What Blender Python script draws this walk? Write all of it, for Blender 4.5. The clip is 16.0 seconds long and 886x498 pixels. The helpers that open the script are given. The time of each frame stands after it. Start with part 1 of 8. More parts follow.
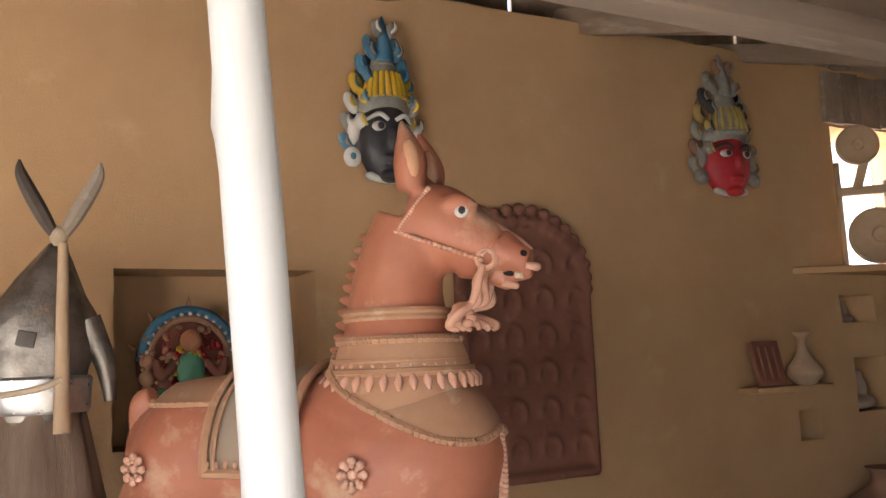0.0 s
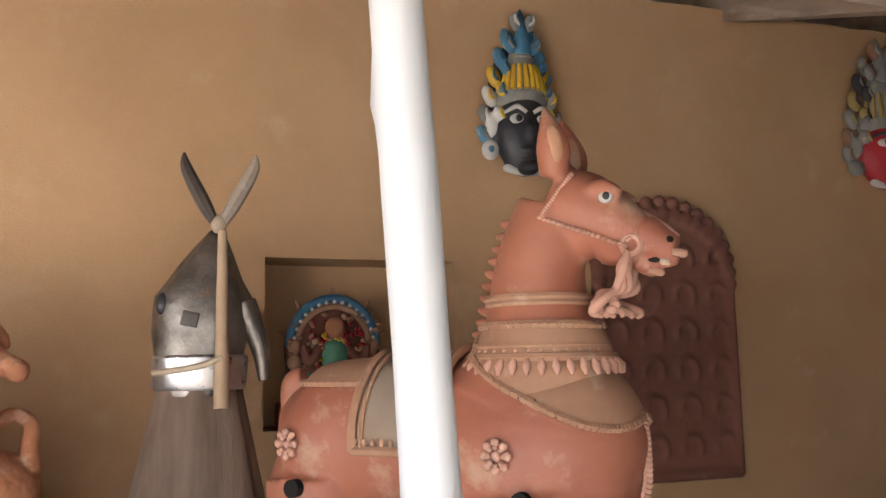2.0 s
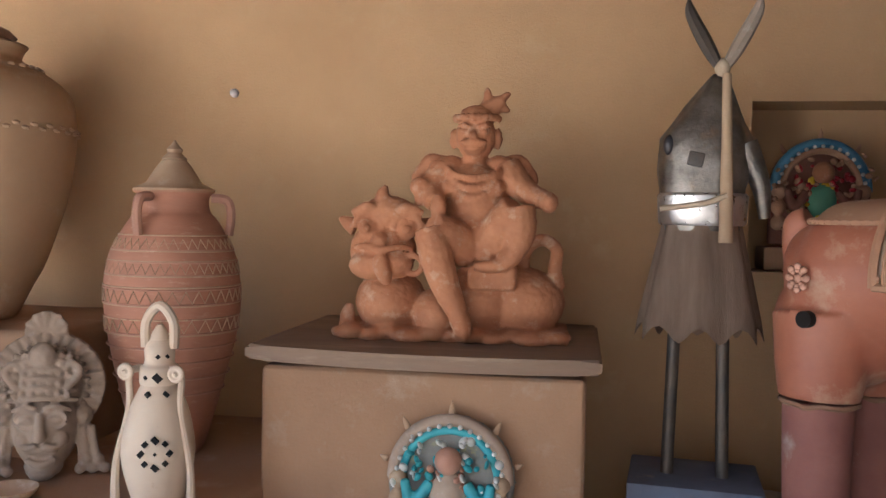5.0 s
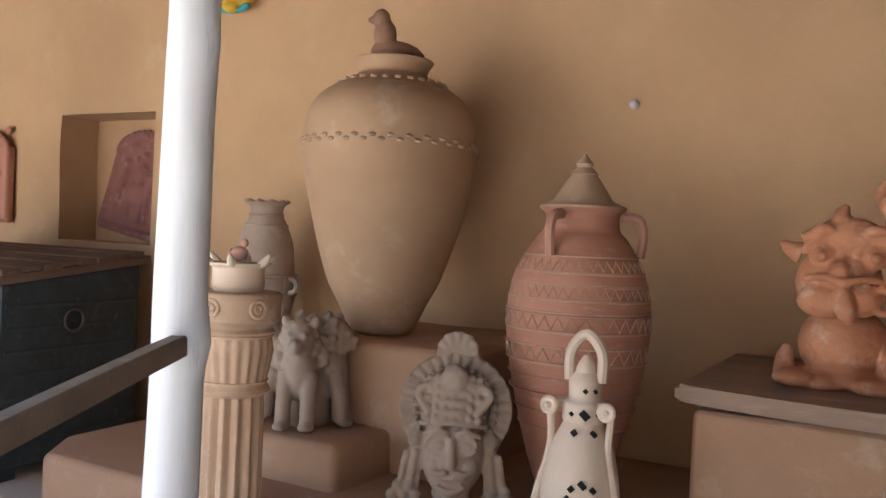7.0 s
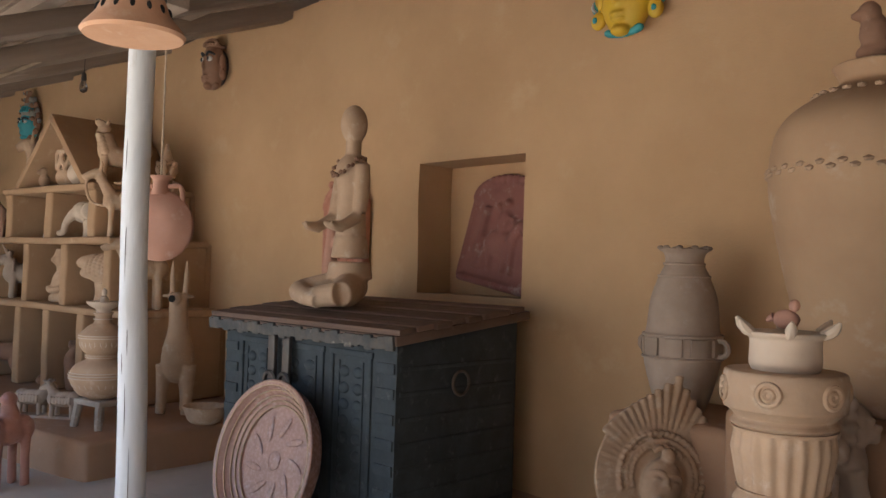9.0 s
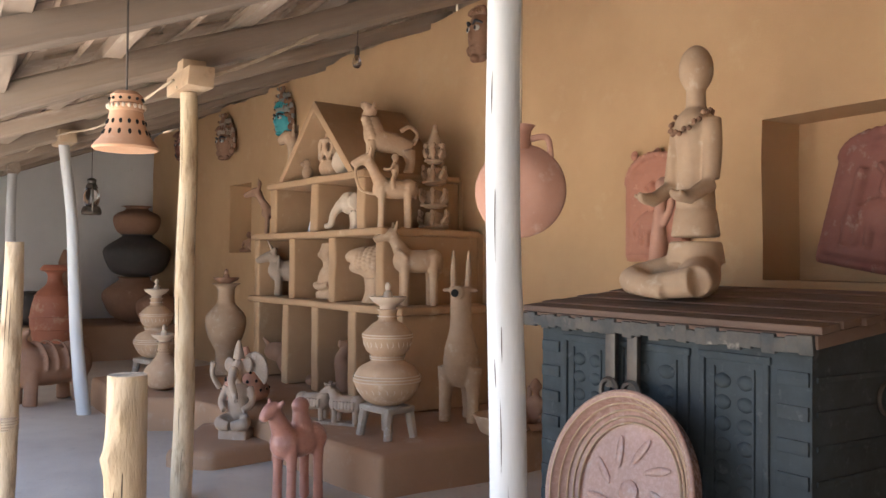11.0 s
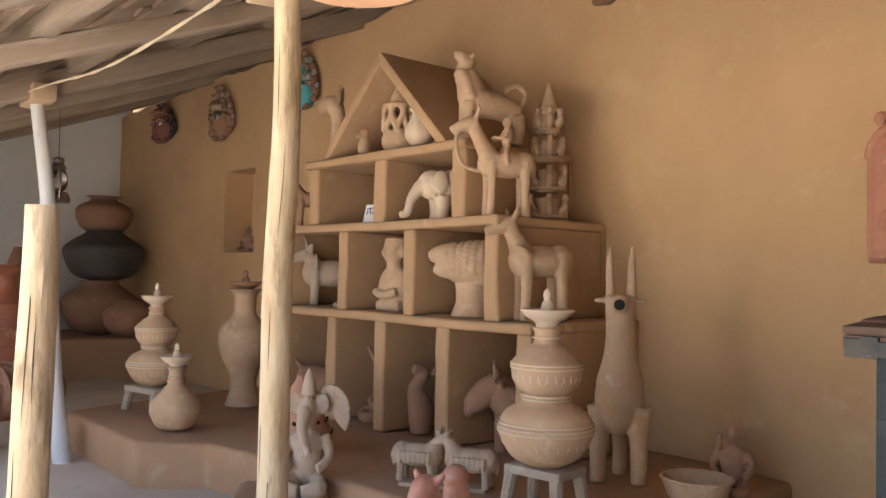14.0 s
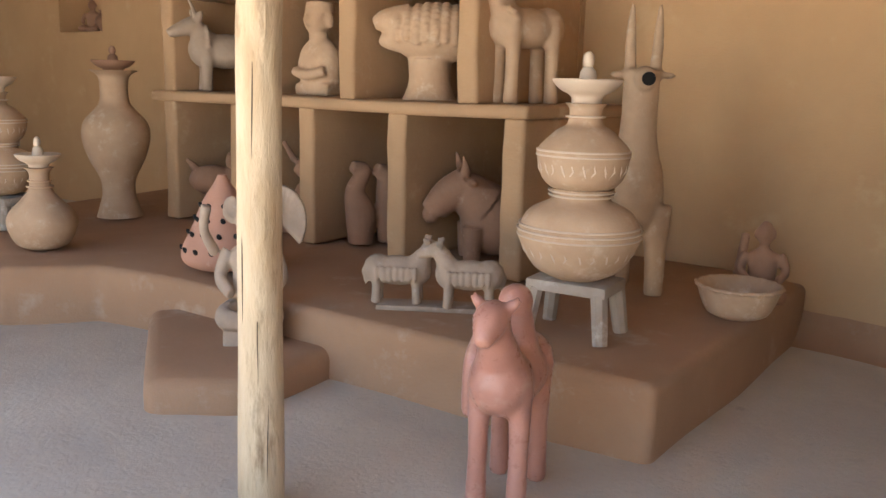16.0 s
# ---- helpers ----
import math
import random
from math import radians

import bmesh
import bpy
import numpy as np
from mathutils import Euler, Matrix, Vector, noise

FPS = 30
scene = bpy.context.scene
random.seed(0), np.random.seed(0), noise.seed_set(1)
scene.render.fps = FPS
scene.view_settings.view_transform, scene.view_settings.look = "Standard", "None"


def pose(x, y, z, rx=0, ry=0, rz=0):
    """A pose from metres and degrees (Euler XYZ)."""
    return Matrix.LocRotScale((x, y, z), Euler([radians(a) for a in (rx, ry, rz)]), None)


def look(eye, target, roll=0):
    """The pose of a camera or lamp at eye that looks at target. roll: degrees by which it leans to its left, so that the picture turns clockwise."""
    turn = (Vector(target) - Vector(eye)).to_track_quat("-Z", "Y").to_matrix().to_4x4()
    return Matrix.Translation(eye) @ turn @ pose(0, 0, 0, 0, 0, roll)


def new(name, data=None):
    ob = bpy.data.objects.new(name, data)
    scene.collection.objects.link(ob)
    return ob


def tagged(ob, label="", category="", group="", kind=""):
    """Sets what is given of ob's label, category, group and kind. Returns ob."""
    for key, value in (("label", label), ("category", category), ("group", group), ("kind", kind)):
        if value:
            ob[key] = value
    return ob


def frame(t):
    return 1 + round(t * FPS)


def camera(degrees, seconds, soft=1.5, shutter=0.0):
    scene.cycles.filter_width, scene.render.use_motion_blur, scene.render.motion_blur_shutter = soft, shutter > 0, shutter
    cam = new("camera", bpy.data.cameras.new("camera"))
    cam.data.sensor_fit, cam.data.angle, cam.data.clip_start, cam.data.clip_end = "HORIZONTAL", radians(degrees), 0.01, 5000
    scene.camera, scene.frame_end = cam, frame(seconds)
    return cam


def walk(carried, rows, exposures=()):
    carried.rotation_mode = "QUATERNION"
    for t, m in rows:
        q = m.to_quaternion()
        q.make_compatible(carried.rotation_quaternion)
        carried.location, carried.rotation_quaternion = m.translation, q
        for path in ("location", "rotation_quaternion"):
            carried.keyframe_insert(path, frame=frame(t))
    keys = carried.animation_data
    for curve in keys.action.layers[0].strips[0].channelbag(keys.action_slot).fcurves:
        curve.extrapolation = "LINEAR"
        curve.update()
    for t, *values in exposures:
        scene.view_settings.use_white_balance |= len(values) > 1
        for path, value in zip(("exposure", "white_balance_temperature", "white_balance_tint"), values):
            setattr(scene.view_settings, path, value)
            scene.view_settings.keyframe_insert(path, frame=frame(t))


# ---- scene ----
cam = camera(55.9, 16.0)
PATH = [
    (0, (0.009, 0.484, 1.545), (0.917, 2.247, 1.804), -2.4),
    (0.5, (0.005, 0.46, 1.569), (0.923, 2.191, 1.97), -3.0),
    (1, (0.001, 0.448, 1.577), (0.908, 2.17, 2.036), -3.4),
    (1.5, (-0.023, 0.497, 1.555), (0.723, 2.306, 1.971), -1.7),
    (2, (-0.037, 0.487, 1.497), (0.588, 2.367, 1.769), -0.9),
    (2.5, (-0.042, 0.477, 1.431), (0.422, 2.422, 1.464), 0.3),
    (3, (-0.086, 0.437, 1.411), (0.305, 2.398, 1.362), 2.2),
    (3.5, (-0.188, 0.362, 1.394), (0.108, 2.337, 1.283), 2.1),
    (4, (-0.267, 0.32, 1.411), (-0.217, 2.315, 1.277), 1.8),
    (4.2, (-0.282, 0.31, 1.423), (-0.321, 2.307, 1.318), 1.6),
    (6.3, (-0.633, 0.37, 1.384), (-1.339, 2.24, 1.33), 1.3),
    (6.5, (-0.694, 0.425, 1.375), (-1.472, 2.266, 1.327), 1.5),
    (7, (-0.914, 0.51, 1.391), (-1.901, 2.25, 1.358), 2.7),
    (7.5, (-1.186, 0.481, 1.387), (-2.166, 2.224, 1.363), 1.5),
    (8, (-1.461, 0.488, 1.385), (-2.556, 2.161, 1.408), 0.9),
    (8.1, (-1.494, 0.513, 1.384), (-2.646, 2.147, 1.435), 0.7),
    (8.2, (-1.567, 0.531, 1.383), (-2.767, 2.129, 1.443), 0.7),
    (8.5, (-1.731, 0.547, 1.393), (-3.064, 2.037, 1.466), 1.9),
    (9, (-1.944, 0.536, 1.397), (-3.396, 1.91, 1.446), 1.8),
    (9.5, (-2.189, 0.464, 1.381), (-3.731, 1.737, 1.406), 1.3),
    (10, (-2.415, 0.492, 1.345), (-4.046, 1.649, 1.309), 2.0),
    (10.2, (-2.535, 0.518, 1.343), (-4.211, 1.609, 1.323), 1.6),
    (12.3, (-3.874, 0.561, 1.24), (-5.632, 1.513, 1.292), 0.2),
    (12.5, (-3.998, 0.546, 1.235), (-5.746, 1.516, 1.295), 0.5),
    (13, (-4.345, 0.444, 1.244), (-6.048, 1.491, 1.311), 0.2),
    (13.5, (-4.633, 0.398, 1.234), (-6.311, 1.485, 1.288), 0.8),
    (14, (-4.974, 0.414, 1.254), (-6.632, 1.532, 1.311), 1.1),
    (14.5, (-5.3, 0.408, 1.194), (-6.879, 1.635, 1.175), 0.3),
    (14.7, (-5.432, 0.408, 1.166), (-6.946, 1.706, 1.013), -0.4),
    (15, (-5.581, 0.396, 1.1), (-7.038, 1.722, 0.755), 0.5),
    (15.5, (-5.851, 0.478, 1.043), (-7.251, 1.84, 0.615), 0.3),
    (16, (-6.087, 0.492, 1.079), (-7.457, 1.896, 0.691), 1.5),
]
EXPOSURES = [(0.0, 3.86, 5950, 10), (3.0, 3.74, 5500, 10), (7.0, 3.10, 5430, 10), (8.5, 2.70, 5650, 10), (9.0, 2.37, 5780, 10), (9.5, 2.90, 5720, 10), (10.0, 2.98, 5720, 10), (12.5, 2.62, 6200, 10), (13.0, 2.51, 6300, 10), (13.5, 3.0, 6250, 10), (14.0, 2.94, 6250, 10), (16.0, 3.19, 6450, 10)]
walk(cam, [(t, look(eye, target, roll)) for t, eye, target, roll in PATH], EXPOSURES)

# ---- light ----
world = bpy.data.worlds.new("sky")
scene.world = world
world.use_nodes = True
wn = world.node_tree
sky = wn.nodes.new("ShaderNodeTexSky")
sky.sky_type, sky.sun_disc = "NISHITA", False
sky.sun_elevation, sky.sun_rotation = radians(64), radians(-65)
sky.air_density, sky.dust_density = 1.0, 2.0
wn.links.new(sky.outputs[0], wn.nodes["Background"].inputs[0])
wn.nodes["Background"].inputs[1].default_value = 0.10
sun_data = bpy.data.lights.new("sun", "SUN")
sun_data.energy, sun_data.angle, sun_data.color = 5.0, radians(0.5), (1.0, 0.94, 0.85)
sun = new("sun", sun_data)
SUN_FROM = Vector((math.sin(radians(-65)) * math.cos(radians(64)), math.cos(radians(-65)) * math.cos(radians(64)), math.sin(radians(64))))
sun.matrix_world = look(SUN_FROM * 30, (0, 0, 0))


# ---- materials ----
def material(name, c1, c2, rough=0.9, grain=60.0, blotch=2.0, bump=0.3, spots=None, spot_scale=6.0, spot_at=0.62, metal=0.0, stretch=(1, 1, 1), varied=0.0, dist=0.01):
    """A surface that mixes c1 and c2 in blotches and grain, with optional spots of a third colour, and fine relief."""
    m = bpy.data.materials.new(name)
    m.use_nodes = True
    n, l = m.node_tree.nodes, m.node_tree.links
    p = n["Principled BSDF"]
    p.inputs["Roughness"].default_value, p.inputs["Metallic"].default_value = rough, metal
    co = n.new("ShaderNodeTexCoord")
    mp = n.new("ShaderNodeMapping")
    mp.inputs["Scale"].default_value = stretch
    l.new(co.outputs["Object"], mp.inputs["Vector"])

    def tex(scale, detail, roughness):
        t = n.new("ShaderNodeTexNoise")
        t.inputs["Scale"].default_value, t.inputs["Detail"].default_value, t.inputs["Roughness"].default_value = scale, detail, roughness
        l.new(mp.outputs[0], t.inputs["Vector"])
        return t.outputs["Fac"]

    def ramp(fac, lo, hi):
        r = n.new("ShaderNodeMapRange")
        r.inputs[1].default_value, r.inputs[2].default_value = lo, hi
        l.new(fac, r.inputs[0])
        return r.outputs[0]

    def mix(fac, a, b, how="MIX"):
        x = n.new("ShaderNodeMix")
        x.data_type, x.blend_type = "RGBA", how
        for v, s in ((fac, x.inputs[0]), (a, x.inputs[6]), (b, x.inputs[7])):
            if isinstance(v, (int, float)):
                s.default_value = v
            elif isinstance(v, tuple):
                s.default_value = (*v, 1)
            else:
                l.new(v, s)
        return x.outputs[2]

    big, fine = tex(blotch, 5, 0.6), tex(grain, 6, 0.7)
    col = mix(ramp(big, 0.32, 0.68), c1, c2)
    col = mix(ramp(fine, 0.3, 0.75), col, (0.55, 0.5, 0.46), "SOFT_LIGHT")
    if spots:
        s = tex(spot_scale, 8, 0.68)
        col = mix(ramp(s, spot_at - 0.02, spot_at + 0.13), col, spots)
    if varied:
        info = n.new("ShaderNodeObjectInfo")
        hsv = n.new("ShaderNodeHueSaturation")
        l.new(col, hsv.inputs["Color"])
        v = n.new("ShaderNodeMapRange")
        v.inputs[3].default_value, v.inputs[4].default_value = 1 - varied, 1 + varied
        l.new(info.outputs["Random"], v.inputs[0])
        l.new(v.outputs[0], hsv.inputs["Value"])
        col = hsv.outputs[0]
    l.new(col, p.inputs["Base Color"])
    l.new(mixval(n, l, fine, rough), p.inputs["Roughness"])
    if bump:
        a = n.new("ShaderNodeMath")
        a.operation = "MULTIPLY_ADD"
        a.inputs[1].default_value = 0.35
        l.new(fine, a.inputs[0])
        l.new(big, a.inputs[2])
        b = n.new("ShaderNodeBump")
        b.inputs["Strength"].default_value, b.inputs["Distance"].default_value = bump, dist
        l.new(a.outputs[0], b.inputs["Height"])
        l.new(b.outputs[0], p.inputs["Normal"])
    return m


def mixval(n, l, fac, rough):
    r = n.new("ShaderNodeMapRange")
    r.inputs[3].default_value, r.inputs[4].default_value = max(0.05, rough - 0.12), min(1.0, rough + 0.12)
    l.new(fac, r.inputs[0])
    return r.outputs[0]


MUD = material("mud_plaster", (0.59, 0.395, 0.215), (0.50, 0.325, 0.17), 0.95, 90, 1.1, 0.4, (0.60, 0.42, 0.235), 2.6, 0.60, dist=0.02)
MUD_SHELF = material("mud_shelf", (0.47, 0.315, 0.18), (0.40, 0.26, 0.145), 0.95, 80, 2.5, 0.5, (0.53, 0.385, 0.24), 7.0, 0.60, dist=0.012)
MUD_STEP = material("mud_step", (0.40, 0.25, 0.15), (0.34, 0.205, 0.12), 0.95, 70, 2.2, 0.45, (0.45, 0.33, 0.23), 5.0, 0.60, dist=0.015)
FLOOR = material("mud_floor", (0.58, 0.52, 0.425), (0.46, 0.40, 0.325), 0.96, 45, 1.3, 0.8, (0.40, 0.34, 0.27), 7.0, 0.63, dist=0.015)
GROUND = material("dry_earth", (0.58, 0.52, 0.44), (0.51, 0.455, 0.385), 0.97, 12, 0.4, 0.5, (0.36, 0.33, 0.27), 2.0, 0.58, dist=0.03)
YARD = material("grey_yard_plaster", (0.24, 0.235, 0.23), (0.19, 0.185, 0.18), 0.95, 50, 1.2, 0.35)
WHITEWASH = material("whitewash", (0.78, 0.78, 0.76), (0.70, 0.71, 0.70), 0.9, 50, 1.5, 0.25, (0.55, 0.54, 0.50), 4.0, 0.66)
POST_WHITE = material("white_painted_wood", (0.70, 0.72, 0.73), (0.62, 0.64, 0.645), 0.78, 40, 6, 0.6, (0.42, 0.37, 0.30), 16, 0.655, stretch=(1, 1, 0.16), dist=0.010)
POST_BARE = material("pale_peeled_wood", (0.68, 0.57, 0.40), (0.44, 0.33, 0.20), 0.85, 50, 9, 1.0, (0.27, 0.18, 0.10), 16, 0.55, stretch=(1, 1, 0.22), dist=0.014)
OLD_WOOD = material("weathered_wood", (0.37, 0.30, 0.235), (0.21, 0.16, 0.12), 0.88, 55, 4, 1.0, (0.46, 0.38, 0.30), 9, 0.57, stretch=(1, 0.12, 1), varied=0.25, dist=0.008)
OLD_WOOD_X = material("weathered_wood_long", (0.37, 0.30, 0.235), (0.21, 0.16, 0.12), 0.88, 55, 4, 1.0, (0.46, 0.38, 0.30), 9, 0.57, stretch=(0.12, 1, 1), varied=0.25, dist=0.008)
BRIGHT_WOOD = material("sunbleached_wood", (0.52, 0.40, 0.27), (0.42, 0.30, 0.19), 0.85, 45, 4, 0.5, (0.30, 0.20, 0.12), 10, 0.62, dist=0.006)
GREY_WOOD = material("grey_worn_wood", (0.40, 0.35, 0.29), (0.30, 0.25, 0.20), 0.88, 45, 6, 0.5, (0.55, 0.50, 0.44), 10, 0.58, dist=0.006)
LID_WOOD = material("brown_chest_lid", (0.165, 0.108, 0.078), (0.115, 0.074, 0.052), 0.8, 40, 4, 0.5, (0.32, 0.22, 0.15), 9, 0.62, stretch=(0.2, 1, 1), dist=0.006)
TEAL = material("dark_teal_paint", (0.045, 0.060, 0.066), (0.025, 0.034, 0.038), 0.72, 40, 7, 0.6, (0.10, 0.11, 0.105), 16, 0.60, dist=0.006)
ROOF_TILE = material("roof_underside", (0.34, 0.265, 0.20), (0.21, 0.155, 0.11), 0.92, 40, 5, 0.6, (0.42, 0.33, 0.25), 8, 0.58, varied=0.2)
TERRA = material("orange_terracotta", (0.52, 0.245, 0.125), (0.41, 0.175, 0.085), 0.78, 55, 9, 0.6, (0.58, 0.38, 0.25), 14, 0.57, dist=0.006)
TERRA_RED = material("red_terracotta", (0.45, 0.185, 0.11), (0.36, 0.13, 0.078), 0.50, 55, 4, 0.45, (0.54, 0.36, 0.24), 4.5, 0.56, dist=0.006)
TERRA_PALE = material("pale_terracotta", (0.53, 0.385, 0.255), (0.44, 0.305, 0.195), 0.85, 60, 7, 0.5, (0.61, 0.485, 0.35), 11, 0.58, varied=0.1, dist=0.006)
TERRA_PINK = material("pinkish_clay", (0.50, 0.285, 0.205), (0.42, 0.225, 0.155), 0.85, 60, 5, 0.35, (0.57, 0.40, 0.31), 9, 0.62, dist=0.006)
TERRA_BROWN = material("brown_clay", (0.33, 0.195, 0.125), (0.26, 0.15, 0.095), 0.88, 60, 5, 0.4, (0.42, 0.28, 0.19), 9, 0.62, varied=0.12, dist=0.006)
CREAM = material("cream_clay", (0.66, 0.55, 0.42), (0.60, 0.48, 0.36), 0.8, 60, 6, 0.3, (0.50, 0.36, 0.25), 12, 0.64, dist=0.005)
GREY_CLAY = material("grey_clay", (0.42, 0.335, 0.26), (0.34, 0.265, 0.20), 0.88, 60, 7, 0.5, (0.50, 0.42, 0.35), 10, 0.60, varied=0.08, dist=0.006)
MAROON = material("maroon_clay_relief", (0.25, 0.115, 0.08), (0.20, 0.088, 0.062), 0.85, 50, 4, 0.4, (0.34, 0.16, 0.12), 9, 0.62)
BRICK_PINK = material("salmon_clay_relief", (0.50, 0.245, 0.165), (0.42, 0.19, 0.125), 0.85, 50, 4, 0.4, (0.66, 0.38, 0.26), 9, 0.62)
SADDLE = material("dusty_saddle_clay", (0.47, 0.29, 0.18), (0.39, 0.215, 0.13), 0.8, 55, 5, 0.3, (0.58, 0.44, 0.30), 7, 0.58, dist=0.006)
LEG_RED = material("dull_red_clay", (0.31, 0.14, 0.115), (0.24, 0.10, 0.085), 0.8, 55, 5, 0.4, (0.46, 0.36, 0.31), 6, 0.60)
PEACH = material("chalky_pink_paint", (0.68, 0.42, 0.32), (0.60, 0.34, 0.24), 0.8, 60, 9, 0.3, (0.50, 0.22, 0.12), 15, 0.60)
BLACK = material("black_paint", (0.025, 0.025, 0.03), (0.05, 0.05, 0.055), 0.45, 40, 6, 0.2)
RED_PAINT = material("crimson_paint", (0.45, 0.025, 0.04), (0.36, 0.02, 0.03), 0.45, 40, 6, 0.2)
BLUE_PAINT = material("blue_paint", (0.05, 0.17, 0.30), (0.09, 0.24, 0.36), 0.5, 40, 9, 0.2, (0.45, 0.5, 0.5), 18, 0.6)
TURQ = material("turquoise_paint", (0.05, 0.34, 0.42), (0.08, 0.42, 0.46), 0.55, 40, 8, 0.2, (0.5, 0.55, 0.5), 20, 0.64)
YELLOW = material("yellow_paint", (0.72, 0.50, 0.03), (0.66, 0.42, 0.03), 0.5, 40, 8, 0.2)
WHITE_PAINT = material("white_paint", (0.72, 0.72, 0.68), (0.62, 0.62, 0.58), 0.6, 40, 8, 0.2)
GREEN_PAINT = material("green_paint", (0.10, 0.30, 0.20), (0.14, 0.36, 0.22), 0.55, 40, 8, 0.2)
GREY_SILVER = material("grey_green_paint", (0.30, 0.31, 0.28), (0.20, 0.20, 0.19), 0.6, 50, 14, 0.3, (0.50, 0.44, 0.20), 16, 0.60)
METAL = material("dull_tin", (0.34, 0.32, 0.29), (0.05, 0.045, 0.04), 0.42, 25, 6, 0.9, (0.30, 0.22, 0.15), 7, 0.56, metal=0.85)
IRON = material("dark_iron", (0.09, 0.088, 0.085), (0.15, 0.125, 0.10), 0.55, 50, 9, 0.3, metal=0.7)
SACK = material("coarse_brown_cloth", (0.40, 0.30, 0.225), (0.29, 0.21, 0.155), 0.95, 70, 5, 0.5, stretch=(6, 6, 0.4))
BLUE_BLOCK = material("blue_grey_paint", (0.14, 0.17, 0.24), (0.10, 0.12, 0.17), 0.8, 50, 4, 0.3, (0.28, 0.24, 0.21), 6, 0.60)
ROPE = material("pale_rope", (0.55, 0.46, 0.34), (0.45, 0.36, 0.25), 0.9, 90, 20, 0.5)
DARK_POT = material("blackened_pot", (0.05, 0.05, 0.052), (0.085, 0.075, 0.068), 0.7, 45, 4, 0.3, (0.12, 0.10, 0.09), 8, 0.62)
# matte near-black that paints the shade of openings not cut into the mesh
HOLE_SHADE = material("painted_hole_shade", (0.008, 0.007, 0.006), (0.012, 0.010, 0.008), 0.97, 40, 6, 0.0)
PEACH_CLAY = material("peach_terracotta", (0.60, 0.37, 0.225), (0.53, 0.30, 0.17), 0.8, 55, 6, 0.4, (0.66, 0.47, 0.32), 10, 0.6)
PAPER = material("white_card", (0.80, 0.80, 0.82), (0.74, 0.75, 0.78), 0.8, 30, 4, 0.0)
INK = material("blue_ink", (0.10, 0.14, 0.35), (0.08, 0.11, 0.3), 0.8, 30, 4, 0.0)
LIGHT_BLUE = material("light_blue_box", (0.38, 0.50, 0.66), (0.32, 0.44, 0.60), 0.7, 30, 4, 0.0)


def glass():
    m = bpy.data.materials.new("clear_glass")
    m.use_nodes = True
    p = m.node_tree.nodes["Principled BSDF"]
    p.inputs["Transmission Weight"].default_value, p.inputs["Roughness"].default_value, p.inputs["IOR"].default_value = 1.0, 0.03, 1.45
    return m


GLASS = glass()


# ---- builders ----
def finish(name, bm, mat, smooth=True, angle=40):
    me = bpy.data.meshes.new(name)
    bmesh.ops.recalc_face_normals(bm, faces=bm.faces)
    bm.to_mesh(me)
    bm.free()
    me.materials.append(mat)
    if smooth:
        me.shade_smooth()
        me.set_sharp_from_angle(angle=radians(angle))
    return me


def thing(name, bm, mat, m=None, label="", category="", group="", kind="", smooth=True):
    ob = new(name, finish(name, bm, mat, smooth))
    if m is not None:
        ob.matrix_basis = m
    return tagged(ob, label, category, group, kind)


def part(name, bm, mat, parent, label="", smooth=True):
    ob = new(name, finish(name, bm, mat, smooth))
    ob.parent = parent
    return tagged(ob, label)


def base(name, m, label, category, group="", kind=""):
    ob = new(name)
    ob.matrix_basis = m
    return tagged(ob, label, category, group, kind)


def box(bm, c, s, rot=(0, 0, 0), bevel=0.0, seg=2, jitter=0.0):
    made = bmesh.ops.create_cube(bm, size=1, matrix=pose(*c, *rot) @ Matrix.Diagonal((*s, 1)))
    vs = made["verts"]
    if jitter:
        for v in vs:
            v.co += Vector([random.uniform(-jitter, jitter) for _ in range(3)])
    if bevel:
        es = list({e for v in vs for e in v.link_edges})
        bmesh.ops.bevel(bm, geom=es, offset=bevel, segments=seg, affect="EDGES", profile=0.6)
    return bm


def boxes(*rows, bevel=0.0):
    bm = bmesh.new()
    for r in rows:
        box(bm, *r, bevel=bevel)
    return bm


def revolve(profile, seg=40, wobble=0.0, flute=0, depth=0.0, zlo=None, zhi=None):
    """A turned shape from (radius, height) pairs, closed at both ends."""
    bm = bmesh.new()
    rings = []
    for r, z in profile:
        ring = []
        for i in range(seg):
            a = math.tau * i / seg
            k = r * (1 + wobble * noise.noise((math.cos(a) * 1.3, math.sin(a) * 1.3, z * 3)))
            if flute and (zlo is None or zlo <= z <= zhi):
                k -= depth * (0.5 + 0.5 * math.cos(a * flute))
            ring.append(bm.verts.new((k * math.cos(a), k * math.sin(a), z)))
        rings.append(ring)
    for a, b in zip(rings, rings[1:]):
        for i in range(seg):
            bm.faces.new((a[i], a[(i + 1) % seg], b[(i + 1) % seg], b[i]))
    bm.faces.new(rings[0][::-1])
    bm.faces.new(rings[-1])
    return bm


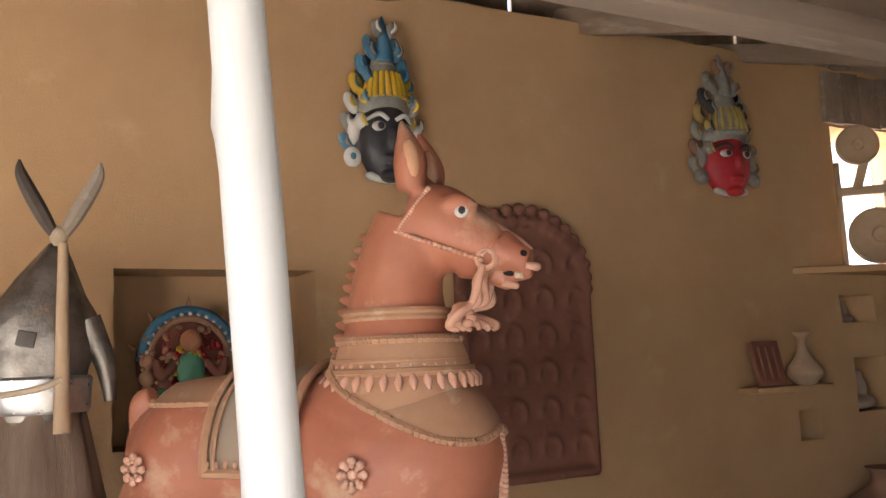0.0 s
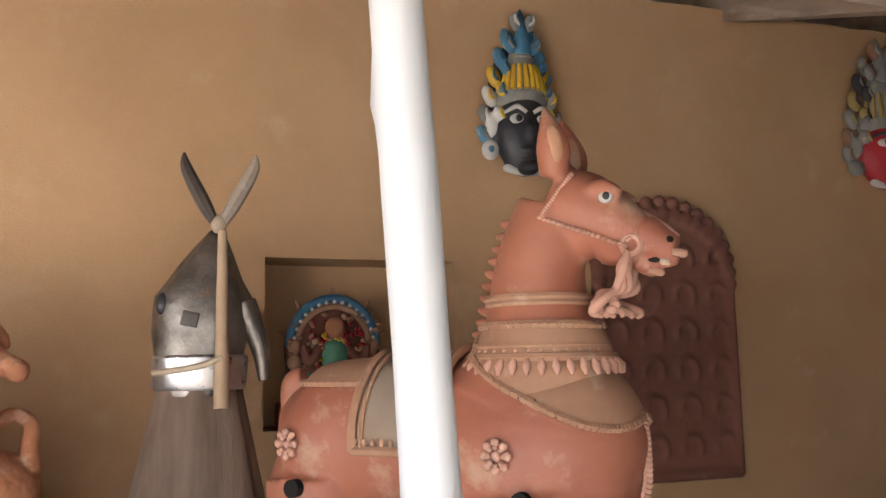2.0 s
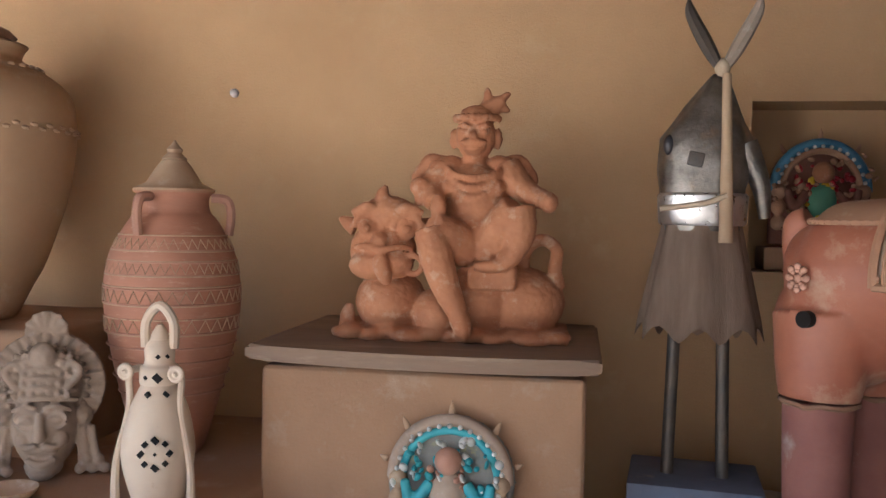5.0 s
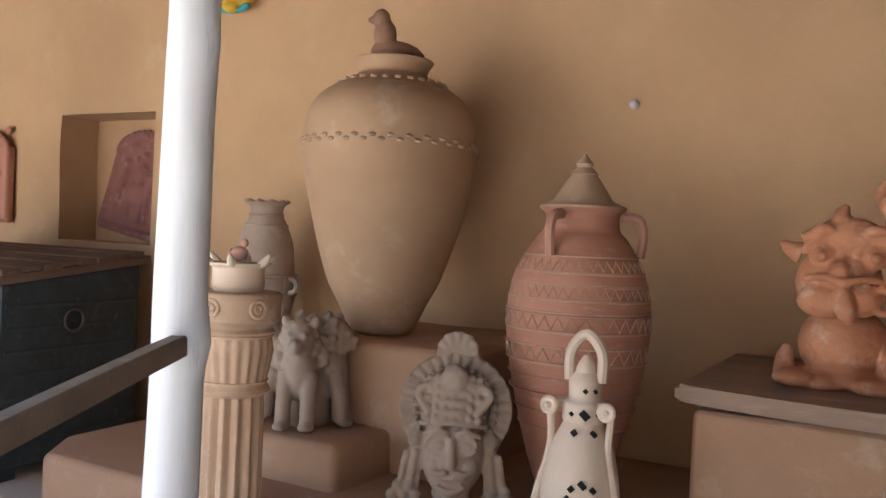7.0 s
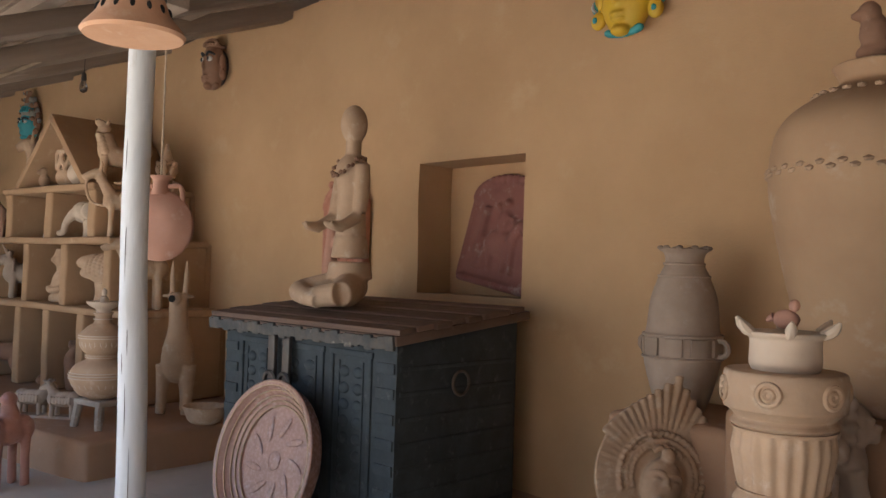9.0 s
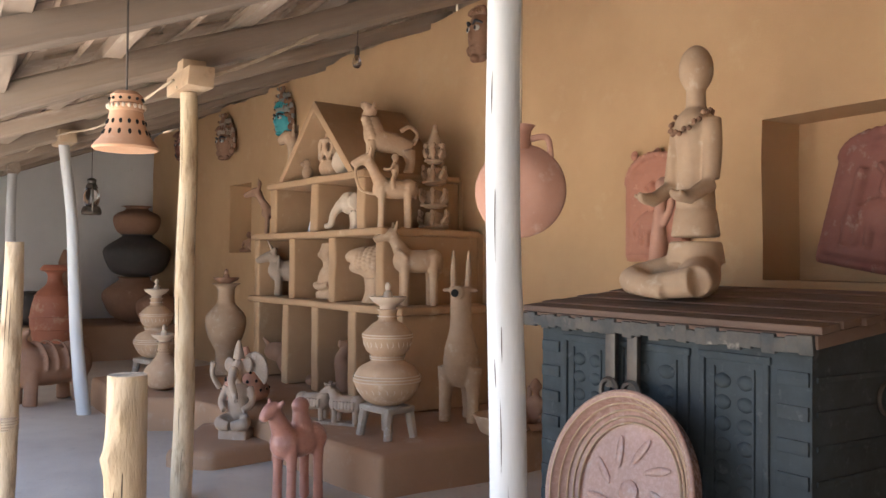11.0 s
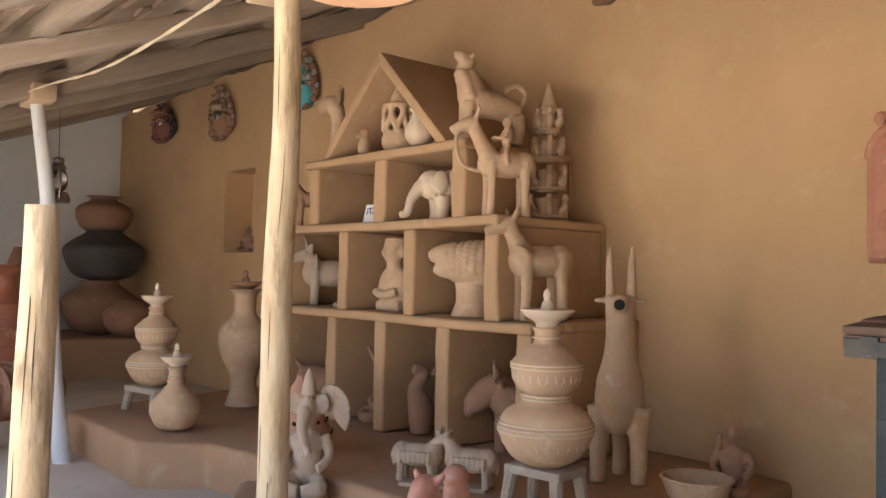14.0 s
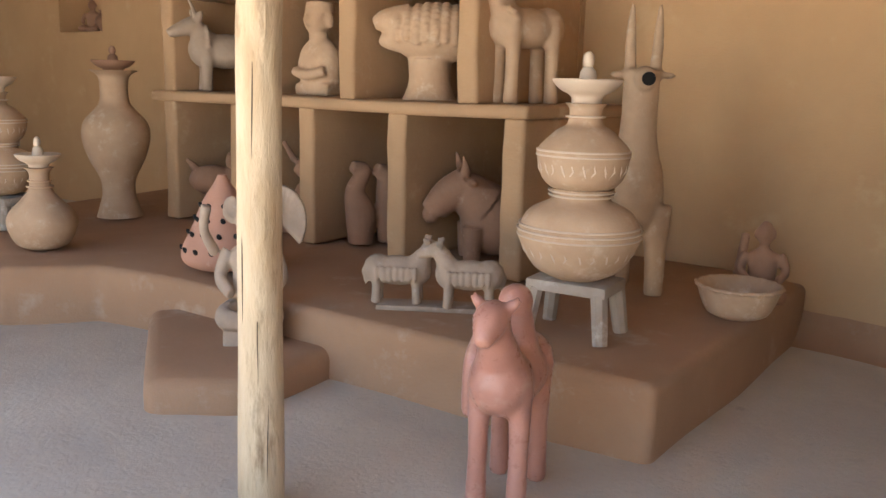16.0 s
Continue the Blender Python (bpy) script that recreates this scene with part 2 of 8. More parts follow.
def tube(bm, pts, seg=12, closed=False):
    """A swept round bar through (x, y, z, radius) points."""
    rings, n = [], len(pts)
    P = [Vector(p[:3]) for p in pts]
    up = Vector((0.13, 0.31, 0.94))
    for i, p in enumerate(P):
        d = (P[(i + 1) % n] - P[i - 1]) if closed else (P[min(i + 1, n - 1)] - P[max(i - 1, 0)])
        d.normalize()
        s = d.cross(up)
        if s.length < 0.05:
            s = d.cross(Vector((1, 0, 0)))
        s.normalize()
        up = s.cross(d)
        rad = float(pts[i][3])
        rings.append([bm.verts.new(p + rad * (math.cos(math.tau * k / seg) * s + math.sin(math.tau * k / seg) * up)) for k in range(seg)])
    pairs = list(zip(rings, rings[1:])) + ([(rings[-1], rings[0])] if closed else [])
    for a, b in pairs:
        for k in range(seg):
            bm.faces.new((a[k], a[(k + 1) % seg], b[(k + 1) % seg], b[k]))
    if not closed:
        bm.faces.new(rings[0][::-1])
        bm.faces.new(rings[-1])
    return bm


def ball(bm, c, r, rot=(0, 0, 0), sub=2):
    r = r if isinstance(r, tuple) else (r, r, r)
    bmesh.ops.create_icosphere(bm, subdivisions=sub, radius=1, matrix=pose(*c, *rot) @ Matrix.Diagonal((*r, 1)))
    return bm


def curved(pts, n=8):
    """Points (x, y, z, r) smoothed by a Catmull-Rom spline."""
    out, P = [], [np.array(p, float) for p in pts]
    for i in range(len(P) - 1):
        a, b, c, d = P[max(i - 1, 0)], P[i], P[i + 1], P[min(i + 2, len(P) - 1)]
        for k in range(n):
            t = k / n
            out.append(tuple(float(q) for q in 0.5 * (2 * b + (c - a) * t + (2 * a - 5 * b + 4 * c - d) * t * t + (3 * b - a - 3 * c + d) * t ** 3)))
    out.append(tuple(float(q) for q in P[-1]))
    return out


def sculpt(*prims):
    """One mesh out of 'e' ellipsoids (centre, radii, turn), 't' tubes (points with radii) and 'b' boxes (centre, size, turn)."""
    bm = bmesh.new()
    for p in prims:
        if p[0] == "e":
            ball(bm, p[1], p[2], p[3] if len(p) > 3 else (0, 0, 0), 3 if max(p[2]) > 0.09 else 2)
        elif p[0] == "t":
            tube(bm, curved(p[1], 6), 32 if max(q[3] for q in p[1]) > 0.09 else 14)
        elif p[0] == "b":
            box(bm, p[1], p[2], p[3] if len(p) > 3 else (0, 0, 0), bevel=min(p[2]) * 0.2)
    return bm


def statue(name, prims, voxel, mat, m, label, category="statue", group="", relief=0.0035):
    """A clay figure: its pieces run together into one skin."""
    ob = thing(name, sculpt(*prims), mat, m, label, category, group)
    r = ob.modifiers.new("skin", "REMESH")
    r.mode, r.voxel_size, r.use_smooth_shade = "VOXEL", voxel, True
    s = ob.modifiers.new("soften", "SMOOTH")
    s.factor, s.iterations = 0.5, 2
    if relief:
        tx = bpy.data.textures.new(name + "_relief", "CLOUDS")
        tx.noise_scale = 0.022
        d = ob.modifiers.new("uneven", "DISPLACE")
        d.texture, d.strength, d.texture_coords = tx, relief, "LOCAL"
    return ob


def pot(name, profile, mat, m, label, category="pot", seg=40, wobble=0.02, bands=(), band_mat=None, **k):
    """A turned vessel; bands are raised rings (radius, height, thickness) of their own."""
    ob = thing(name, revolve(smooth_profile(profile), seg, wobble, **k), mat, m, label, category)
    for r, z, w in bands:
        bm = bmesh.new()
        tube(bm, [(r * math.cos(math.tau * i / 40), r * math.sin(math.tau * i / 40), z, w) for i in range(40)], 6, True)
        part("band", bm, band_mat or mat, ob)
    return ob


def smooth_profile(profile, n=4):
    return [(max(p[0], 0.002), p[1]) for p in curved([(r, z, 0, 0) for r, z in profile], n)]


# ---- structure ----
def wall_y(x):
    return 4.2 - 0.147 * max(0.0, -7.85 - x)


def wall_top(x):
    return 3.43 - 0.03 * max(0.0, -8.0 - x) + 0.035 * noise.noise((x * 2.1, 0, 7)) + 0.02 * noise.noise((x * 7, 3, 7))


def spaced(lo, hi, step, cuts):
    xs = sorted({round(lo + (hi - lo) * i / round((hi - lo) / step), 4) for i in range(round((hi - lo) / step) + 1)})
    xs = [x for x in xs if all(abs(x - c) > step * 0.6 for c in cuts)] + list(cuts)
    return sorted(xs)


def mud_wall(name, lo, hi, place, top, holes, label, depth=0.3, thick=0.38, mat=None, rough=0.014, window=None):
    """A hand-plastered wall along a line: place(u, w) gives the point at u along it and w into it; holes are (u0, u1, z0, z1)."""
    cuts = list(holes) + ([window] if window else [])
    us = spaced(lo, hi, 0.14, sorted({c for h in cuts for c in h[:2]}))
    zs = spaced(-0.05, 3.05, 0.14, sorted({c for h in cuts for c in h[2:] if c < 2.6}) + ([window[3]] if window else []))
    bm = bmesh.new()
    grid = {}
    for i, u in enumerate(us):
        for j, z in enumerate(zs + [3.2, 3.45]):
            h = top(u)
            zz = z if z < 2.6 else 2.6 + (z - 2.6) * (h - 2.6) / 0.85
            w = rough * noise.noise((u * 1.1, z * 1.1, 2.2)) + rough * 0.5 * noise.noise((u * 4, z * 4, 5))
            grid[i, j] = bm.verts.new((*place(u, w), zz))
    inner = []
    for i in range(len(us) - 1):
        for j in range(len(zs) + 1):
            zc = (zs[j] + zs[j + 1]) / 2 if j + 1 < len(zs) else 9
            uc = (us[i] + us[i + 1]) / 2
            if any(h[0] < uc < h[1] and h[2] < zc < h[3] for h in cuts):
                continue
            bm.faces.new((grid[i, j], grid[i + 1, j], grid[i + 1, j + 1], grid[i, j + 1]))
    inward = Vector((*place((lo + hi) / 2, 1), 0)) - Vector((*place((lo + hi) / 2, 0), 0))
    for h in holes:
        if h[1] - h[0] < 0.05:
            continue
        rim = [e for e in bm.edges if e.is_boundary and all(h[2] - 0.01 < v.co.z < h[3] + 0.01 for v in e.verts)]
        keys = {grid[i, j] for i, u in enumerate(us) for j, z in enumerate(zs) if h[0] - 0.01 < u < h[1] + 0.01 and h[2] - 0.01 < z < h[3] + 0.01}
        rim = [e for e in rim if e.verts[0] in keys and e.verts[1] in keys]
        made = bmesh.ops.extrude_edge_only(bm, edges=rim)["geom"]
        vs = [g for g in made if isinstance(g, bmesh.types.BMVert)]
        bmesh.ops.translate(bm, verts=vs, vec=inward * depth)
        es = [g for g in made if isinstance(g, bmesh.types.BMEdge) and g.is_boundary]
        bmesh.ops.edgeloop_fill(bm, edges=es)
    outer = [e for e in bm.edges if e.is_boundary]
    made = bmesh.ops.extrude_edge_only(bm, edges=outer)["geom"]
    vs = [g for g in made if isinstance(g, bmesh.types.BMVert)]
    bmesh.ops.translate(bm, verts=vs, vec=inward * thick)
    for a, b in zip(us, us[1:]):
        open_here = window and window[0] < (a + b) / 2 < window[1]
        for za, zb in ((-0.05, window[2]), (window[3], 0)) if open_here else ((-0.05, 0),):
            bm.faces.new([bm.verts.new((*place(u, thick), z)) for u, z in ((a, za), (b, za), (b, zb or top(b)), (a, zb or top(a)))])
    return thing(name, bm, mat or MUD, None, label, "wall", kind="structure")


NICHES = [(0.37, 1.25, 1.22, 1.975), (-6.06, -5.145, 1.24, 2.09), (-13.45, -12.85, 1.42, 2.26), (4.37, 4.57, 0.94, 1.13), (4.85, 5.19, 1.665, 1.85), (4.92, 5.32, 1.085, 1.435)]
mud_wall("wall_north", -16.3, 6.3, lambda u, w: (u, wall_y(u) + w), wall_top, NICHES, "long hand-plastered ochre mud wall with recessed niches", window=(4.93, 5.85, 2.03, 3.02))
mud_wall("wall_east", -1.0, 4.2, lambda u, w: (6.2 + w, u), lambda u: 3.4, [], "plain grey mud wall closing the porch end", mat=YARD)
# added out of view to keep yard light off the east end
thing("wall_porch", boxes(((2.6, -0.72, 1.25), (7.2, 0.3, 2.6)), bevel=0.02), YARD, None, "unseen plain wall added to block light from the porch's east end", "wall", kind="structure")


# added cover, out of view, that shuts off sky between eave and wall
thing("ceiling_porch", boxes(((3.45, 0.05, 2.66), (5.9, 1.85, 0.12)), bevel=0.01), ROOF_TILE, None, "unseen boards added to block skylight over the porch's east end", "ceiling", kind="structure")


def west(x, y):
    """The western bay, set out from the platform's corner."""
    return -7.456 + 1.05 * (x + 7.822), 3.735 + 1.025 * (y - 3.777)


def wp(x, y, z, *turn):
    return pose(*west(x, y), z * 1.045, *turn) @ Matrix.Scale(1.045, 4)


def slab(name, outline, z0, z1, mat, label, category, bevel=0.035, kind="structure", wob=0.01):
    """A built-up mud block with soft edges over an outline."""
    bm = bmesh.new()
    f = bm.faces.new([bm.verts.new((x, y, z0)) for x, y in outline])
    top = bmesh.ops.extrude_face_region(bm, geom=[f])["geom"]
    bmesh.ops.translate(bm, verts=[g for g in top if isinstance(g, bmesh.types.BMVert)], vec=(0, 0, z1 - z0))
    bmesh.ops.recalc_face_normals(bm, faces=bm.faces)
    bmesh.ops.bevel(bm, geom=[e for e in bm.edges if e.verts[0].co.z > z0 + 0.01 or e.verts[1].co.z > z0 + 0.01], offset=bevel, segments=4, affect="EDGES", profile=0.5)
    bmesh.ops.triangulate(bm, faces=[f for f in bm.faces if len(f.verts) > 4])
    bmesh.ops.subdivide_edges(bm, edges=[e for e in bm.edges if e.calc_length() > 0.35], cuts=3, use_grid_fill=True)
    for v in bm.verts:
        v.co += wob * noise.noise_vector(v.co * 2.3)
    return thing(name, bm, mat, None, label, category, kind=kind)


def sheet(name, x0, x1, y0, y1, z, step, rough, mat, label, category):
    nx, ny = max(1, round((x1 - x0) / step)), max(1, round((y1 - y0) / step))
    bm = bmesh.new()
    g = [[bm.verts.new((x0 + (x1 - x0) * i / nx, y0 + (y1 - y0) * j / ny, z + rough * noise.noise((i * step * 1.7, j * step * 1.7, 1)))) for j in range(ny + 1)] for i in range(nx + 1)]
    for i in range(nx):
        for j in range(ny):
            bm.faces.new((g[i][j], g[i + 1][j], g[i + 1][j + 1], g[i][j + 1]))
    return thing(name, bm, mat, None, label, category, kind="structure")


sheet("floor", -16.4, 6.4, -0.2, 4.5, 0.0, 0.12, 0.012, FLOOR, "beaten grey-brown mud floor, uneven and dusty", "floor")
sheet("ground", -400, 400, -400, 400, -0.03, 50, 0.0, GROUND, "dry sandy earth of the open yard", "ground")

# west end: whitewashed wall with a dark built-up bench
bm = boxes(((-16.4, 0.9, 1.72), (0.25, 4.4, 3.5)), bevel=0.02)
thing("wall_west", bm, WHITEWASH, None, "whitewashed end wall in shade", "wall", kind="structure")
slab("ledge_west", [(-16.3, -0.6), (-14.9, -0.3), (-14.7, 2.2), (-14.6, 3.0), (-16.3, 2.85)], -0.02, 0.46, MUD_STEP, "dark mud bench along the end wall", "bench")

# platforms and steps
slab("platform_west", [west(*q) for q in ((-7.60, 2.60), (-8.70, 2.39), (-9.55, 2.22), (-9.95, 2.08), (-10.15, 1.74), (-11.45, 1.62), (-11.8, 2.6), (-12.2, 3.75), (-8.5, 4.3), (-7.83, 4.3), (-7.73, 3.66))], -0.02, 0.25, MUD_STEP, "low mud platform with soft worn edges", "platform")
slab("step_west", [(-8.55, 1.64), (-8.33, 1.88), (-8.45, 2.45), (-9.2, 2.34), (-9.34, 2.06)], -0.02, 0.12, MUD_STEP, "shallow mud step before the platform", "step", bevel=0.05)
slab("platform_middle", [(-1.5, 2.72), (-3.95, 2.66), (-4.15, 2.9), (-4.15, 4.25), (-1.5, 4.25)], -0.02, 0.43, MUD_STEP, "mud platform holding jars and masks", "platform")
slab("step_1", [(-2.72, 2.97), (-3.45, 2.97), (-3.45, 3.5), (-2.72, 3.5)], 0.40, 0.60, MUD_STEP, "mud step on the platform", "step")
slab("step_2", [(-2.42, 3.33), (-3.42, 3.33), (-3.42, 4.25), (-2.42, 4.25)], 0.40, 0.94, MUD_STEP, "tall mud block under the great jar", "step")
slab("step_3", [(-3.42, 3.62), (-4.12, 3.62), (-4.12, 4.25), (-3.42, 4.25)], 0.40, 0.80, MUD_STEP, "mud block beside the great jar", "step")

# pedestal bench with overhanging slab
ped = base("pedestal", pose(-0.92, 3.68, 0), "broad mud pedestal with an overhanging wooden slab", "pedestal")
bm = bmesh.new()
box(bm, (0, 0, 0.43), (1.18, 0.94, 0.9), bevel=0.03, seg=3)
bmesh.ops.subdivide_edges(bm, edges=bm.edges[:], cuts=2, use_grid_fill=True)
for v in bm.verts:
    v.co += 0.008 * noise.noise_vector(v.co * 4)
part("body", bm, MUD_STEP, ped)
bm = bmesh.new()
n = 16
bow = lambda u: -0.50 - 0.07 * (1 - (u / 0.64) ** 2)
rows = [[bm.verts.new((-0.64 + 1.28 * i / (n - 1), y(-0.64 + 1.28 * i / (n - 1)), z)) for i in range(n)] for y, z in ((bow, 0.90), (bow, 0.955), (lambda u: 0.5, 0.955), (lambda u: 0.5, 0.90))]
for a, b in zip(rows, rows[1:] + rows[:1]):
    for i in range(n - 1):
        bm.faces.new((a[i], a[i + 1], b[i + 1], b[i]))
for i in (0, n - 1):
    bm.faces.new([r[i] for r in rows])
bmesh.ops.bevel(bm, geom=[e for e in bm.edges if abs(e.verts[0].co.z - e.verts[1].co.z) < 1e-4 and e.calc_length() > 0.02 and abs(e.verts[0].co.y) > 0.4], offset=0.012, segments=2, affect="EDGES")
part("slab", bm, material("dark_slab_wood", (0.30, 0.215, 0.15), (0.21, 0.145, 0.10), 0.88, 55, 4, 0.6, (0.40, 0.30, 0.21), 9, 0.60, stretch=(0.15, 1, 1)), ped, "bowed weathered wooden slab")


# ---- posts and roof ----
CRACK = material("shadowed_crack_wood", (0.10, 0.075, 0.05), (0.06, 0.045, 0.03), 0.95, 40, 6, 0.0)


def post(x, y, top, r, mat, lean=(0, 0), label="", knots=(), name="post", bow=0.03, seed=0, cracks=()):
    """A crooked peeled tree trunk standing on the floor."""
    bm = bmesh.new()
    rings, n = [], 26
    for i in range(n + 1):
        f = i / n
        z = -0.02 + f * (top + 0.02)
        cx = lean[0] * f + bow * noise.noise((z * 0.9, seed, 1))
        cy = lean[1] * f + bow * noise.noise((z * 0.9, seed, 9))
        rr = r * (1.12 - 0.22 * f) * (1 + 0.06 * noise.noise((z * 2.5, seed, 4)))
        ring = []
        for k in range(16):
            a = math.tau * k / 16
            q = rr * (1 + 0.05 * noise.noise((math.cos(a) * 1.5, math.sin(a) * 1.5, z * 1.5 + seed)))
            for kz, ka in knots:
                d = (z - kz) ** 2 / 0.0012 + (math.atan2(math.sin(a - ka), math.cos(a - ka))) ** 2 / 0.25
                q += 0.022 * math.exp(-d)
            ring.append(bm.verts.new((x + cx + q * math.cos(a), y + cy + q * math.sin(a), z)))
        rings.append(ring)
    for a, b in zip(rings, rings[1:]):
        for k in range(16):
            bm.faces.new((a[k], a[(k + 1) % 16], b[(k + 1) % 16], b[k]))
    bm.faces.new(rings[0][::-1])
    bm.faces.new(rings[-1])
    trunk = thing(name, bm, mat, None, label, "post", "roof posts")
    for a, z0, z1 in cracks:
        line = []
        for i in range(15):
            z = z0 + (z1 - z0) * i / 14
            f = (z + 0.02) / (top + 0.02)
            b = a + 0.10 * noise.noise((z * 4, a, seed))
            q = r * (1.12 - 0.22 * f) * (1 + 0.06 * noise.noise((z * 2.5, seed, 4))) * (1 + 0.05 * noise.noise((math.cos(b) * 1.5, math.sin(b) * 1.5, z * 1.5 + seed)))
            line.append((x + lean[0] * f + bow * noise.noise((z * 0.9, seed, 1)) + q * math.cos(b), y + lean[1] * f + bow * noise.noise((z * 0.9, seed, 9)) + q * math.sin(b), z, 0.0002 + 0.0013 * math.sin(math.pi * i / 14)))
        part("crack", tube(bmesh.new(), line, 6), CRACK, trunk, "dark drying crack")
    return trunk


W_LABEL = "crooked tree-trunk post painted white"
post(0.475, 1.86, 2.32, 0.053, POST_WHITE, (-0.15, 0), W_LABEL, [(1.95, 2.2)], seed=1, bow=0.02)
post(-2.29, 1.78, 2.30, 0.056, POST_WHITE, (0.04, 0), W_LABEL + " with knots", [(1.47, -0.3), (1.74, 0.1), (1.15, 0.2)], seed=2)
post(-4.94, 1.83, 2.30, 0.050, POST_WHITE, (-0.03, 0), W_LABEL + " with a long crack", [(1.62, -0.6), (1.25, -1.0)], seed=3, bow=0.015, cracks=[(-1.05, 1.32, 1.60), (-0.95, 0.75, 0.95), (-0.75, 1.05, 1.16), (-1.3, 1.72, 1.84), (-0.6, 0.4, 0.72), (-1.2, 0.98, 1.06)])
post(-7.77, 1.58, 2.24, 0.052, POST_BARE, (0.03, 0.01), "crooked peeled tree-trunk post, pale and knotty", [(0.78, -0.6), (0.57, -0.4), (1.2, -0.5), (0.25, 2.6)], seed=4, bow=0.05, cracks=[(-0.9, 0.9, 1.15), (-0.5, 1.35, 1.7), (-1.1, 1.75, 2.05), (-0.7, 0.35, 0.62), (-0.3, 0.1, 0.3), (-1.4, 0.5, 0.75)])
post(-10.76, 1.42, 2.34, 0.05, POST_WHITE, (-0.42, -0.15), "leaning crooked post painted white", [(1.75, 0)], seed=5, bow=0.06)
post(-13.7, 0.96, 2.3, 0.055, POST_WHITE, (-0.1, 0), W_LABEL, seed=6)
post(-7.02, 0.68, 1.39, 0.042, POST_BARE, (-0.03, 0.04), "short peeled fence post of pale wood", [(1.25, 0)], name="fence_post", seed=7, cracks=[(-0.6, 0.9, 1.3), (-1.0, 0.6, 0.85), (-0.2, 0.95, 1.15)])
post(-4.91, 0.845, 1.075, 0.045, POST_BARE, (0, 0), "sawn log post with a rough top", [(0.9, -1.0), (1.0, -0.4)], name="fence_post", seed=8, cracks=[(-0.7, 0.8, 1.06), (-0.3, 0.7, 0.98), (-1.2, 0.85, 1.05), (-1.6, 0.6, 0.9)])

# mud fillet at the wall's foot
bm = bmesh.new()
rows = []
for i in range(30):
    x = -7.7 + 2.9 * i / 29
    k = 0.26 + 0.03 * noise.noise((x * 2, 1, 1))
    rows.append([bm.verts.new((x, wall_y(x) + 0.02 - k * (1 - math.sin(a)) , -0.01 + k * 0.9 * (1 - math.cos(a)))) for a in np.linspace(0, math.pi / 2, 7)] + [bm.verts.new((x, wall_y(x) + 0.05, -0.01))])
for a, b in zip(rows, rows[1:]):
    for j in range(7):
        bm.faces.new((a[j], b[j], b[j + 1], a[j + 1]))
thing("trim", bm, MUD_STEP, None, "rounded mud fillet at the foot of the wall", "trim", kind="structure")

# unseen yard walls, added to block light from the south-east and far west
thing("wall_yard", boxes(((0.9, -2.4, 1.9), (11.8, 0.3, 4.0)), bevel=0.02), YARD, None, "unseen grey wall added across the yard to block light from the south-east", "wall", kind="structure")
thing("wall_yard", boxes(((-13.0, -1.4, 1.6), (7.0, 0.3, 3.3)), bevel=0.02), YARD, None, "unseen grey wall added to block light from the far yard", "wall", kind="structure")


def beam(name, a, b, w, h, mat, label, seed=0, category="beam", group="roof beams"):
    """A roughly hewn timber from a to b."""
    a, b = Vector(a), Vector(b)
    d = b - a
    L = d.length
    bm = bmesh.new()
    rings, n = [], max(4, int(L / 0.3))
    for i in range(n + 1):
        u = L * i / n
        ring = []
        for sx, sz in ((-1, -1), (-1, -0.75), (-1, 0.75), (-0.8, 1), (0.8, 1), (1, 0.75), (1, -0.75), (0.8, -1), (-0.8, -1)):
            k = 1 + 0.14 * noise.noise((u * 1.3, sx * 2 + seed * 5, sz * 2))
            ring.append(bm.verts.new((sx * w / 2 * k, u, sz * h / 2 * k + 0.02 * noise.noise((u * 0.8, seed, 3)))))
        rings.append(ring)
    m = len(rings[0])
    for p, q in zip(rings, rings[1:]):
        for k in range(m):
            bm.faces.new((p[k], p[(k + 1) % m], q[(k + 1) % m], q[k]))
    bm.faces.new(rings[0][::-1])
    bm.faces.new(rings[-1])
    ob = thing(name, bm, mat, Matrix.Translation(a) @ d.to_track_quat("Y", "Z").to_matrix().to_4x4(), label, category, group)
    return ob


def roof_z(x, y):
    """Underside of the rafters over the place."""
    k = wall_y(x)
    return wall_top(-4) - 0.06 - 0.02 * max(0.0, -8.0 - x) - 0.375 * (k - y)


B_LABEL = "roughly hewn weathered roof rafter"
for i, x in enumerate((5.6, 4.2, 2.9, 1.65, 0.36, -0.95, -2.25, -3.6, -4.97, -6.4, -7.75, -9.4, -11.18, -12.5, -13.8, -15.2)):
    y1, y0 = wall_y(x) + 0.25, wall_y(x) - 3.7
    sk = 0.12 * math.sin(i * 2.3)
    main = i % 2 == 0
    w, h = (0.15, 0.15) if main else (0.10, 0.11)
    beam("rafter", (x + sk, y0, roof_z(x, y0) + h / 2), (x - sk * 0.4, y1, roof_z(x, y1) + h / 2), w, h, OLD_WOOD, B_LABEL, i)
P_LABEL = "long weathered purlin laid across the rafters"
for i, (off, w, h) in enumerate(((0.85, 0.09, 0.10), (1.55, 0.10, 0.10), (2.25, 0.09, 0.09), (2.95, 0.10, 0.10), (3.5, 0.10, 0.10))):
    for j, (xa, xb) in enumerate(((6.3, 1.9), (2.1, -2.3), (-2.0, -5.9), (-5.6, -8.3), (-8.1, -12.0), (-11.8, -16.2))):
        ya, yb = wall_y(xa) - off, wall_y(xb) - off
        lift = 0.17
        beam("purlin", (xa, ya, roof_z(xa, ya) + lift), (xb, yb, roof_z(xb, yb) + lift + 0.03 * math.sin(i + j * 2)), w, h, OLD_WOOD, P_LABEL, 20 + i * 7 + j)

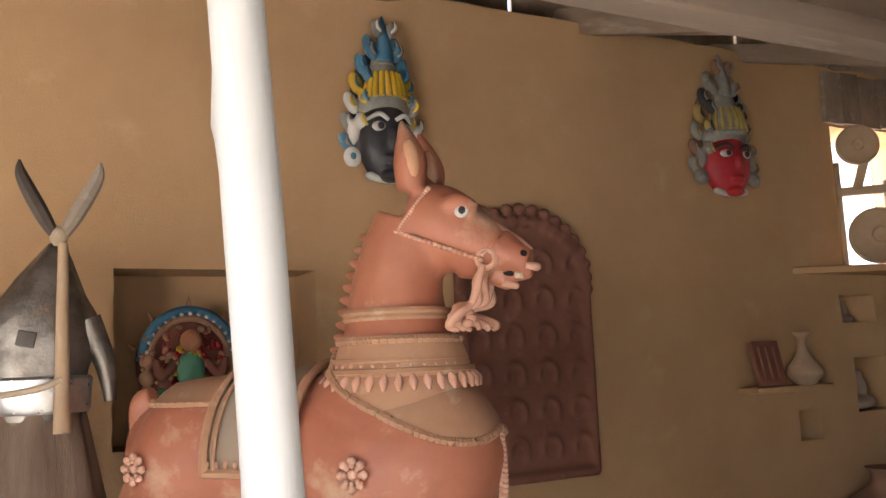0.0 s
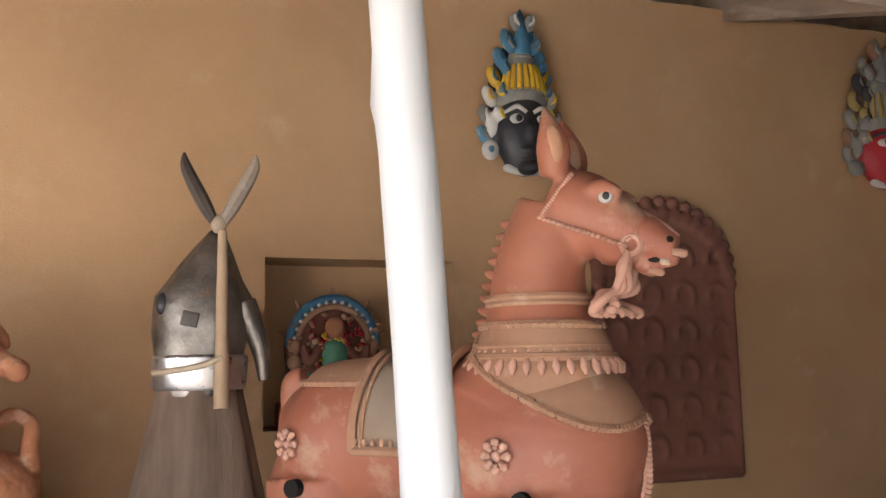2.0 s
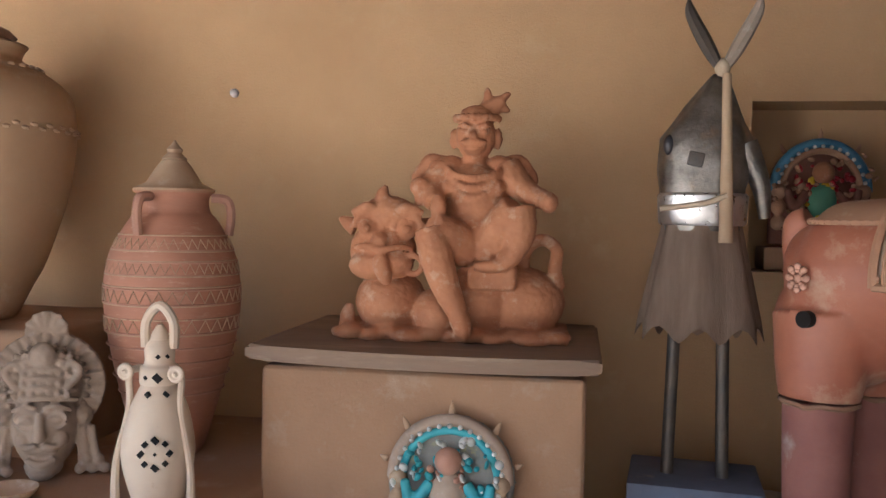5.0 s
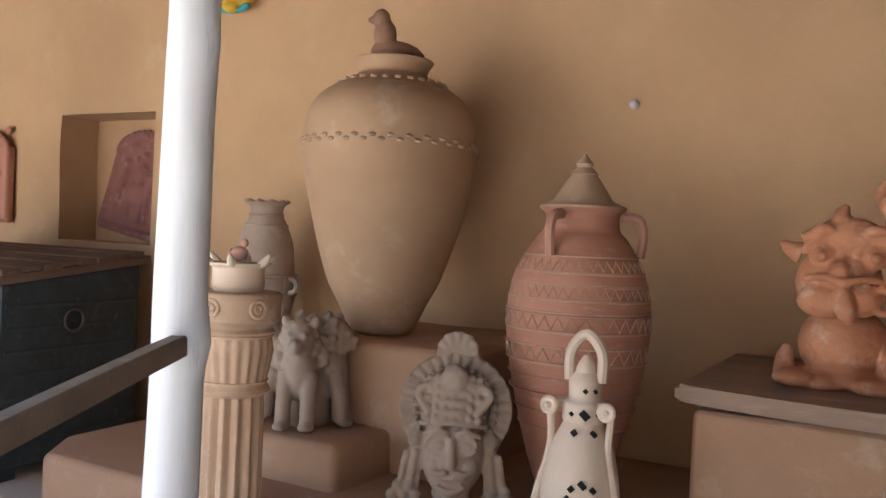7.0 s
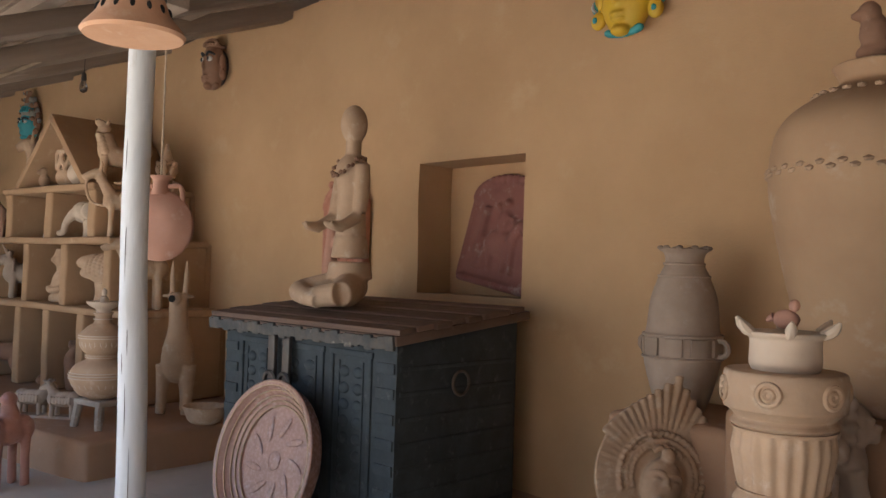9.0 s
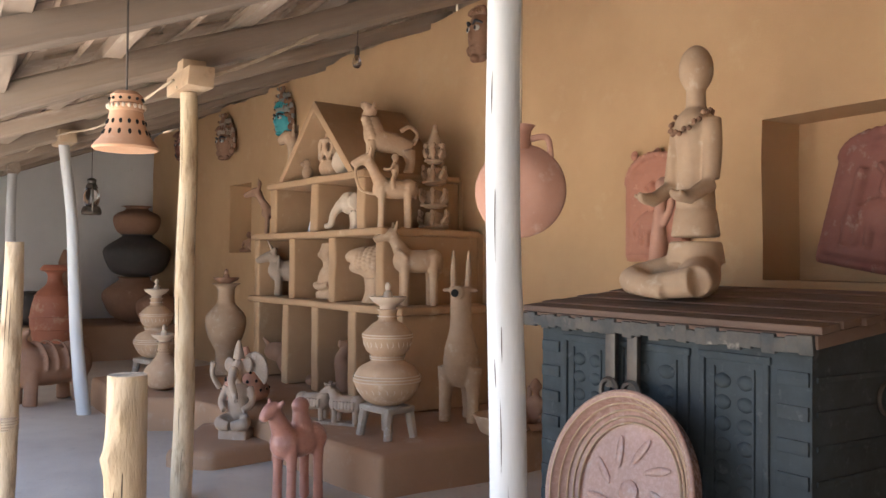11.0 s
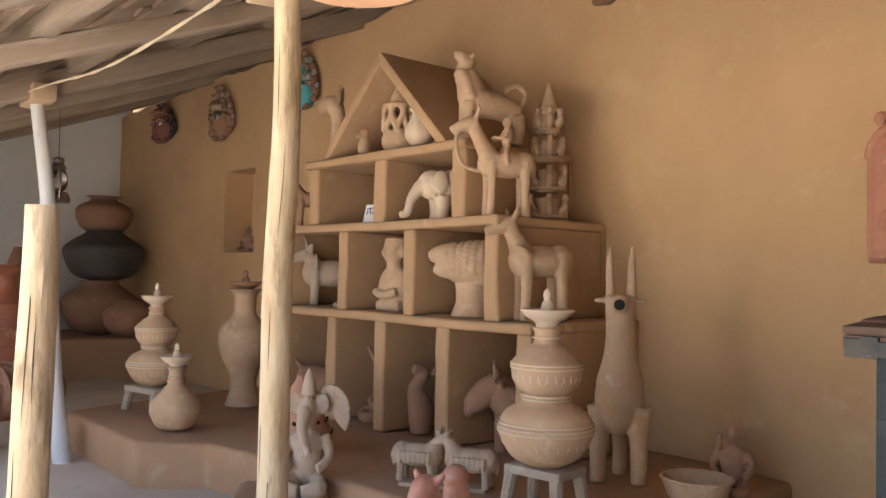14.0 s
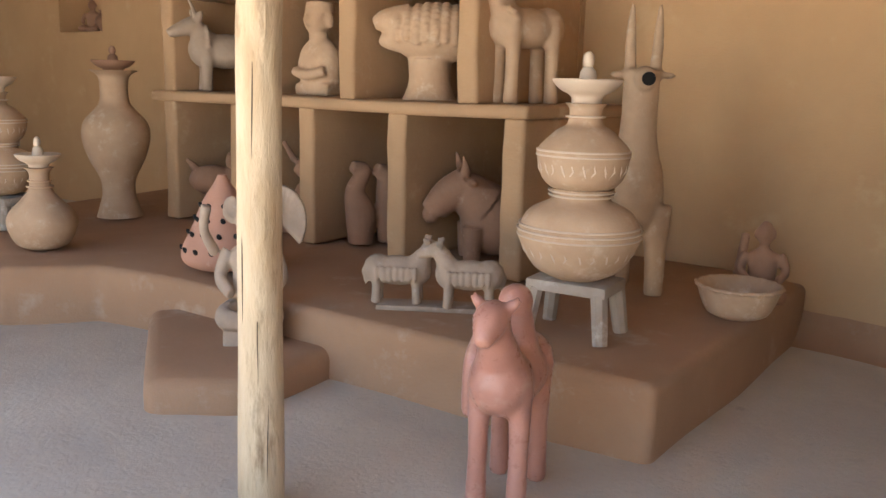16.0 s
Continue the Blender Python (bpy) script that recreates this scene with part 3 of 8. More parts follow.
# post capitals and the stub beam over the first post
for x, y, z, mat in ((0.35, 1.86, 2.32, POST_WHITE), (-2.22, 1.78, 2.30, OLD_WOOD_X), (-4.97, 1.83, 2.30, OLD_WOOD_X), (-7.74, 1.59, 2.24, BRIGHT_WOOD), (-11.18, 1.27, 2.34, BRIGHT_WOOD), (-13.8, 0.96, 2.3, OLD_WOOD_X)):
    hgt = max(0.09, roof_z(x, y) - z)
    bm = bmesh.new()
    box(bm, (0, 0, 0.055), (0.42, 0.14, 0.11), bevel=0.012, jitter=0.008)
    if hgt > 0.13:
        box(bm, (0, 0, 0.11 + (hgt - 0.11) / 2), (0.2, 0.13, hgt - 0.11 + 0.04), bevel=0.01)
    thing("post_capital", bm, mat, pose(x, y, z, 0, 0, 4), "short hewn timber block on top of a post", "capital", "post capitals")
beam("stub_beam", (0.26, 1.98, 2.42), (0.20, 2.72, 2.68), 0.17, 0.17, BRIGHT_WOOD, "short thick squared beam end under the roof", 77)

beam("eave_beam", (0.40, 2.04, 2.445), (6.1, 2.02, 2.43), 0.10, 0.09, OLD_WOOD, "long rough eave beam resting on the post capital", 55)

# roof covering: laths and overlapping clay tiles, some gaps near the wall top
bm = bmesh.new()
rng = random.Random(4)
y = -0.5
for r in range(22):
    off = 4.75 - r * 0.2
    x = 6.5
    while x > -16.4:
        wd = rng.uniform(0.20, 0.34)
        yy = wall_y(x) - 4.2 + off
        gap = 0.004 if rng.random() > 0.002 else 0.02
        z = roof_z(x, yy) + 0.25 + rng.uniform(-0.012, 0.012)
        box(bm, (x - wd / 2, yy, z + 0.012 * (r % 2)), (wd - gap, 0.235, 0.022), (rng.uniform(18, 22.5), rng.uniform(-2, 2), rng.uniform(-2, 2)))
        x -= wd
for r in range(15):
    off = 4.35 - r * 0.27
    for xa in np.arange(6.5, -16.2, -1.9):
        xb = max(xa - 2.0, -16.3)
        ya, yb = wall_y(xa) - 4.2 + off, wall_y(xb) - 4.2 + off
        tube(bm, [(xa, ya, roof_z(xa, ya) + 0.225, 0.016), ((xa + xb) / 2, (ya + yb) / 2, roof_z((xa + xb) / 2, (ya + yb) / 2) + 0.22 + rng.uniform(-0.012, 0.012), 0.014), (xb, yb, roof_z(xb, yb) + 0.225, 0.016)], 6)
for xa in np.arange(6.5, -16.4, -1.09):
    xb, xm = xa - 1.1, xa - 0.55
    yc = wall_y(xm) - 1.42
    box(bm, (xm, yc, roof_z(xm, yc) + 0.34), (1.12, 4.35, 0.03), (math.degrees(math.atan(0.375)), 0, 0))
for xa in np.arange(6.3, -16.2, -0.925):
    xm = xa - 0.46
    box(bm, (xm, wall_y(xm) + 0.33, roof_z(xm, wall_y(xm)) + 0.16), (0.90, 0.03, 0.40), (0, 0, 8.4 if xm < -7.85 else 0))
thing("ceiling", bm, ROOF_TILE, None, "lean-to roof of clay tiles on thin laths, seen from below", "ceiling", kind="structure", smooth=False)

# rails, ropes and wires
beam("rail", (-2.29, 1.85, 1.14), (-1.76, 0.88, 1.105), 0.036, 0.042, material("dark_rail_wood", (0.22, 0.18, 0.13), (0.15, 0.12, 0.085), 0.88, 45, 6, 0.5, (0.30, 0.26, 0.20), 12, 0.6), "rough grey-brown rail fixed to a white post", 91, "rail", "rails")


def cord(name, pts, r, mat, label, twist=0.0):
    bm = bmesh.new()
    line = curved([(*p, r) for p in pts], 14)
    if twist:
        for ph in (0, math.pi):
            tube(bm, [(x, y + twist * math.cos(i * 1.1 + ph), z + twist * math.sin(i * 1.1 + ph), rr) for i, (x, y, z, rr) in enumerate(line)], 6)
    else:
        tube(bm, line, 6)
    return thing(name, bm, mat, None, label, "rope")


cord("rope", [(-7.72, 1.50, 2.30), (-9.4, 1.35, 2.27), (-11.2, 1.18, 2.40), (-13.8, 0.9, 2.38)], 0.005, ROPE, "pale twisted rope slung from post to post", 0.004)
cord("rope", [(-7.72, 1.52, 2.26), (-7.7, 2.0, 2.48), (-7.75, 2.6, 2.84)], 0.007, ROPE, "pale twisted rope running up to the lamp", 0.005)
bm = bmesh.new()
for k in range(5):
    tube(bm, [(-7.03 + (0.05 + 0.003 * k) * math.cos(math.tau * i / 20), 0.69 + 0.05 * math.sin(math.tau * i / 20), 0.60 + 0.012 * k, 0.007) for i in range(20)], 6, True)
tube(bm, curved([(-7.03, 0.63, 0.62, 0.010), (-7.2, 0.45, 0.60, 0.010), (-7.6, 0.1, 0.57, 0.010), (-8.0, -0.3, 0.55, 0.010)], 8), 8)
thing("rope", bm, ROPE, None, "white rope lashed round a short fence post", "rope")


# ---- shelf unit of mud bays ----
SHELF = pose(-8.483, 3.155, 0, 0, 0, 7.4) @ Matrix.Scale(1.045, 4)


def at_shelf(x, y, z, turn=0):
    return SHELF @ pose(x, y, z, 0, 0, turn)


unit = base("mud_shelf", SHELF, "stepped mud shelf unit with open bays and a gable top", "shelf")


def mud_box(name, c, s, bev=0.02):
    bm = bmesh.new()
    box(bm, c, s, bevel=bev, seg=3)
    bmesh.ops.subdivide_edges(bm, edges=[e for e in bm.edges if e.calc_length() > 0.3], cuts=4, use_grid_fill=True)
    for v in bm.verts:
        v.co += 0.009 * noise.noise_vector(v.co * 5)
    return part(name, bm, MUD_SHELF, unit)


D = 0.86
for z, xa, xb in ((0.93, -2.22, 0.24), (1.475, -2.16, -0.01), (1.90, -1.84, -0.26)):
    mud_box("board", ((xa + xb) / 2, D / 2 - 0.015, z), (xb - xa, D + 0.03, 0.055))
for xs, z0, z1, w in (((0.16, -0.45, -1.015, -1.53, -2.10), 0.25, 0.905, 0.105), ((-0.08, -0.755, -1.42, -2.09), 0.957, 1.45, 0.10), ((-0.34, -1.05, -1.77), 1.50, 1.875, 0.115)):
    for x in xs:
        mud_box("upright", (x, D / 2, (z0 + z1) / 2), (w, D, z1 - z0 + 0.01))
# gable: two sloping slabs and a back
for s in (-1, 1):
    a, b = Vector((-1.07 + s * 0.58, 0, 1.93)), Vector((-1.07, 0, 2.50))
    d = b - a
    bm = bmesh.new()
    box(bm, (*((a + b) / 2).xz.to_tuple()[:1], D / 2, (a.z + b.z) / 2), (d.length + 0.06, D, 0.065), (0, -math.degrees(math.atan2(d.z, d.x)), 0), bevel=0.02)
    part("gable_slope", bm, MUD_SHELF, unit)
bm = bmesh.new()
for z0, z1, xa, xb in ((0.25, 0.93, -2.15, 0.2), (0.95, 1.475, -2.1, -0.03), (1.5, 1.9, -1.82, -0.28)):
    box(bm, ((xa + xb) / 2, D + 0.02, (z0 + z1) / 2), (xb - xa, 0.05, z1 - z0))
part("back_panel", bm, MUD_SHELF, unit)
bm = bmesh.new()
tri = [(-1.6, 1.93), (-0.54, 1.93), (-1.07, 2.47)]
f = [bm.verts.new((x, 0.55, z)) for x, z in tri]
g = [bm.verts.new((x, 0.60, z)) for x, z in tri]
bm.faces.new(f), bm.faces.new(g[::-1])
for i in range(3):
    bm.faces.new((f[i], f[(i + 1) % 3], g[(i + 1) % 3], g[i]))
part("gable_back", bm, MUD_SHELF, unit, smooth=False)


# ---- clay animals ----
def legs(dx, dy, h, r, top=None):
    out = []
    for sx in (-1, 1):
        for sy in (-1, 1):
            out.append(("t", [(sx * dx, sy * dy, h + 0.02, r * 1.25), (sx * dx, sy * dy, h * 0.5, r), (sx * dx * 1.04, sy * dy, 0.0, r * 1.1)]))
    return out


def animal(L, H, body, neck, head, ears=0.05, tail=True, horn=0, neck_back=0.0, head_len=None, slim=0.30):
    """Four-legged clay beast, forward +x: body length L and height H at the shoulder."""
    hl = head_len or head * 2.1
    nx, nz = L * 0.45 + neck * 0.45 - neck_back, H + neck * 0.85
    p = [("e", (0, 0, H - body * 0.8), (L * 0.56, body, body * 0.95)), ("e", (L * 0.34, 0, H - body * 0.75), (body * 1.0, body * 0.95, body * 1.02)), ("e", (-L * 0.36, 0, H - body * 0.75), (body * 0.95, body * 1.0, body * 1.0))]
    p += legs(L * 0.36, body * 0.6, H - body * 1.0, body * slim)
    p += [("t", [(L * 0.36, 0, H - body * 0.4, body * 0.75), ((L * 0.36 + nx) / 2 + 0.01, 0, (H + nz) / 2, body * 0.52), (nx, 0, nz, head * 0.8)])]
    p += [("t", [(nx - head * 0.5, 0, nz + head * 0.25, head * 0.75), (nx + head * 0.4, 0, nz + head * 0.1, head * 0.8), (nx + hl, 0, nz - head * 0.55, head * 0.45), (nx + hl * 1.12, 0, nz - head * 0.66, head * 0.3)])]
    for s in (-1, 1):
        p.append(("t", [(nx - head * 0.2, s * head * 0.55, nz + head * 0.5, head * 0.26), (nx - head * 0.35, s * (head * 0.8 + ears * 0.3), nz + head * 0.6 + ears * 0.6, head * 0.26), (nx - head * 0.3, s * (head * 0.8 + ears * 0.5), nz + head * 0.6 + ears, head * 0.07)]))
        p.append(("e", (nx + head * 0.35, s * head * 0.72, nz + head * 0.3), (head * 0.17,) * 3))
        if horn:
            p.append(("t", [(nx, s * head * 0.4, nz + head * 0.6, head * 0.25), (nx + horn * 0.2, s * head * 1.2, nz + head * 0.7 + horn * 0.5, head * 0.17), (nx + horn * 0.5, s * head * 1.1, nz + head * 0.7 + horn, head * 0.05)]))
    if tail:
        p.append(("t", [(-L * 0.52, 0, H - body * 0.4, body * 0.16), (-L * 0.62, 0, H - body * 0.9, body * 0.14), (-L * 0.58, 0, H - body * 1.8, body * 0.10)]))
    return p


def rider(x, z, s):
    return [("e", (x, 0, z + s * 0.9), (s * 0.42, s * 0.5, s * 0.8)), ("e", (x, 0, z + s * 2.0), (s * 0.38, s * 0.36, s * 0.46)),
            ("t", [(x, -s * 0.5, z + s * 1.4, s * 0.17), (x + s * 0.5, -s * 0.62, z + s * 0.8, s * 0.15), (x + s * 1.1, -s * 0.2, z + s * 0.9, s * 0.13)]),
            ("t", [(x, s * 0.5, z + s * 1.4, s * 0.17), (x + s * 0.5, s * 0.62, z + s * 0.8, s * 0.15), (x + s * 1.1, s * 0.2, z + s * 0.9, s * 0.13)]),
            ("t", [(x, -s * 0.4, z + s * 0.3, s * 0.2), (x + s * 0.3, -s * 0.9, z - s * 0.3, s * 0.18), (x + s * 0.2, -s * 0.95, z - s * 1.1, s * 0.16)]),
            ("t", [(x, s * 0.4, z + s * 0.3, s * 0.2), (x + s * 0.3, s * 0.9, z - s * 0.3, s * 0.18), (x + s * 0.2, s * 0.95, z - s * 1.1, s * 0.16)])]


def human(s, seated=True):
    """A seated clay figure of height about 2.6 s, facing +x."""
    p = [("e", (0, 0, s * 0.95), (s * 0.42, s * 0.55, s * 0.8)), ("e", (0, 0, s * 1.35), (s * 0.40, s * 0.66, s * 0.36)), ("t", [(0, 0, s * 1.6, s * 0.2), (0.02 * s, 0, s * 1.95, s * 0.2)]),
         ("e", (s * 0.06, 0, s * 2.18), (s * 0.36, s * 0.33, s * 0.42)), ("e", (s * 0.40, 0, s * 2.14), (s * 0.1, s * 0.08, s * 0.12))]
    for q in (-1, 1):
        p.append(("t", [(0, q * s * 0.62, s * 1.5, s * 0.2), (s * 0.2, q * s * 0.85, s * 1.0, s * 0.17), (s * 0.6, q * s * 0.5, s * 0.7, s * 0.14)]))
        p.append(("t", [(0, q * s * 0.35, s * 0.3, s * 0.28), (s * 0.75, q * s * 0.7, s * 0.25, s * 0.24), (s * 0.95, q * s * 0.05, s * 0.16, s * 0.18)]))
        p.append(("e", (s * 0.02, q * s * 0.36, s * 2.15), (s * 0.1, s * 0.08, s * 0.16)))
    return p


# top of the unit
lion = [("t", [(-0.27, 0, 0.20, 0.075), (-0.14, 0, 0.25, 0.088), (0.02, 0, 0.28, 0.10), (0.06, 0, 0.38, 0.085), (0.075, 0, 0.47, 0.062)]), ("e", (0.085, 0, 0.525), (0.062, 0.056, 0.055)), ("t", [(0.09, 0, 0.545, 0.045), (0.14, 0, 0.575, 0.034), (0.17, 0, 0.575, 0.024)]), ("t", [(0.09, 0, 0.50, 0.035), (0.135, 0, 0.49, 0.024), (0.155, 0, 0.485, 0.018)]), ("t", [(-0.29, 0, 0.25, 0.022), (-0.33, 0, 0.34, 0.02), (-0.26, 0, 0.40, 0.018), (-0.18, 0, 0.36, 0.022)])]
for q in (-1, 1):
    lion += [("t", [(0.07, q * 0.055, 0.26, 0.045), (0.08, q * 0.055, 0.13, 0.034), (0.085, q * 0.055, 0.0, 0.038)]), ("t", [(-0.25, q * 0.06, 0.19, 0.055), (-0.27, q * 0.06, 0.09, 0.034), (-0.25, q * 0.06, 0.0, 0.038)]), ("e", (0.11, q * 0.055, 0.016), (0.04, 0.034, 0.018)), ("e", (0.055, q * 0.05, 0.575), (0.016, 0.016, 0.024)), ("e", (0.135, q * 0.03, 0.585), (0.012, 0.012, 0.012))]
for r in range(5):
    lion += [("e", (0.10 + 0.012 * r + 0.05 * math.cos(a) * 0.6 - 0.03, (0.10 - 0.008 * r) * math.sin(a), 0.30 + 0.038 * r), (0.019, 0.014, 0.024)) for a in np.arange(-1.7, 1.8, 0.34)]
statue("lion_figure", lion, 0.009, TERRA_PALE, at_shelf(-0.40, 0.20, 1.93, -116) @ Matrix.Scale(0.86, 4), "pale clay lion standing with open jaws and a curled mane", relief=0.004)
statue("horse_rider_figure", animal(0.26, 0.34, 0.075, 0.17, 0.05, 0.07) + rider(0.0, 0.36, 0.075) + [("t", [(0.2, 0, 0.5, 0.012), (0.28, 0, 0.42, 0.012), (0.25, 0, 0.28, 0.012), (0.15, 0, 0.24, 0.012)])],
       0.009, TERRA_PALE, at_shelf(-0.13, 0.16, 1.502, -118), "pale clay horse carrying a rider", relief=0.004)
statue("donkey_figure", animal(0.28, 0.38, 0.088, 0.13, 0.055, 0.07, slim=0.34) + [("e", (0.12 + 0.045 * math.cos(a), 0.09 * math.sin(a), 0.36 + 0.03 * math.cos(a)), (0.016,) * 3) for a in np.arange(0, 6.2, 0.5)],
       0.010, TERRA_PALE, at_shelf(0.05, 0.24, 0.958, -112), "pale clay donkey with a garland round its chest", relief=0.004)
tower = []
for k, (z, w) in enumerate(((0.05, 0.13), (0.22, 0.115), (0.40, 0.10), (0.57, 0.085))):
    tower += [("t", [(0, 0, z - 0.05, w * 0.75), (0, 0, z + 0.09, w * 0.6)]), ("t", [(0, 0, z - 0.035, w * 1.05), (0, 0, z - 0.015, w * 1.05)])]
    for a in np.arange(0.3, 6.4, math.tau / 6):
        c, s = math.cos(a), math.sin(a)
        tower += [("e", (w * c, w * s, z + 0.035), (0.028, 0.028, 0.045)), ("e", (w * 1.02 * c, w * 1.02 * s, z + 0.09), (0.022, 0.022, 0.024))]
    for a in (0, math.pi / 2, math.pi, -math.pi / 2):
        tower.append(("t", [(w * 0.9 * math.cos(a), w * 0.9 * math.sin(a), z + 0.01, 0.022), (w * 1.2 * math.cos(a), w * 1.2 * math.sin(a), z + 0.03, 0.018), (w * 1.28 * math.cos(a), w * 1.28 * math.sin(a), z + 0.055, 0.010)]))
tower += [("t", [(0, 0, 0.66, 0.075), (0, 0, 0.72, 0.05), (0, 0, 0.80, 0.02), (0, 0, 0.83, 0.024)])]
statue("tiered_clay_tower", tower, 0.008, TERRA_PALE, at_shelf(-0.175, 0.54, 1.502) @ Matrix.Diagonal((0.85, 0.85, 0.95, 1)), "tall tiered clay votive tower ringed with small figures", "votive tower")
statue("horse_head_figure", [("t", [(0, 0, 0, 0.07), (0, 0, 0.15, 0.06), (0.01, 0, 0.32, 0.055), (0.05, 0, 0.42, 0.06), (0.15, 0, 0.38, 0.035)]), ("t", [(0, -0.03, 0.44, 0.02), (-0.01, -0.05, 0.54, 0.008)]), ("t", [(0, 0.03, 0.44, 0.02), (-0.01, 0.05, 0.54, 0.008)])],
       0.009, TERRA_PALE, at_shelf(-1.78, 0.2, 1.93, -140), "textured pale clay horse neck on the shelf edge", relief=0.008)
statue("donkey_figure", animal(0.22, 0.24, 0.06, 0.15, 0.05, 0.09), 0.009, TERRA_BROWN, at_shelf(-2.0, 0.14, 1.502, -120), "small brown clay donkey with long ears")
# in the gable
statue("lattice_lamp", [("e", (0, 0, 0.09), (0.12, 0.1, 0.09)), ("t", [(0, 0, 0.33, 0.06), (0, 0, 0.38, 0.05), (0, 0, 0.42, 0.03), (0, 0, 0.46, 0.02)]), ("t", [(0, 0, 0.29, 0.105), (0, 0, 0.32, 0.105)])] + [("t", [(0.095 * math.cos(a), 0.095 * math.sin(a), 0.15, 0.018), (0.095 * math.cos(a + 0.5), 0.095 * math.sin(a + 0.5), 0.29, 0.018)]) for a in np.arange(0, 6.2, 0.785)] + [("t", [(0.095 * math.cos(a), 0.095 * math.sin(a), 0.15, 0.018), (0.095 * math.cos(a - 0.5), 0.095 * math.sin(a - 0.5), 0.29, 0.018)]) for a in np.arange(0, 6.2, 0.785)],
       0.009, TERRA_PALE, at_shelf(-1.12, 0.20, 1.93), "cut-out clay lamp holder with zigzag openwork", "lamp holder")
pot("small_jar", [(0.03, 0), (0.085, 0.07), (0.09, 0.13), (0.055, 0.2), (0.05, 0.23), (0.065, 0.25)], CREAM, at_shelf(-0.86, 0.16, 1.93), "small cream clay jar with a flared lip", "jar")
statue("small_figure", [("e", (0, 0, 0.06), (0.05, 0.045, 0.065)), ("e", (0.01, 0, 0.14), (0.035, 0.033, 0.04)), ("e", (0.05, 0, 0.13), (0.02, 0.02, 0.02))], 0.007, TERRA_PALE, at_shelf(-1.34, 0.10, 1.93, -90), "tiny pale clay bird figure")
# second bays: card boxes and an elephant
sign = base("price_card", at_shelf(-1.28, 0.14, 1.504, 0), "small white card with blue handwriting, leaning on boxes", "sign")
bm = boxes(((0, 0, 0.062), (0.19, 0.008, 0.125), (-14, 0, 0)))
part("card", bm, PAPER, sign, smooth=False)
bm = bmesh.new()
for i in range(5):
    box(bm, (-0.065 + 0.032 * i, -0.004 - 0.0005 * (i % 2), 0.075 + 0.008 * (i % 2)), (0.008, 0.004, 0.045 if i % 2 else 0.032), (-14, 12 * (-1) ** i, 0))
box(bm, (0, 0.002, 0.10), (0.15, 0.004, 0.006), (-14, 0, 0))
part("scribble", bm, INK, sign, "blue handwritten strokes")
for k, (x, y, z, w, h) in enumerate(((-1.24, 0.26, 1.504, 0.16, 0.16), (-1.22, 0.27, 1.665, 0.13, 0.055), (-1.19, 0.28, 1.722, 0.09, 0.09))):
    thing("paper_box", boxes(((0, 0, h / 2), (w, 0.1, h)), bevel=0.003), (PAPER, LIGHT_BLUE, LIGHT_BLUE)[k], at_shelf(x, y, z + 0.001, 8), ("white cardboard box on the shelf", "pale blue flat paper box", "pale blue small paper box")[k], "box", "stacked boxes")
statue("elephant_figure", [("e", (0, 0, 0.17), (0.15, 0.1, 0.11)), ("e", (0.15, 0, 0.21), (0.085, 0.08, 0.09)), ("t", [(0.21, 0, 0.2, 0.045), (0.27, 0, 0.12, 0.03), (0.29, 0, 0.04, 0.025), (0.34, 0, 0.03, 0.02)]), ("e", (0.12, -0.09, 0.22), (0.05, 0.015, 0.07)), ("e", (0.12, 0.09, 0.22), (0.05, 0.015, 0.07)), ("b", (-0.02, 0, 0.25), (0.17, 0.16, 0.1))] + legs(0.1, 0.06, 0.12, 0.04),
       0.009, CREAM, at_shelf(-0.64, 0.26, 1.502, -115), "cream clay elephant with a saddle cloth")
thing("clay_block", boxes(((0, 0, 0.05), (0.12, 0.1, 0.10)), bevel=0.01), TERRA_PINK, at_shelf(-0.50, 0.24, 1.503), "small stepped clay block", "block")
# third bays: bull, bust, big fish-scale vessel
statue("bull_figure", animal(0.30, 0.30, 0.10, 0.05, 0.062, 0.05, horn=0.13) + [("t", [(0.10, 0.10 * math.cos(a), 0.24 + 0.11 * math.sin(a), 0.009) for a in np.arange(0, 3.2, 0.35)])], 0.008, GREY_CLAY, at_shelf(-1.90, 0.24, 0.958, -120), "grey clay bull with upswept horns")
statue("small_figure", human(0.085), 0.008, TERRA_PALE, at_shelf(-1.56, 0.16, 0.958, -100), "small pale clay figure standing by the bull")
statue("bust", [("e", (0, 0, 0.14), (0.08, 0.13, 0.15)), ("b", (0, 0, 0.03), (0.14, 0.22, 0.06)), ("t", [(0, 0, 0.22, 0.05), (0.01, 0, 0.3, 0.048)]), ("e", (0.015, 0, 0.37), (0.075, 0.065, 0.09)), ("e", (0.09, 0, 0.36), (0.022, 0.016, 0.03)), ("e", (0, -0.07, 0.36), (0.025, 0.02, 0.035)), ("e", (0, 0.07, 0.36), (0.025, 0.02, 0.035)), ("t", [(-0.005, 0, 0.40, 0.076), (-0.005, 0, 0.45, 0.07)]), ("t", [(0.07, -0.1, 0.12, 0.025), (0.1, 0, 0.10, 0.025), (0.07, 0.1, 0.12, 0.025)])],
       0.009, TERRA_PALE, at_shelf(-1.10, 0.18, 0.958, -88) @ Matrix.Scale(1.0, 4), "pale clay bust of a capped figure with folded arms")
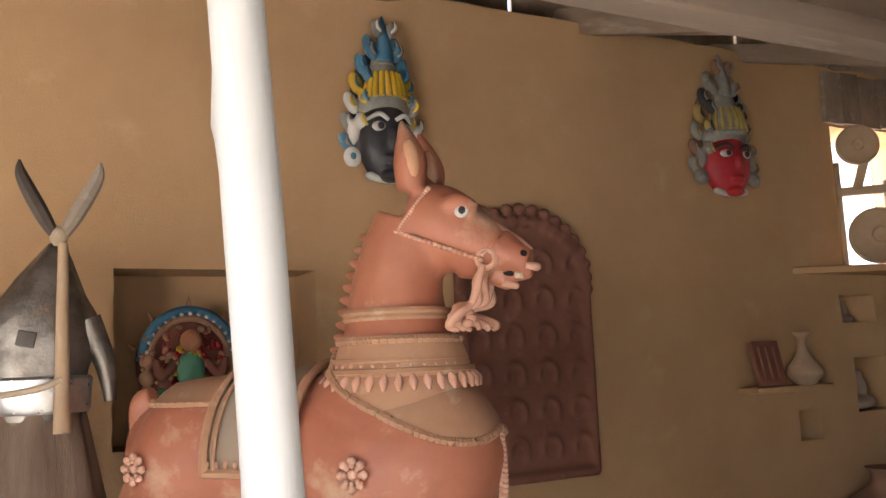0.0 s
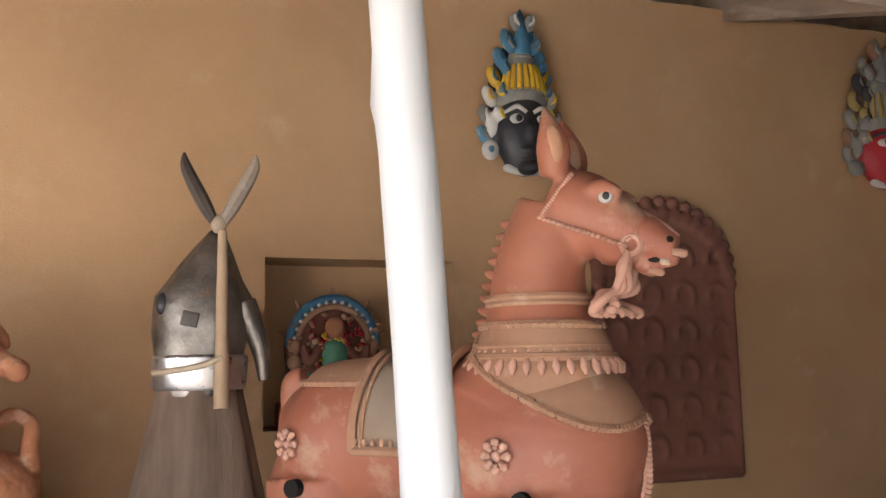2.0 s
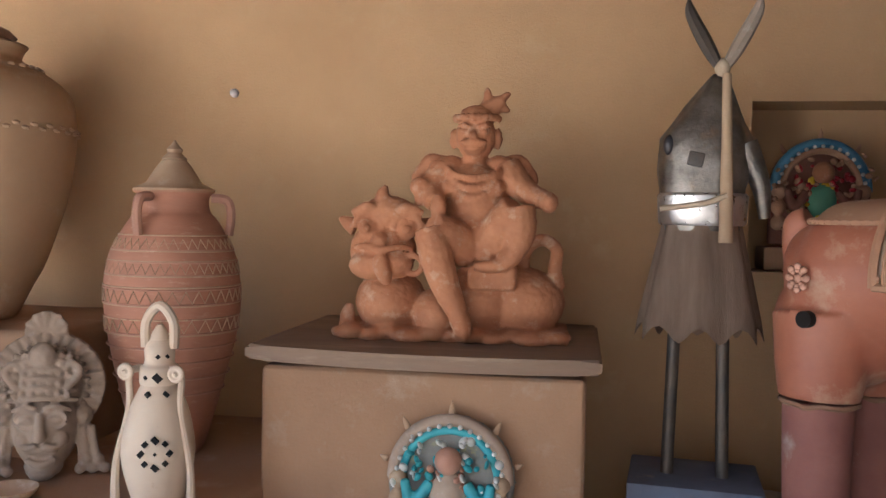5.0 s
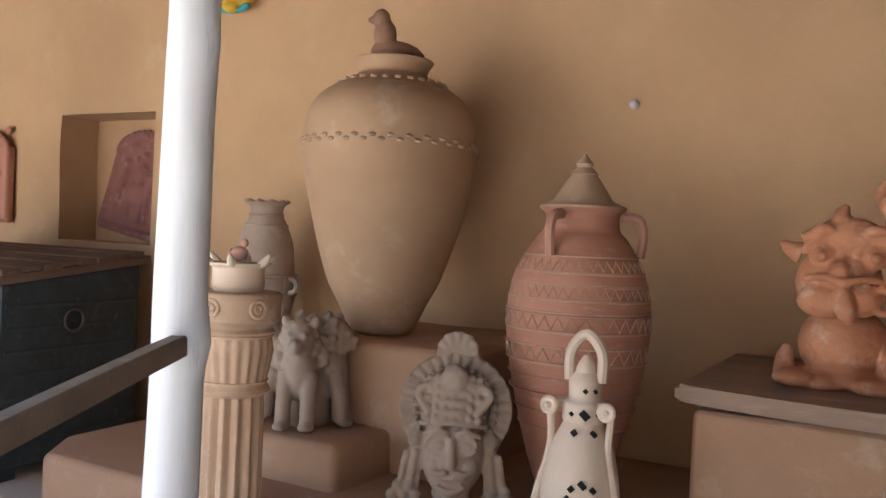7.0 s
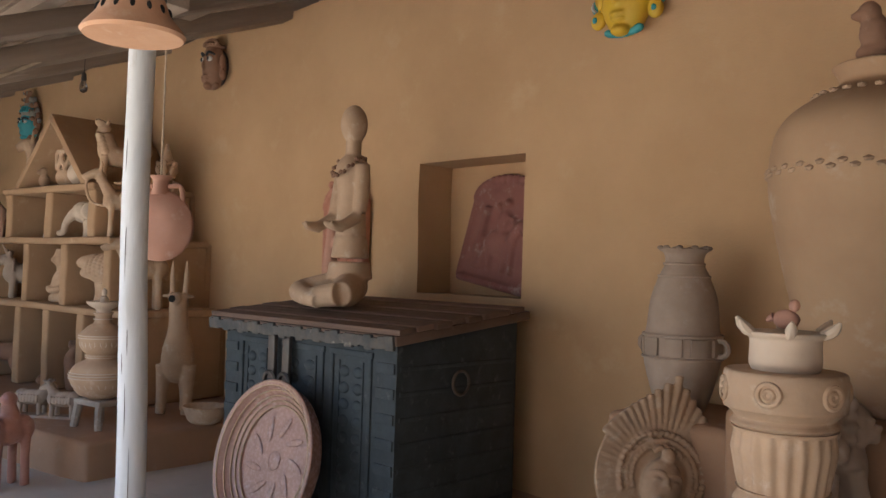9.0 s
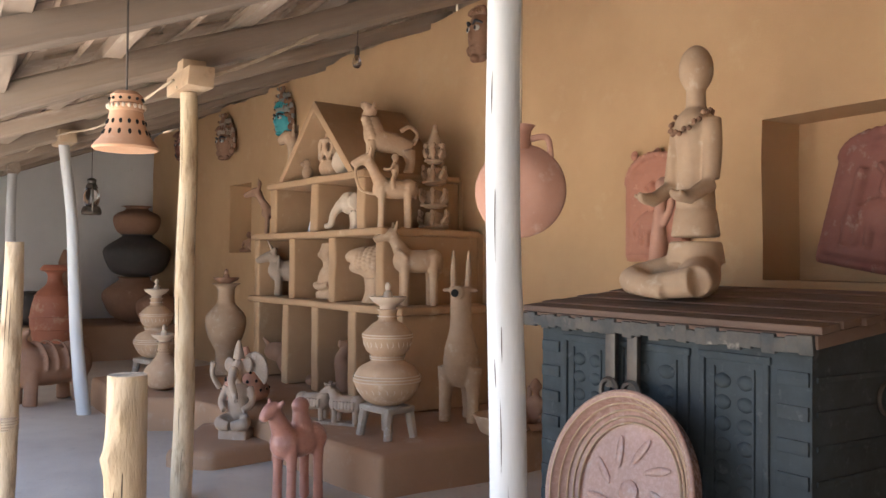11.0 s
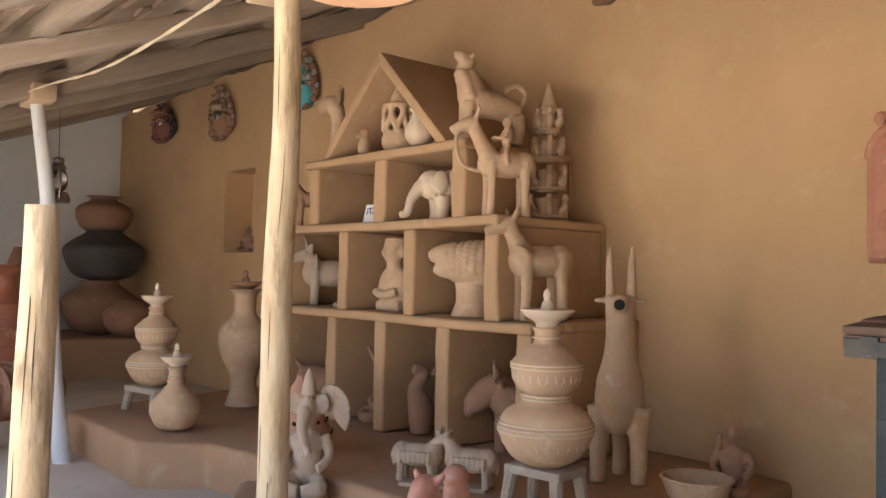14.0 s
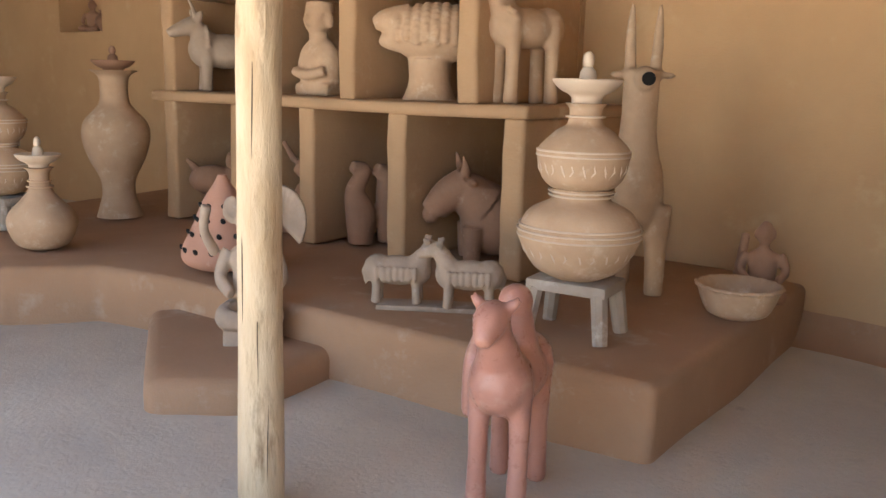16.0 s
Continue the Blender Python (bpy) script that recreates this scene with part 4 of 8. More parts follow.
scales = [("t", [(0, 0, 0, 0.125), (0, 0, 0.08, 0.095), (0, 0, 0.18, 0.10)]), ("e", (-0.03, 0, 0.29), (0.22, 0.145, 0.13)), ("t", [(0.10, 0, 0.34, 0.085), (0.20, 0, 0.345, 0.055), (0.255, 0, 0.33, 0.028)]), ("t", [(0.10, 0, 0.27, 0.075), (0.19, 0, 0.265, 0.045), (0.225, 0, 0.275, 0.025)])]
for i in range(-5, 5):
    for k in range(17):
        a = -0.35 + k * 0.23 + 0.115 * (i % 2)
        f = math.sqrt(max(0.05, 1 - (i * 0.042 / 0.22) ** 2))
        scales.append(("e", (-0.03 + i * 0.042, 0.145 * f * math.cos(a), 0.29 + 0.13 * f * math.sin(a)), (0.022, 0.016, 0.016)))
statue("scaled_vessel", scales, 0.0075, TERRA_PALE, at_shelf(-0.44, 0.22, 0.958, -145), "pale clay fish-shaped vessel covered in scales on a foot", "vessel")
# bottom bays
statue("rhino_head_figure", [("t", [(0.0, 0.105 * math.cos(a), 0.15 + 0.15 * math.sin(a), 0.012) for a in np.arange(0, 3.2, 0.3)]), ("t", [(-0.06, 0.105 * math.cos(a), 0.15 + 0.14 * math.sin(a), 0.012) for a in np.arange(0, 3.2, 0.3)]), ("e", (0, 0, 0.15), (0.14, 0.11, 0.15)), ("e", (0.12, 0, 0.22), (0.13, 0.08, 0.085)), ("t", [(0.2, 0, 0.27, 0.03), (0.26, 0, 0.34, 0.01)]), ("e", (0.02, -0.08, 0.33), (0.03, 0.02, 0.045)), ("e", (0.02, 0.08, 0.33), (0.03, 0.02, 0.045))], 0.01, TERRA_BROWN, at_shelf(-1.82, 0.22, 0.252, -130), "brown clay horned beast head in a lower bay")
statue("monkey_figure", human(0.15) + [("t", [(0.05, -0.05, 0.36, 0.02), (0.1, -0.1, 0.46, 0.015)])], 0.011, TERRA_BROWN, at_shelf(-1.27, 0.25, 0.252, -120), "brown clay seated figure in a lower bay")
statue("camel_figure", [("t", [(0.05, 0, 0, 0.06), (0.05, 0, 0.15, 0.075), (0.08, 0, 0.26, 0.05), (0.03, 0, 0.36, 0.035), (0.1, 0, 0.38, 0.03)]), ("t", [(-0.1, 0.02, 0, 0.06), (-0.1, 0.02, 0.2, 0.07), (-0.08, 0.02, 0.33, 0.05), (-0.02, 0.02, 0.37, 0.03)])], 0.01, TERRA_BROWN, at_shelf(-0.78, 0.2, 0.252, -110), "dark clay pair of long-necked animals")
cow = [("e", (-0.12, 0, 0.22), (0.20, 0.15, 0.20)), ("t", [(-0.06, 0, 0.30, 0.15), (0.04, 0, 0.38, 0.12), (0.08, 0, 0.40, 0.10)]), ("t", [(0.05, 0, 0.42, 0.105), (0.14, 0, 0.37, 0.098), (0.21, 0, 0.30, 0.082), (0.23, 0, 0.27, 0.075)]), ("e", (0.245, 0, 0.255), (0.05, 0.08, 0.055))]
for q in (-1, 1):
    cow += [("t", [(0.06, q * 0.06, 0.50, 0.03), (0.07, q * 0.12, 0.53, 0.024), (0.09, q * 0.15, 0.60, 0.006)]), ("e", (0.03, q * 0.12, 0.45), (0.03, 0.05, 0.022)), ("e", (0.13, q * 0.075, 0.40), (0.022, 0.014, 0.018)), ("t", [(0.02, q * 0.10, 0.0, 0.05), (0.02, q * 0.10, 0.2, 0.06)])]
cow += [("t", [(-0.04 - 0.06 * k, -0.16, 0.15, 0.011), (0.0 - 0.06 * k, -0.13, 0.30, 0.011), (0.02 - 0.06 * k, -0.02, 0.42 - 0.03 * k, 0.011)]) for k in range(4)]
statue("cow_figure", cow, 0.009, TERRA_BROWN, at_shelf(-0.20, 0.26, 0.25, -136) @ Matrix.Scale(0.80, 4), "brown clay cow with short horns in a lower bay")


# ---- platform pieces ----
def stool(m, w, h, label):
    ob = base("low_stool", m, label, "stool")
    part("seat", boxes(((0, 0, h - 0.02), (w, w * 0.75, 0.04)), bevel=0.01), GREY_WOOD, ob)
    for sx in (-1, 1):
        for sy in (-1, 1):
            bm = bmesh.new()
            tube(bm, [(sx * w * 0.47, sy * w * 0.36, 0.0, 0.026), (sx * w * 0.40, sy * w * 0.29, h - 0.03, 0.03)], 8)
            part("leg", bm, GREY_WOOD, ob)
    return ob


def figure_lid(parent, r, z, mat):
    """A scalloped dish with a small seated figure as the stopper of a pot."""
    bm = revolve(smooth_profile([(r * 0.5, 0), (r * 0.55, 0.03), (r * 0.9, 0.05), (r * 1.15, 0.075), (r * 1.1, 0.085), (r * 0.4, 0.06), (0.01, 0.06)]), 24)
    for v in bm.verts:
        v.co.z += z
    part("dish", bm, mat, parent)
    bm = sculpt(("e", (0, 0, z + 0.09), (r * 0.3, r * 0.3, 0.04)), ("e", (0, 0, z + 0.145), (r * 0.2, r * 0.2, 0.03)))
    part("finial", bm, mat, parent)


def stacked_pot(m, s, label):
    ob = base("stacked_pot", m, label, "pot")
    low = part("lower_pot", revolve(smooth_profile([(0.10 * s, 0), (0.19 * s, 0.05 * s), (0.255 * s, 0.16 * s), (0.262 * s, 0.21 * s), (0.22 * s, 0.29 * s), (0.13 * s, 0.34 * s), (0.125 * s, 0.37 * s), (0.14 * s, 0.39 * s)]), 48), TERRA_PALE, ob)
    up = part("upper_pot", revolve(smooth_profile([(0.12 * s, 0.385 * s), (0.17 * s, 0.43 * s), (0.195 * s, 0.52 * s), (0.19 * s, 0.56 * s), (0.12 * s, 0.63 * s), (0.075 * s, 0.66 * s), (0.07 * s, 0.72 * s), (0.09 * s, 0.745 * s)]), 48), TERRA_PALE, ob)
    for r, z in ((0.264, 0.19), (0.266, 0.215), (0.258, 0.235), (0.135, 0.36), (0.138, 0.378), (0.197, 0.53), (0.196, 0.55), (0.08, 0.69)):
        bm = bmesh.new()
        tube(bm, [(r * s * math.cos(math.tau * i / 44), r * s * math.sin(math.tau * i / 44), z * s, 0.005 * s) for i in range(44)], 6, True)
        part("rib", bm, CREAM, low if z < 0.4 else up)
    for r0, z0, r1, z1, par in ((0.248, 0.165, 0.20, 0.075, low), (0.186, 0.505, 0.168, 0.44, up)):
        bm = bmesh.new()
        for i in range(26):
            a = math.tau * i / 26
            b = a + 0.10 * (-1) ** i
            tube(bm, [(r0 * s * math.cos(a), r0 * s * math.sin(a), z0 * s, 0.006 * s), ((r0 + r1) / 2 * 1.04 * s * math.cos(a + 0.05), (r0 + r1) / 2 * 1.04 * s * math.sin(a + 0.05), (z0 + z1) / 2 * s, 0.006 * s), (r1 * s * 1.01 * math.cos(b), r1 * s * 1.01 * math.sin(b), z1 * s, 0.004 * s)], 5)
        part("carved_leaf_band", bm, CREAM, par, "carved pale leaf strokes")
    figure_lid(ob, 0.125 * s, 0.735 * s, CREAM)
    return ob


stool(pose(-7.70, 2.80, 0.25, 0, 0, 14), 0.285, 0.193, "small worn wooden stool under a stacked pot")
stacked_pot(pose(-7.70, 2.80, 0.444), 0.785, "two-tiered pale clay pot with carved leaf bands, on a stool")
statue("tall_deer_vase", [("e", (0, 0, 0.42), (0.138, 0.125, 0.19)), ("t", [(0, 0, 0.5, 0.12), (0.01, 0, 0.66, 0.078), (0.02, 0, 0.85, 0.072), (0.02, 0, 0.93, 0.075)]), ("t", [(0.02, -0.05, 0.92, 0.024), (0.02, -0.055, 1.05, 0.022), (0.02, -0.055, 1.19, 0.010)]), ("t", [(0.02, 0.05, 0.92, 0.024), (0.02, 0.055, 1.05, 0.022), (0.02, 0.055, 1.19, 0.010)]),
        ("t", [(0.03, -0.09, 0.38, 0.07), (0.04, -0.10, 0.18, 0.045), (0.06, -0.10, 0.0, 0.04)]), ("t", [(0.03, 0.09, 0.38, 0.07), (0.04, 0.10, 0.18, 0.045), (0.06, 0.10, 0.0, 0.04)]), ("t", [(-0.1, 0, 0.36, 0.06), (-0.16, 0, 0.15, 0.04), (-0.17, 0, 0.0, 0.04)]), ("t", [(0.06, 0, 0.90, 0.05), (0.115, 0, 0.895, 0.045)]), ("e", (0.03, -0.10, 0.91), (0.02, 0.035, 0.015)), ("e", (0.03, 0.10, 0.91), (0.02, 0.035, 0.015))],
       0.010, TERRA_PALE, pose(-7.90, 3.45, 0.25, 0, 0, -48) @ Matrix.Scale(0.97, 4), "tall smooth clay deer vase with two upright horns", "vase")
# black disc on the spout: shade of its mouth as colour, no cavity
eye = thing("spout_hole", revolve([(0.027, 0), (0.027, 0.004)], 20), HOLE_SHADE, pose(-7.90, 3.45, 0.25, 0, 0, -48) @ Matrix.Scale(0.97, 4) @ pose(0.158, 0, 0.895, 0, 90, 0), "black disc painted as the shaded mouth of the deer vase", "spout")
# scalloped bowl and a small figure behind
bm = revolve(smooth_profile([(0.09, 0), (0.15, 0.03), (0.185, 0.10), (0.20, 0.15), (0.215, 0.165), (0.20, 0.175), (0.17, 0.14), (0.13, 0.06), (0.02, 0.045)]), 60)
for v in bm.verts:
    if v.co.z > 0.14:
        a = math.atan2(v.co.y, v.co.x)
        v.co.x *= 1 + 0.03 * math.cos(a * 18)
        v.co.y *= 1 + 0.03 * math.cos(a * 18)
thing("scalloped_bowl", bm, TERRA_PALE, pose(-7.41, 3.43, 0.25) @ Matrix.Scale(0.74, 4), "wide clay bowl with a scalloped rim", "bowl")
statue("seated_figure", human(0.12) + [("t", [(-0.06, -0.1, 0.05, 0.03), (-0.07, -0.08, 0.25, 0.02)])], 0.009, TERRA_BROWN, pose(-7.47, 3.76, 0.25, 0, 0, -60) @ Matrix.Diagonal((0.85, 0.85, 1.05, 1)), "small brown clay seated figure behind the bowl")
GOAT = pose(-8.23, 2.64, 0.25, 0, 0, 40) @ Matrix.Scale(0.80, 4)
thing("clay_plinth", boxes(((0, 0, 0.012), (0.52, 0.14, 0.024)), bevel=0.006), GREY_CLAY, GOAT, "flat grey clay base under two butting goats", "plinth")
for q in (1, -1):
    goat = animal(0.26, 0.21, 0.075, 0.06, 0.042, 0.035, horn=0.03) + [("t", [(u, s * 0.078, 0.18, 0.009), (u, s * 0.085, 0.11, 0.009)]) for u in np.arange(-0.09, 0.1, 0.03) for s in (-1, 1)]
    statue("goat_figure", goat, 0.0085, GREY_CLAY, GOAT @ pose(-q * 0.17, q * 0.025, 0.023, 0, 0, 0 if q > 0 else 180), "grey clay goat butting heads with its twin", group="butting goats")
pink = animal(0.25, 0.38, 0.085, 0.12, 0.05, 0.03, head_len=0.07, slim=0.29) + [("t", [(-0.03, 0, 0.34, 0.065), (-0.02, 0, 0.41, 0.05), (-0.01, 0, 0.46, 0.042)]), ("e", (-0.01, 0, 0.49), (0.048, 0.045, 0.045)), ("t", [(-0.02, -0.085, 0.40, 0.02), (0.03, -0.09, 0.33, 0.025), (0.05, -0.09, 0.2, 0.02)])]
statue("pink_horse_figure", pink, 0.010, material("glossy_pink_clay", (0.50, 0.26, 0.20), (0.42, 0.20, 0.15), 0.30, 50, 7, 0.35, (0.58, 0.36, 0.26), 9, 0.58), pose(-7.42, 2.13, 0.0, 0, 0, -67) @ Matrix.Scale(1.08, 4), "glazed pink clay horse with a rider, standing on the floor")
gan = human(0.20) + [("t", [(0.1, 0, 0.44, 0.055), (0.17, 0, 0.36, 0.04), (0.15, 0.03, 0.26, 0.03), (0.2, 0.06, 0.22, 0.025)]), ("e", (0.0, -0.1, 0.47), (0.02, 0.06, 0.06)), ("e", (0.0, 0.1, 0.47), (0.02, 0.06, 0.06)), ("b", (0.03, 0, -0.05), (0.26, 0.3, 0.1)), ("t", [(0, 0, 0.52, 0.06), (0, 0, 0.6, 0.04), (0, 0, 0.66, 0.012)]), ("t", [(0.02, -0.2, 0.3, 0.03), (0.1, -0.24, 0.4, 0.025), (0.12, -0.22, 0.5, 0.03)])]
gan += [("t", [(-0.06, 0.15 + 0.10 * math.cos(a) * 0.2, 0.42, 0.02), (-0.06, 0.15 + 0.15 * math.cos(a), 0.42 + 0.15 * math.sin(a), 0.022)]) for a in np.arange(-0.6, 2.6, 0.25)]
statue("multi_armed_figure", gan, 0.008, GREY_CLAY, pose(-8.70, 2.16, 0.185, 0, 0, -40) @ Matrix.Diagonal((0.66, 0.66, 0.90, 1)), "brown clay seated figure with fanned halo")
cone = pot("openwork_lamp", [(0.06, 0), (0.16, 0.03), (0.19, 0.09), (0.14, 0.2), (0.09, 0.32), (0.04, 0.4), (0.02, 0.44)], TERRA_PINK, wp(-9.52, 2.44, 0.25) @ Matrix.Scale(0.9, 4), "pinkish clay cone lamp with cut slots", "lamp")
# slots are black pellets on the closed cone, painting the shade inside them
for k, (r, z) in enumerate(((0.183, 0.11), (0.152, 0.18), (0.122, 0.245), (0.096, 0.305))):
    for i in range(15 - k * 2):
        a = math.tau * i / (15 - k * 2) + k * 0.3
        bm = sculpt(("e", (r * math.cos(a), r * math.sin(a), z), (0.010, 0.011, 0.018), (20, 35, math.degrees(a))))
        part("slot", bm, HOLE_SHADE, cone, "black pellet painted as a shaded cut-out slot")
pot("globe_jug", [(0.07, 0), (0.13, 0.03), (0.17, 0.12), (0.16, 0.19), (0.09, 0.27), (0.055, 0.32), (0.05, 0.40), (0.075, 0.43)], TERRA_PALE, wp(-10.41, 2.04, 0.25) @ Matrix.Scale(0.86, 4), "round pale clay jug with a narrow neck and figured stopper", "jug", bands=[(0.062, 0.33, 0.006), (0.056, 0.36, 0.005)])
figure_lid(bpy.data.objects["globe_jug"], 0.095, 0.415, CREAM)
stool(wp(-11.15, 2.12, 0.25, 0, 0, 20), 0.33, 0.16, "small worn wooden stool with a stacked pot")
stacked_pot(wp(-11.15, 2.12, 0.412), 0.70, "smaller two-tiered pale clay pot on a stool")
pot("tall_vase", [(0.14, 0), (0.125, 0.05), (0.10, 0.15), (0.11, 0.25), (0.17, 0.37), (0.205, 0.50), (0.19, 0.60), (0.12, 0.68), (0.088, 0.73), (0.085, 0.84), (0.10, 0.89), (0.15, 0.92)], TERRA_PALE, wp(-11.08, 2.72, 0.25) @ Matrix.Scale(0.88, 4), "tall brown clay vase with a scalloped lip", "vase")
figure_lid(bpy.data.objects["tall_vase"], 0.11, 0.895, TERRA_BROWN)
statue("rhino_figure", animal(0.62, 0.48, 0.19, 0.06, 0.12, 0.06, head_len=0.2) + [("t", [(0.62, 0, 0.56, 0.035), (0.72, 0, 0.66, 0.008)])] + [("t", [(0.12 - k * 0.1, 0.2 * math.cos(a), 0.34 + 0.2 * math.sin(a), 0.012) for a in np.arange(-0.2, 3.4, 0.4)]) for k in range(3)],
       0.014, TERRA_BROWN, wp(-11.75, 1.30, 0.0, 0, 0, -62), "stout brown clay rhinoceros with a folded hide")
# far corner
pot("carved_red_vase", [(0.13, 0), (0.16, 0.06), (0.24, 0.4), (0.26, 0.62), (0.2, 0.86), (0.09, 0.98), (0.085, 1.1), (0.16, 1.14), (0.12, 1.2)], TERRA_RED, wp(-14.2, 1.55, 0.0), "tall red clay vase carved with foliage", "vase", bands=[(0.25, 0.45, 0.01), (0.262, 0.6, 0.01), (0.21, 0.84, 0.01)])
pot("round_pot", [(0.1, 0), (0.3, 0.1), (0.4, 0.3), (0.38, 0.42), (0.2, 0.56), (0.22, 0.6)], TERRA_BROWN, wp(-15.25, 2.62, 0.44), "large brown round pot at the bottom of a stack", "pot")
pot("round_pot", [(0.1, 0), (0.32, 0.08), (0.42, 0.28), (0.4, 0.40), (0.2, 0.54), (0.22, 0.57)], DARK_POT, wp(-15.25, 2.65, 0.76 + 0.27), "large blackened round pot in a stack", "pot")
pot("round_pot", [(0.1, 0), (0.24, 0.07), (0.3, 0.2), (0.28, 0.3), (0.14, 0.38), (0.2, 0.42)], TERRA_BROWN, wp(-15.3, 2.65, 1.56), "brown round pot on top of a stack", "pot")
pot("round_pot", [(0.08, 0), (0.22, 0.07), (0.27, 0.2), (0.25, 0.3), (0.12, 0.38), (0.14, 0.4)], TERRA_BROWN, wp(-14.85, 2.85, 0.44), "brown round pot beside the stack", "pot")
pot("black_pot", [(0.08, 0), (0.2, 0.07), (0.25, 0.2), (0.2, 0.33), (0.1, 0.4), (0.12, 0.42)], DARK_POT, wp(-15.2, 1.35, 0.44), "blackened round pot on the dark bench", "pot")
pot("clay_pillar", [(0.1, 0), (0.11, 0.5), (0.08, 0.72), (0.1, 0.78), (0.04, 0.95)], TERRA_BROWN, wp(-15.3, 1.78, 0.44), "slim brown clay pillar vase", "vase")
statue("bird_figure", [("t", [(0, 0, 0, 0.05), (0, 0, 0.5, 0.03), (0, 0, 0.9, 0.03)]), ("e", (0, 0, 1.0), (0.14, 0.06, 0.08)), ("t", [(0.08, 0, 1.05, 0.04), (0.16, 0, 1.14, 0.03), (0.24, 0, 1.12, 0.01)])], 0.015, IRON, wp(-14.9, 0.75, 0.0, 0, 0, -60), "dark metal bird on a stand")
statue("seated_figure", human(0.10), 0.010, TERRA_BROWN, pose(-13.2, wall_y(-13.2) + 0.14, 1.425, 0, 0, -60), "small dark clay figure seated in a wall niche")
pot("small_jar", [(0.03, 0), (0.07, 0.05), (0.075, 0.10), (0.04, 0.15), (0.05, 0.17)], TERRA_BROWN, pose(-13.0, wall_y(-13.0) + 0.12, 1.425), "small dark clay jar in a wall niche", "jar")


# ---- figures of more than one colour, in one mesh ----
def layered(name, layers, m, label, category, group="", parts=None):
    """A figure out of layers (pieces, voxel or 0, material): one mesh, or a part for each layer where parts names them."""
    whole = base(name, m, label, category, group) if parts else None
    out = bmesh.new()
    mats = []
    for i, (prims, voxel, mat) in enumerate(layers):
        bm = prims if isinstance(prims, bmesh.types.BMesh) else sculpt(*prims)
        me = finish("layer", bm, mat)
        if voxel:
            tmp = new("layer", me)
            r = tmp.modifiers.new("skin", "REMESH")
            r.mode, r.voxel_size, r.use_smooth_shade = "VOXEL", voxel, True
            s = tmp.modifiers.new("soften", "SMOOTH")
            s.factor, s.iterations = 0.5, 2
            me = bpy.data.meshes.new_from_object(tmp.evaluated_get(bpy.context.evaluated_depsgraph_get()))
            bpy.data.objects.remove(tmp)
        if parts:
            me.shade_smooth()
            ob = new(parts[i], me)
            ob.parent = whole
            continue
        for p in me.polygons:
            p.material_index = i
        out.from_mesh(me)
        mats.append(mat)
    if parts:
        out.free()
        return whole
    me = bpy.data.meshes.new(name)
    out.to_mesh(me)
    out.free()
    for mat in mats:
        me.materials.append(mat)
    me.shade_smooth()
    me.set_sharp_from_angle(angle=radians(50))
    ob = new(name, me)
    ob.matrix_basis = m
    return tagged(ob, label, category, group)


def ring(c, r, w, axis="z", n=36, flat=1.0):
    """Points of a closed hoop as a tube layer."""
    bm = bmesh.new()
    pts = []
    for i in range(n):
        a = math.tau * i / n
        u, v = r * math.cos(a), r * math.sin(a) * flat
        p = (c[0] + u, c[1] + v, c[2]) if axis == "z" else (c[0] + u, c[1], c[2] + v) if axis == "y" else (c[0], c[1] + u, c[2] + v)
        pts.append((*p, w))
    return tube(bm, pts, 6, True)


def merge(*bms):
    out = bmesh.new()
    for b in bms:
        me = bpy.data.meshes.new("merge")
        b.to_mesh(me)
        b.free()
        out.from_mesh(me)
        bpy.data.meshes.remove(me)
    return out


# ---- middle: jars on the platform ----
jar = pot("great_jar", [(0.12, 0), (0.15, 0.03), (0.20, 0.14), (0.262, 0.27), (0.335, 0.52), (0.375, 0.74), (0.385, 0.88), (0.373, 1.01), (0.335, 1.085), (0.27, 1.14), (0.185, 1.19), (0.155, 1.215), (0.165, 1.25), (0.18, 1.275), (0.15, 1.285)], material("buff_jar_clay", (0.46, 0.315, 0.185), (0.40, 0.26, 0.15), 0.85, 60, 3, 0.3, (0.52, 0.40, 0.28), 5, 0.58, dist=0.006), pose(-3.0, 3.66, 0.94) @ Matrix.Diagonal((1, 1, 0.955, 1)), "very large buff clay storage jar with a rope-patterned band", "jar", seg=64)
for i in range(64):
    a = math.tau * i / 64
    part("rope_twist", ball(bmesh.new(), (0.384 * math.cos(a), 0.384 * math.sin(a), 0.88 + 0.009 * (-1) ** i), (0.020, 0.020, 0.011), (0, 25, math.degrees(a)), 1), TERRA_PALE, jar)
for i in range(28):
    a = math.tau * i / 28
    part("neck_bead", ball(bmesh.new(), (0.235 * math.cos(a), 0.235 * math.sin(a), 1.165), (0.017, 0.017, 0.012), (0, 0, 0), 1), TERRA_PALE, jar)
statue("lion_stopper", [("e", (0, 0, 0.05), (0.12, 0.06, 0.05)), ("e", (-0.05, 0, 0.13), (0.06, 0.05, 0.08)), ("e", (-0.07, 0, 0.21), (0.045, 0.04, 0.05)), ("e", (-0.11, 0, 0.20), (0.03, 0.025, 0.02)), ("t", [(0.1, 0, 0.06, 0.02), (0.14, 0, 0.02, 0.02)])], 0.008, TERRA_BROWN, pose(-3.0, 3.66, 2.162, 0, 0, 30) @ Matrix.Scale(0.9, 4), "small red clay lion lying on the jar mouth")

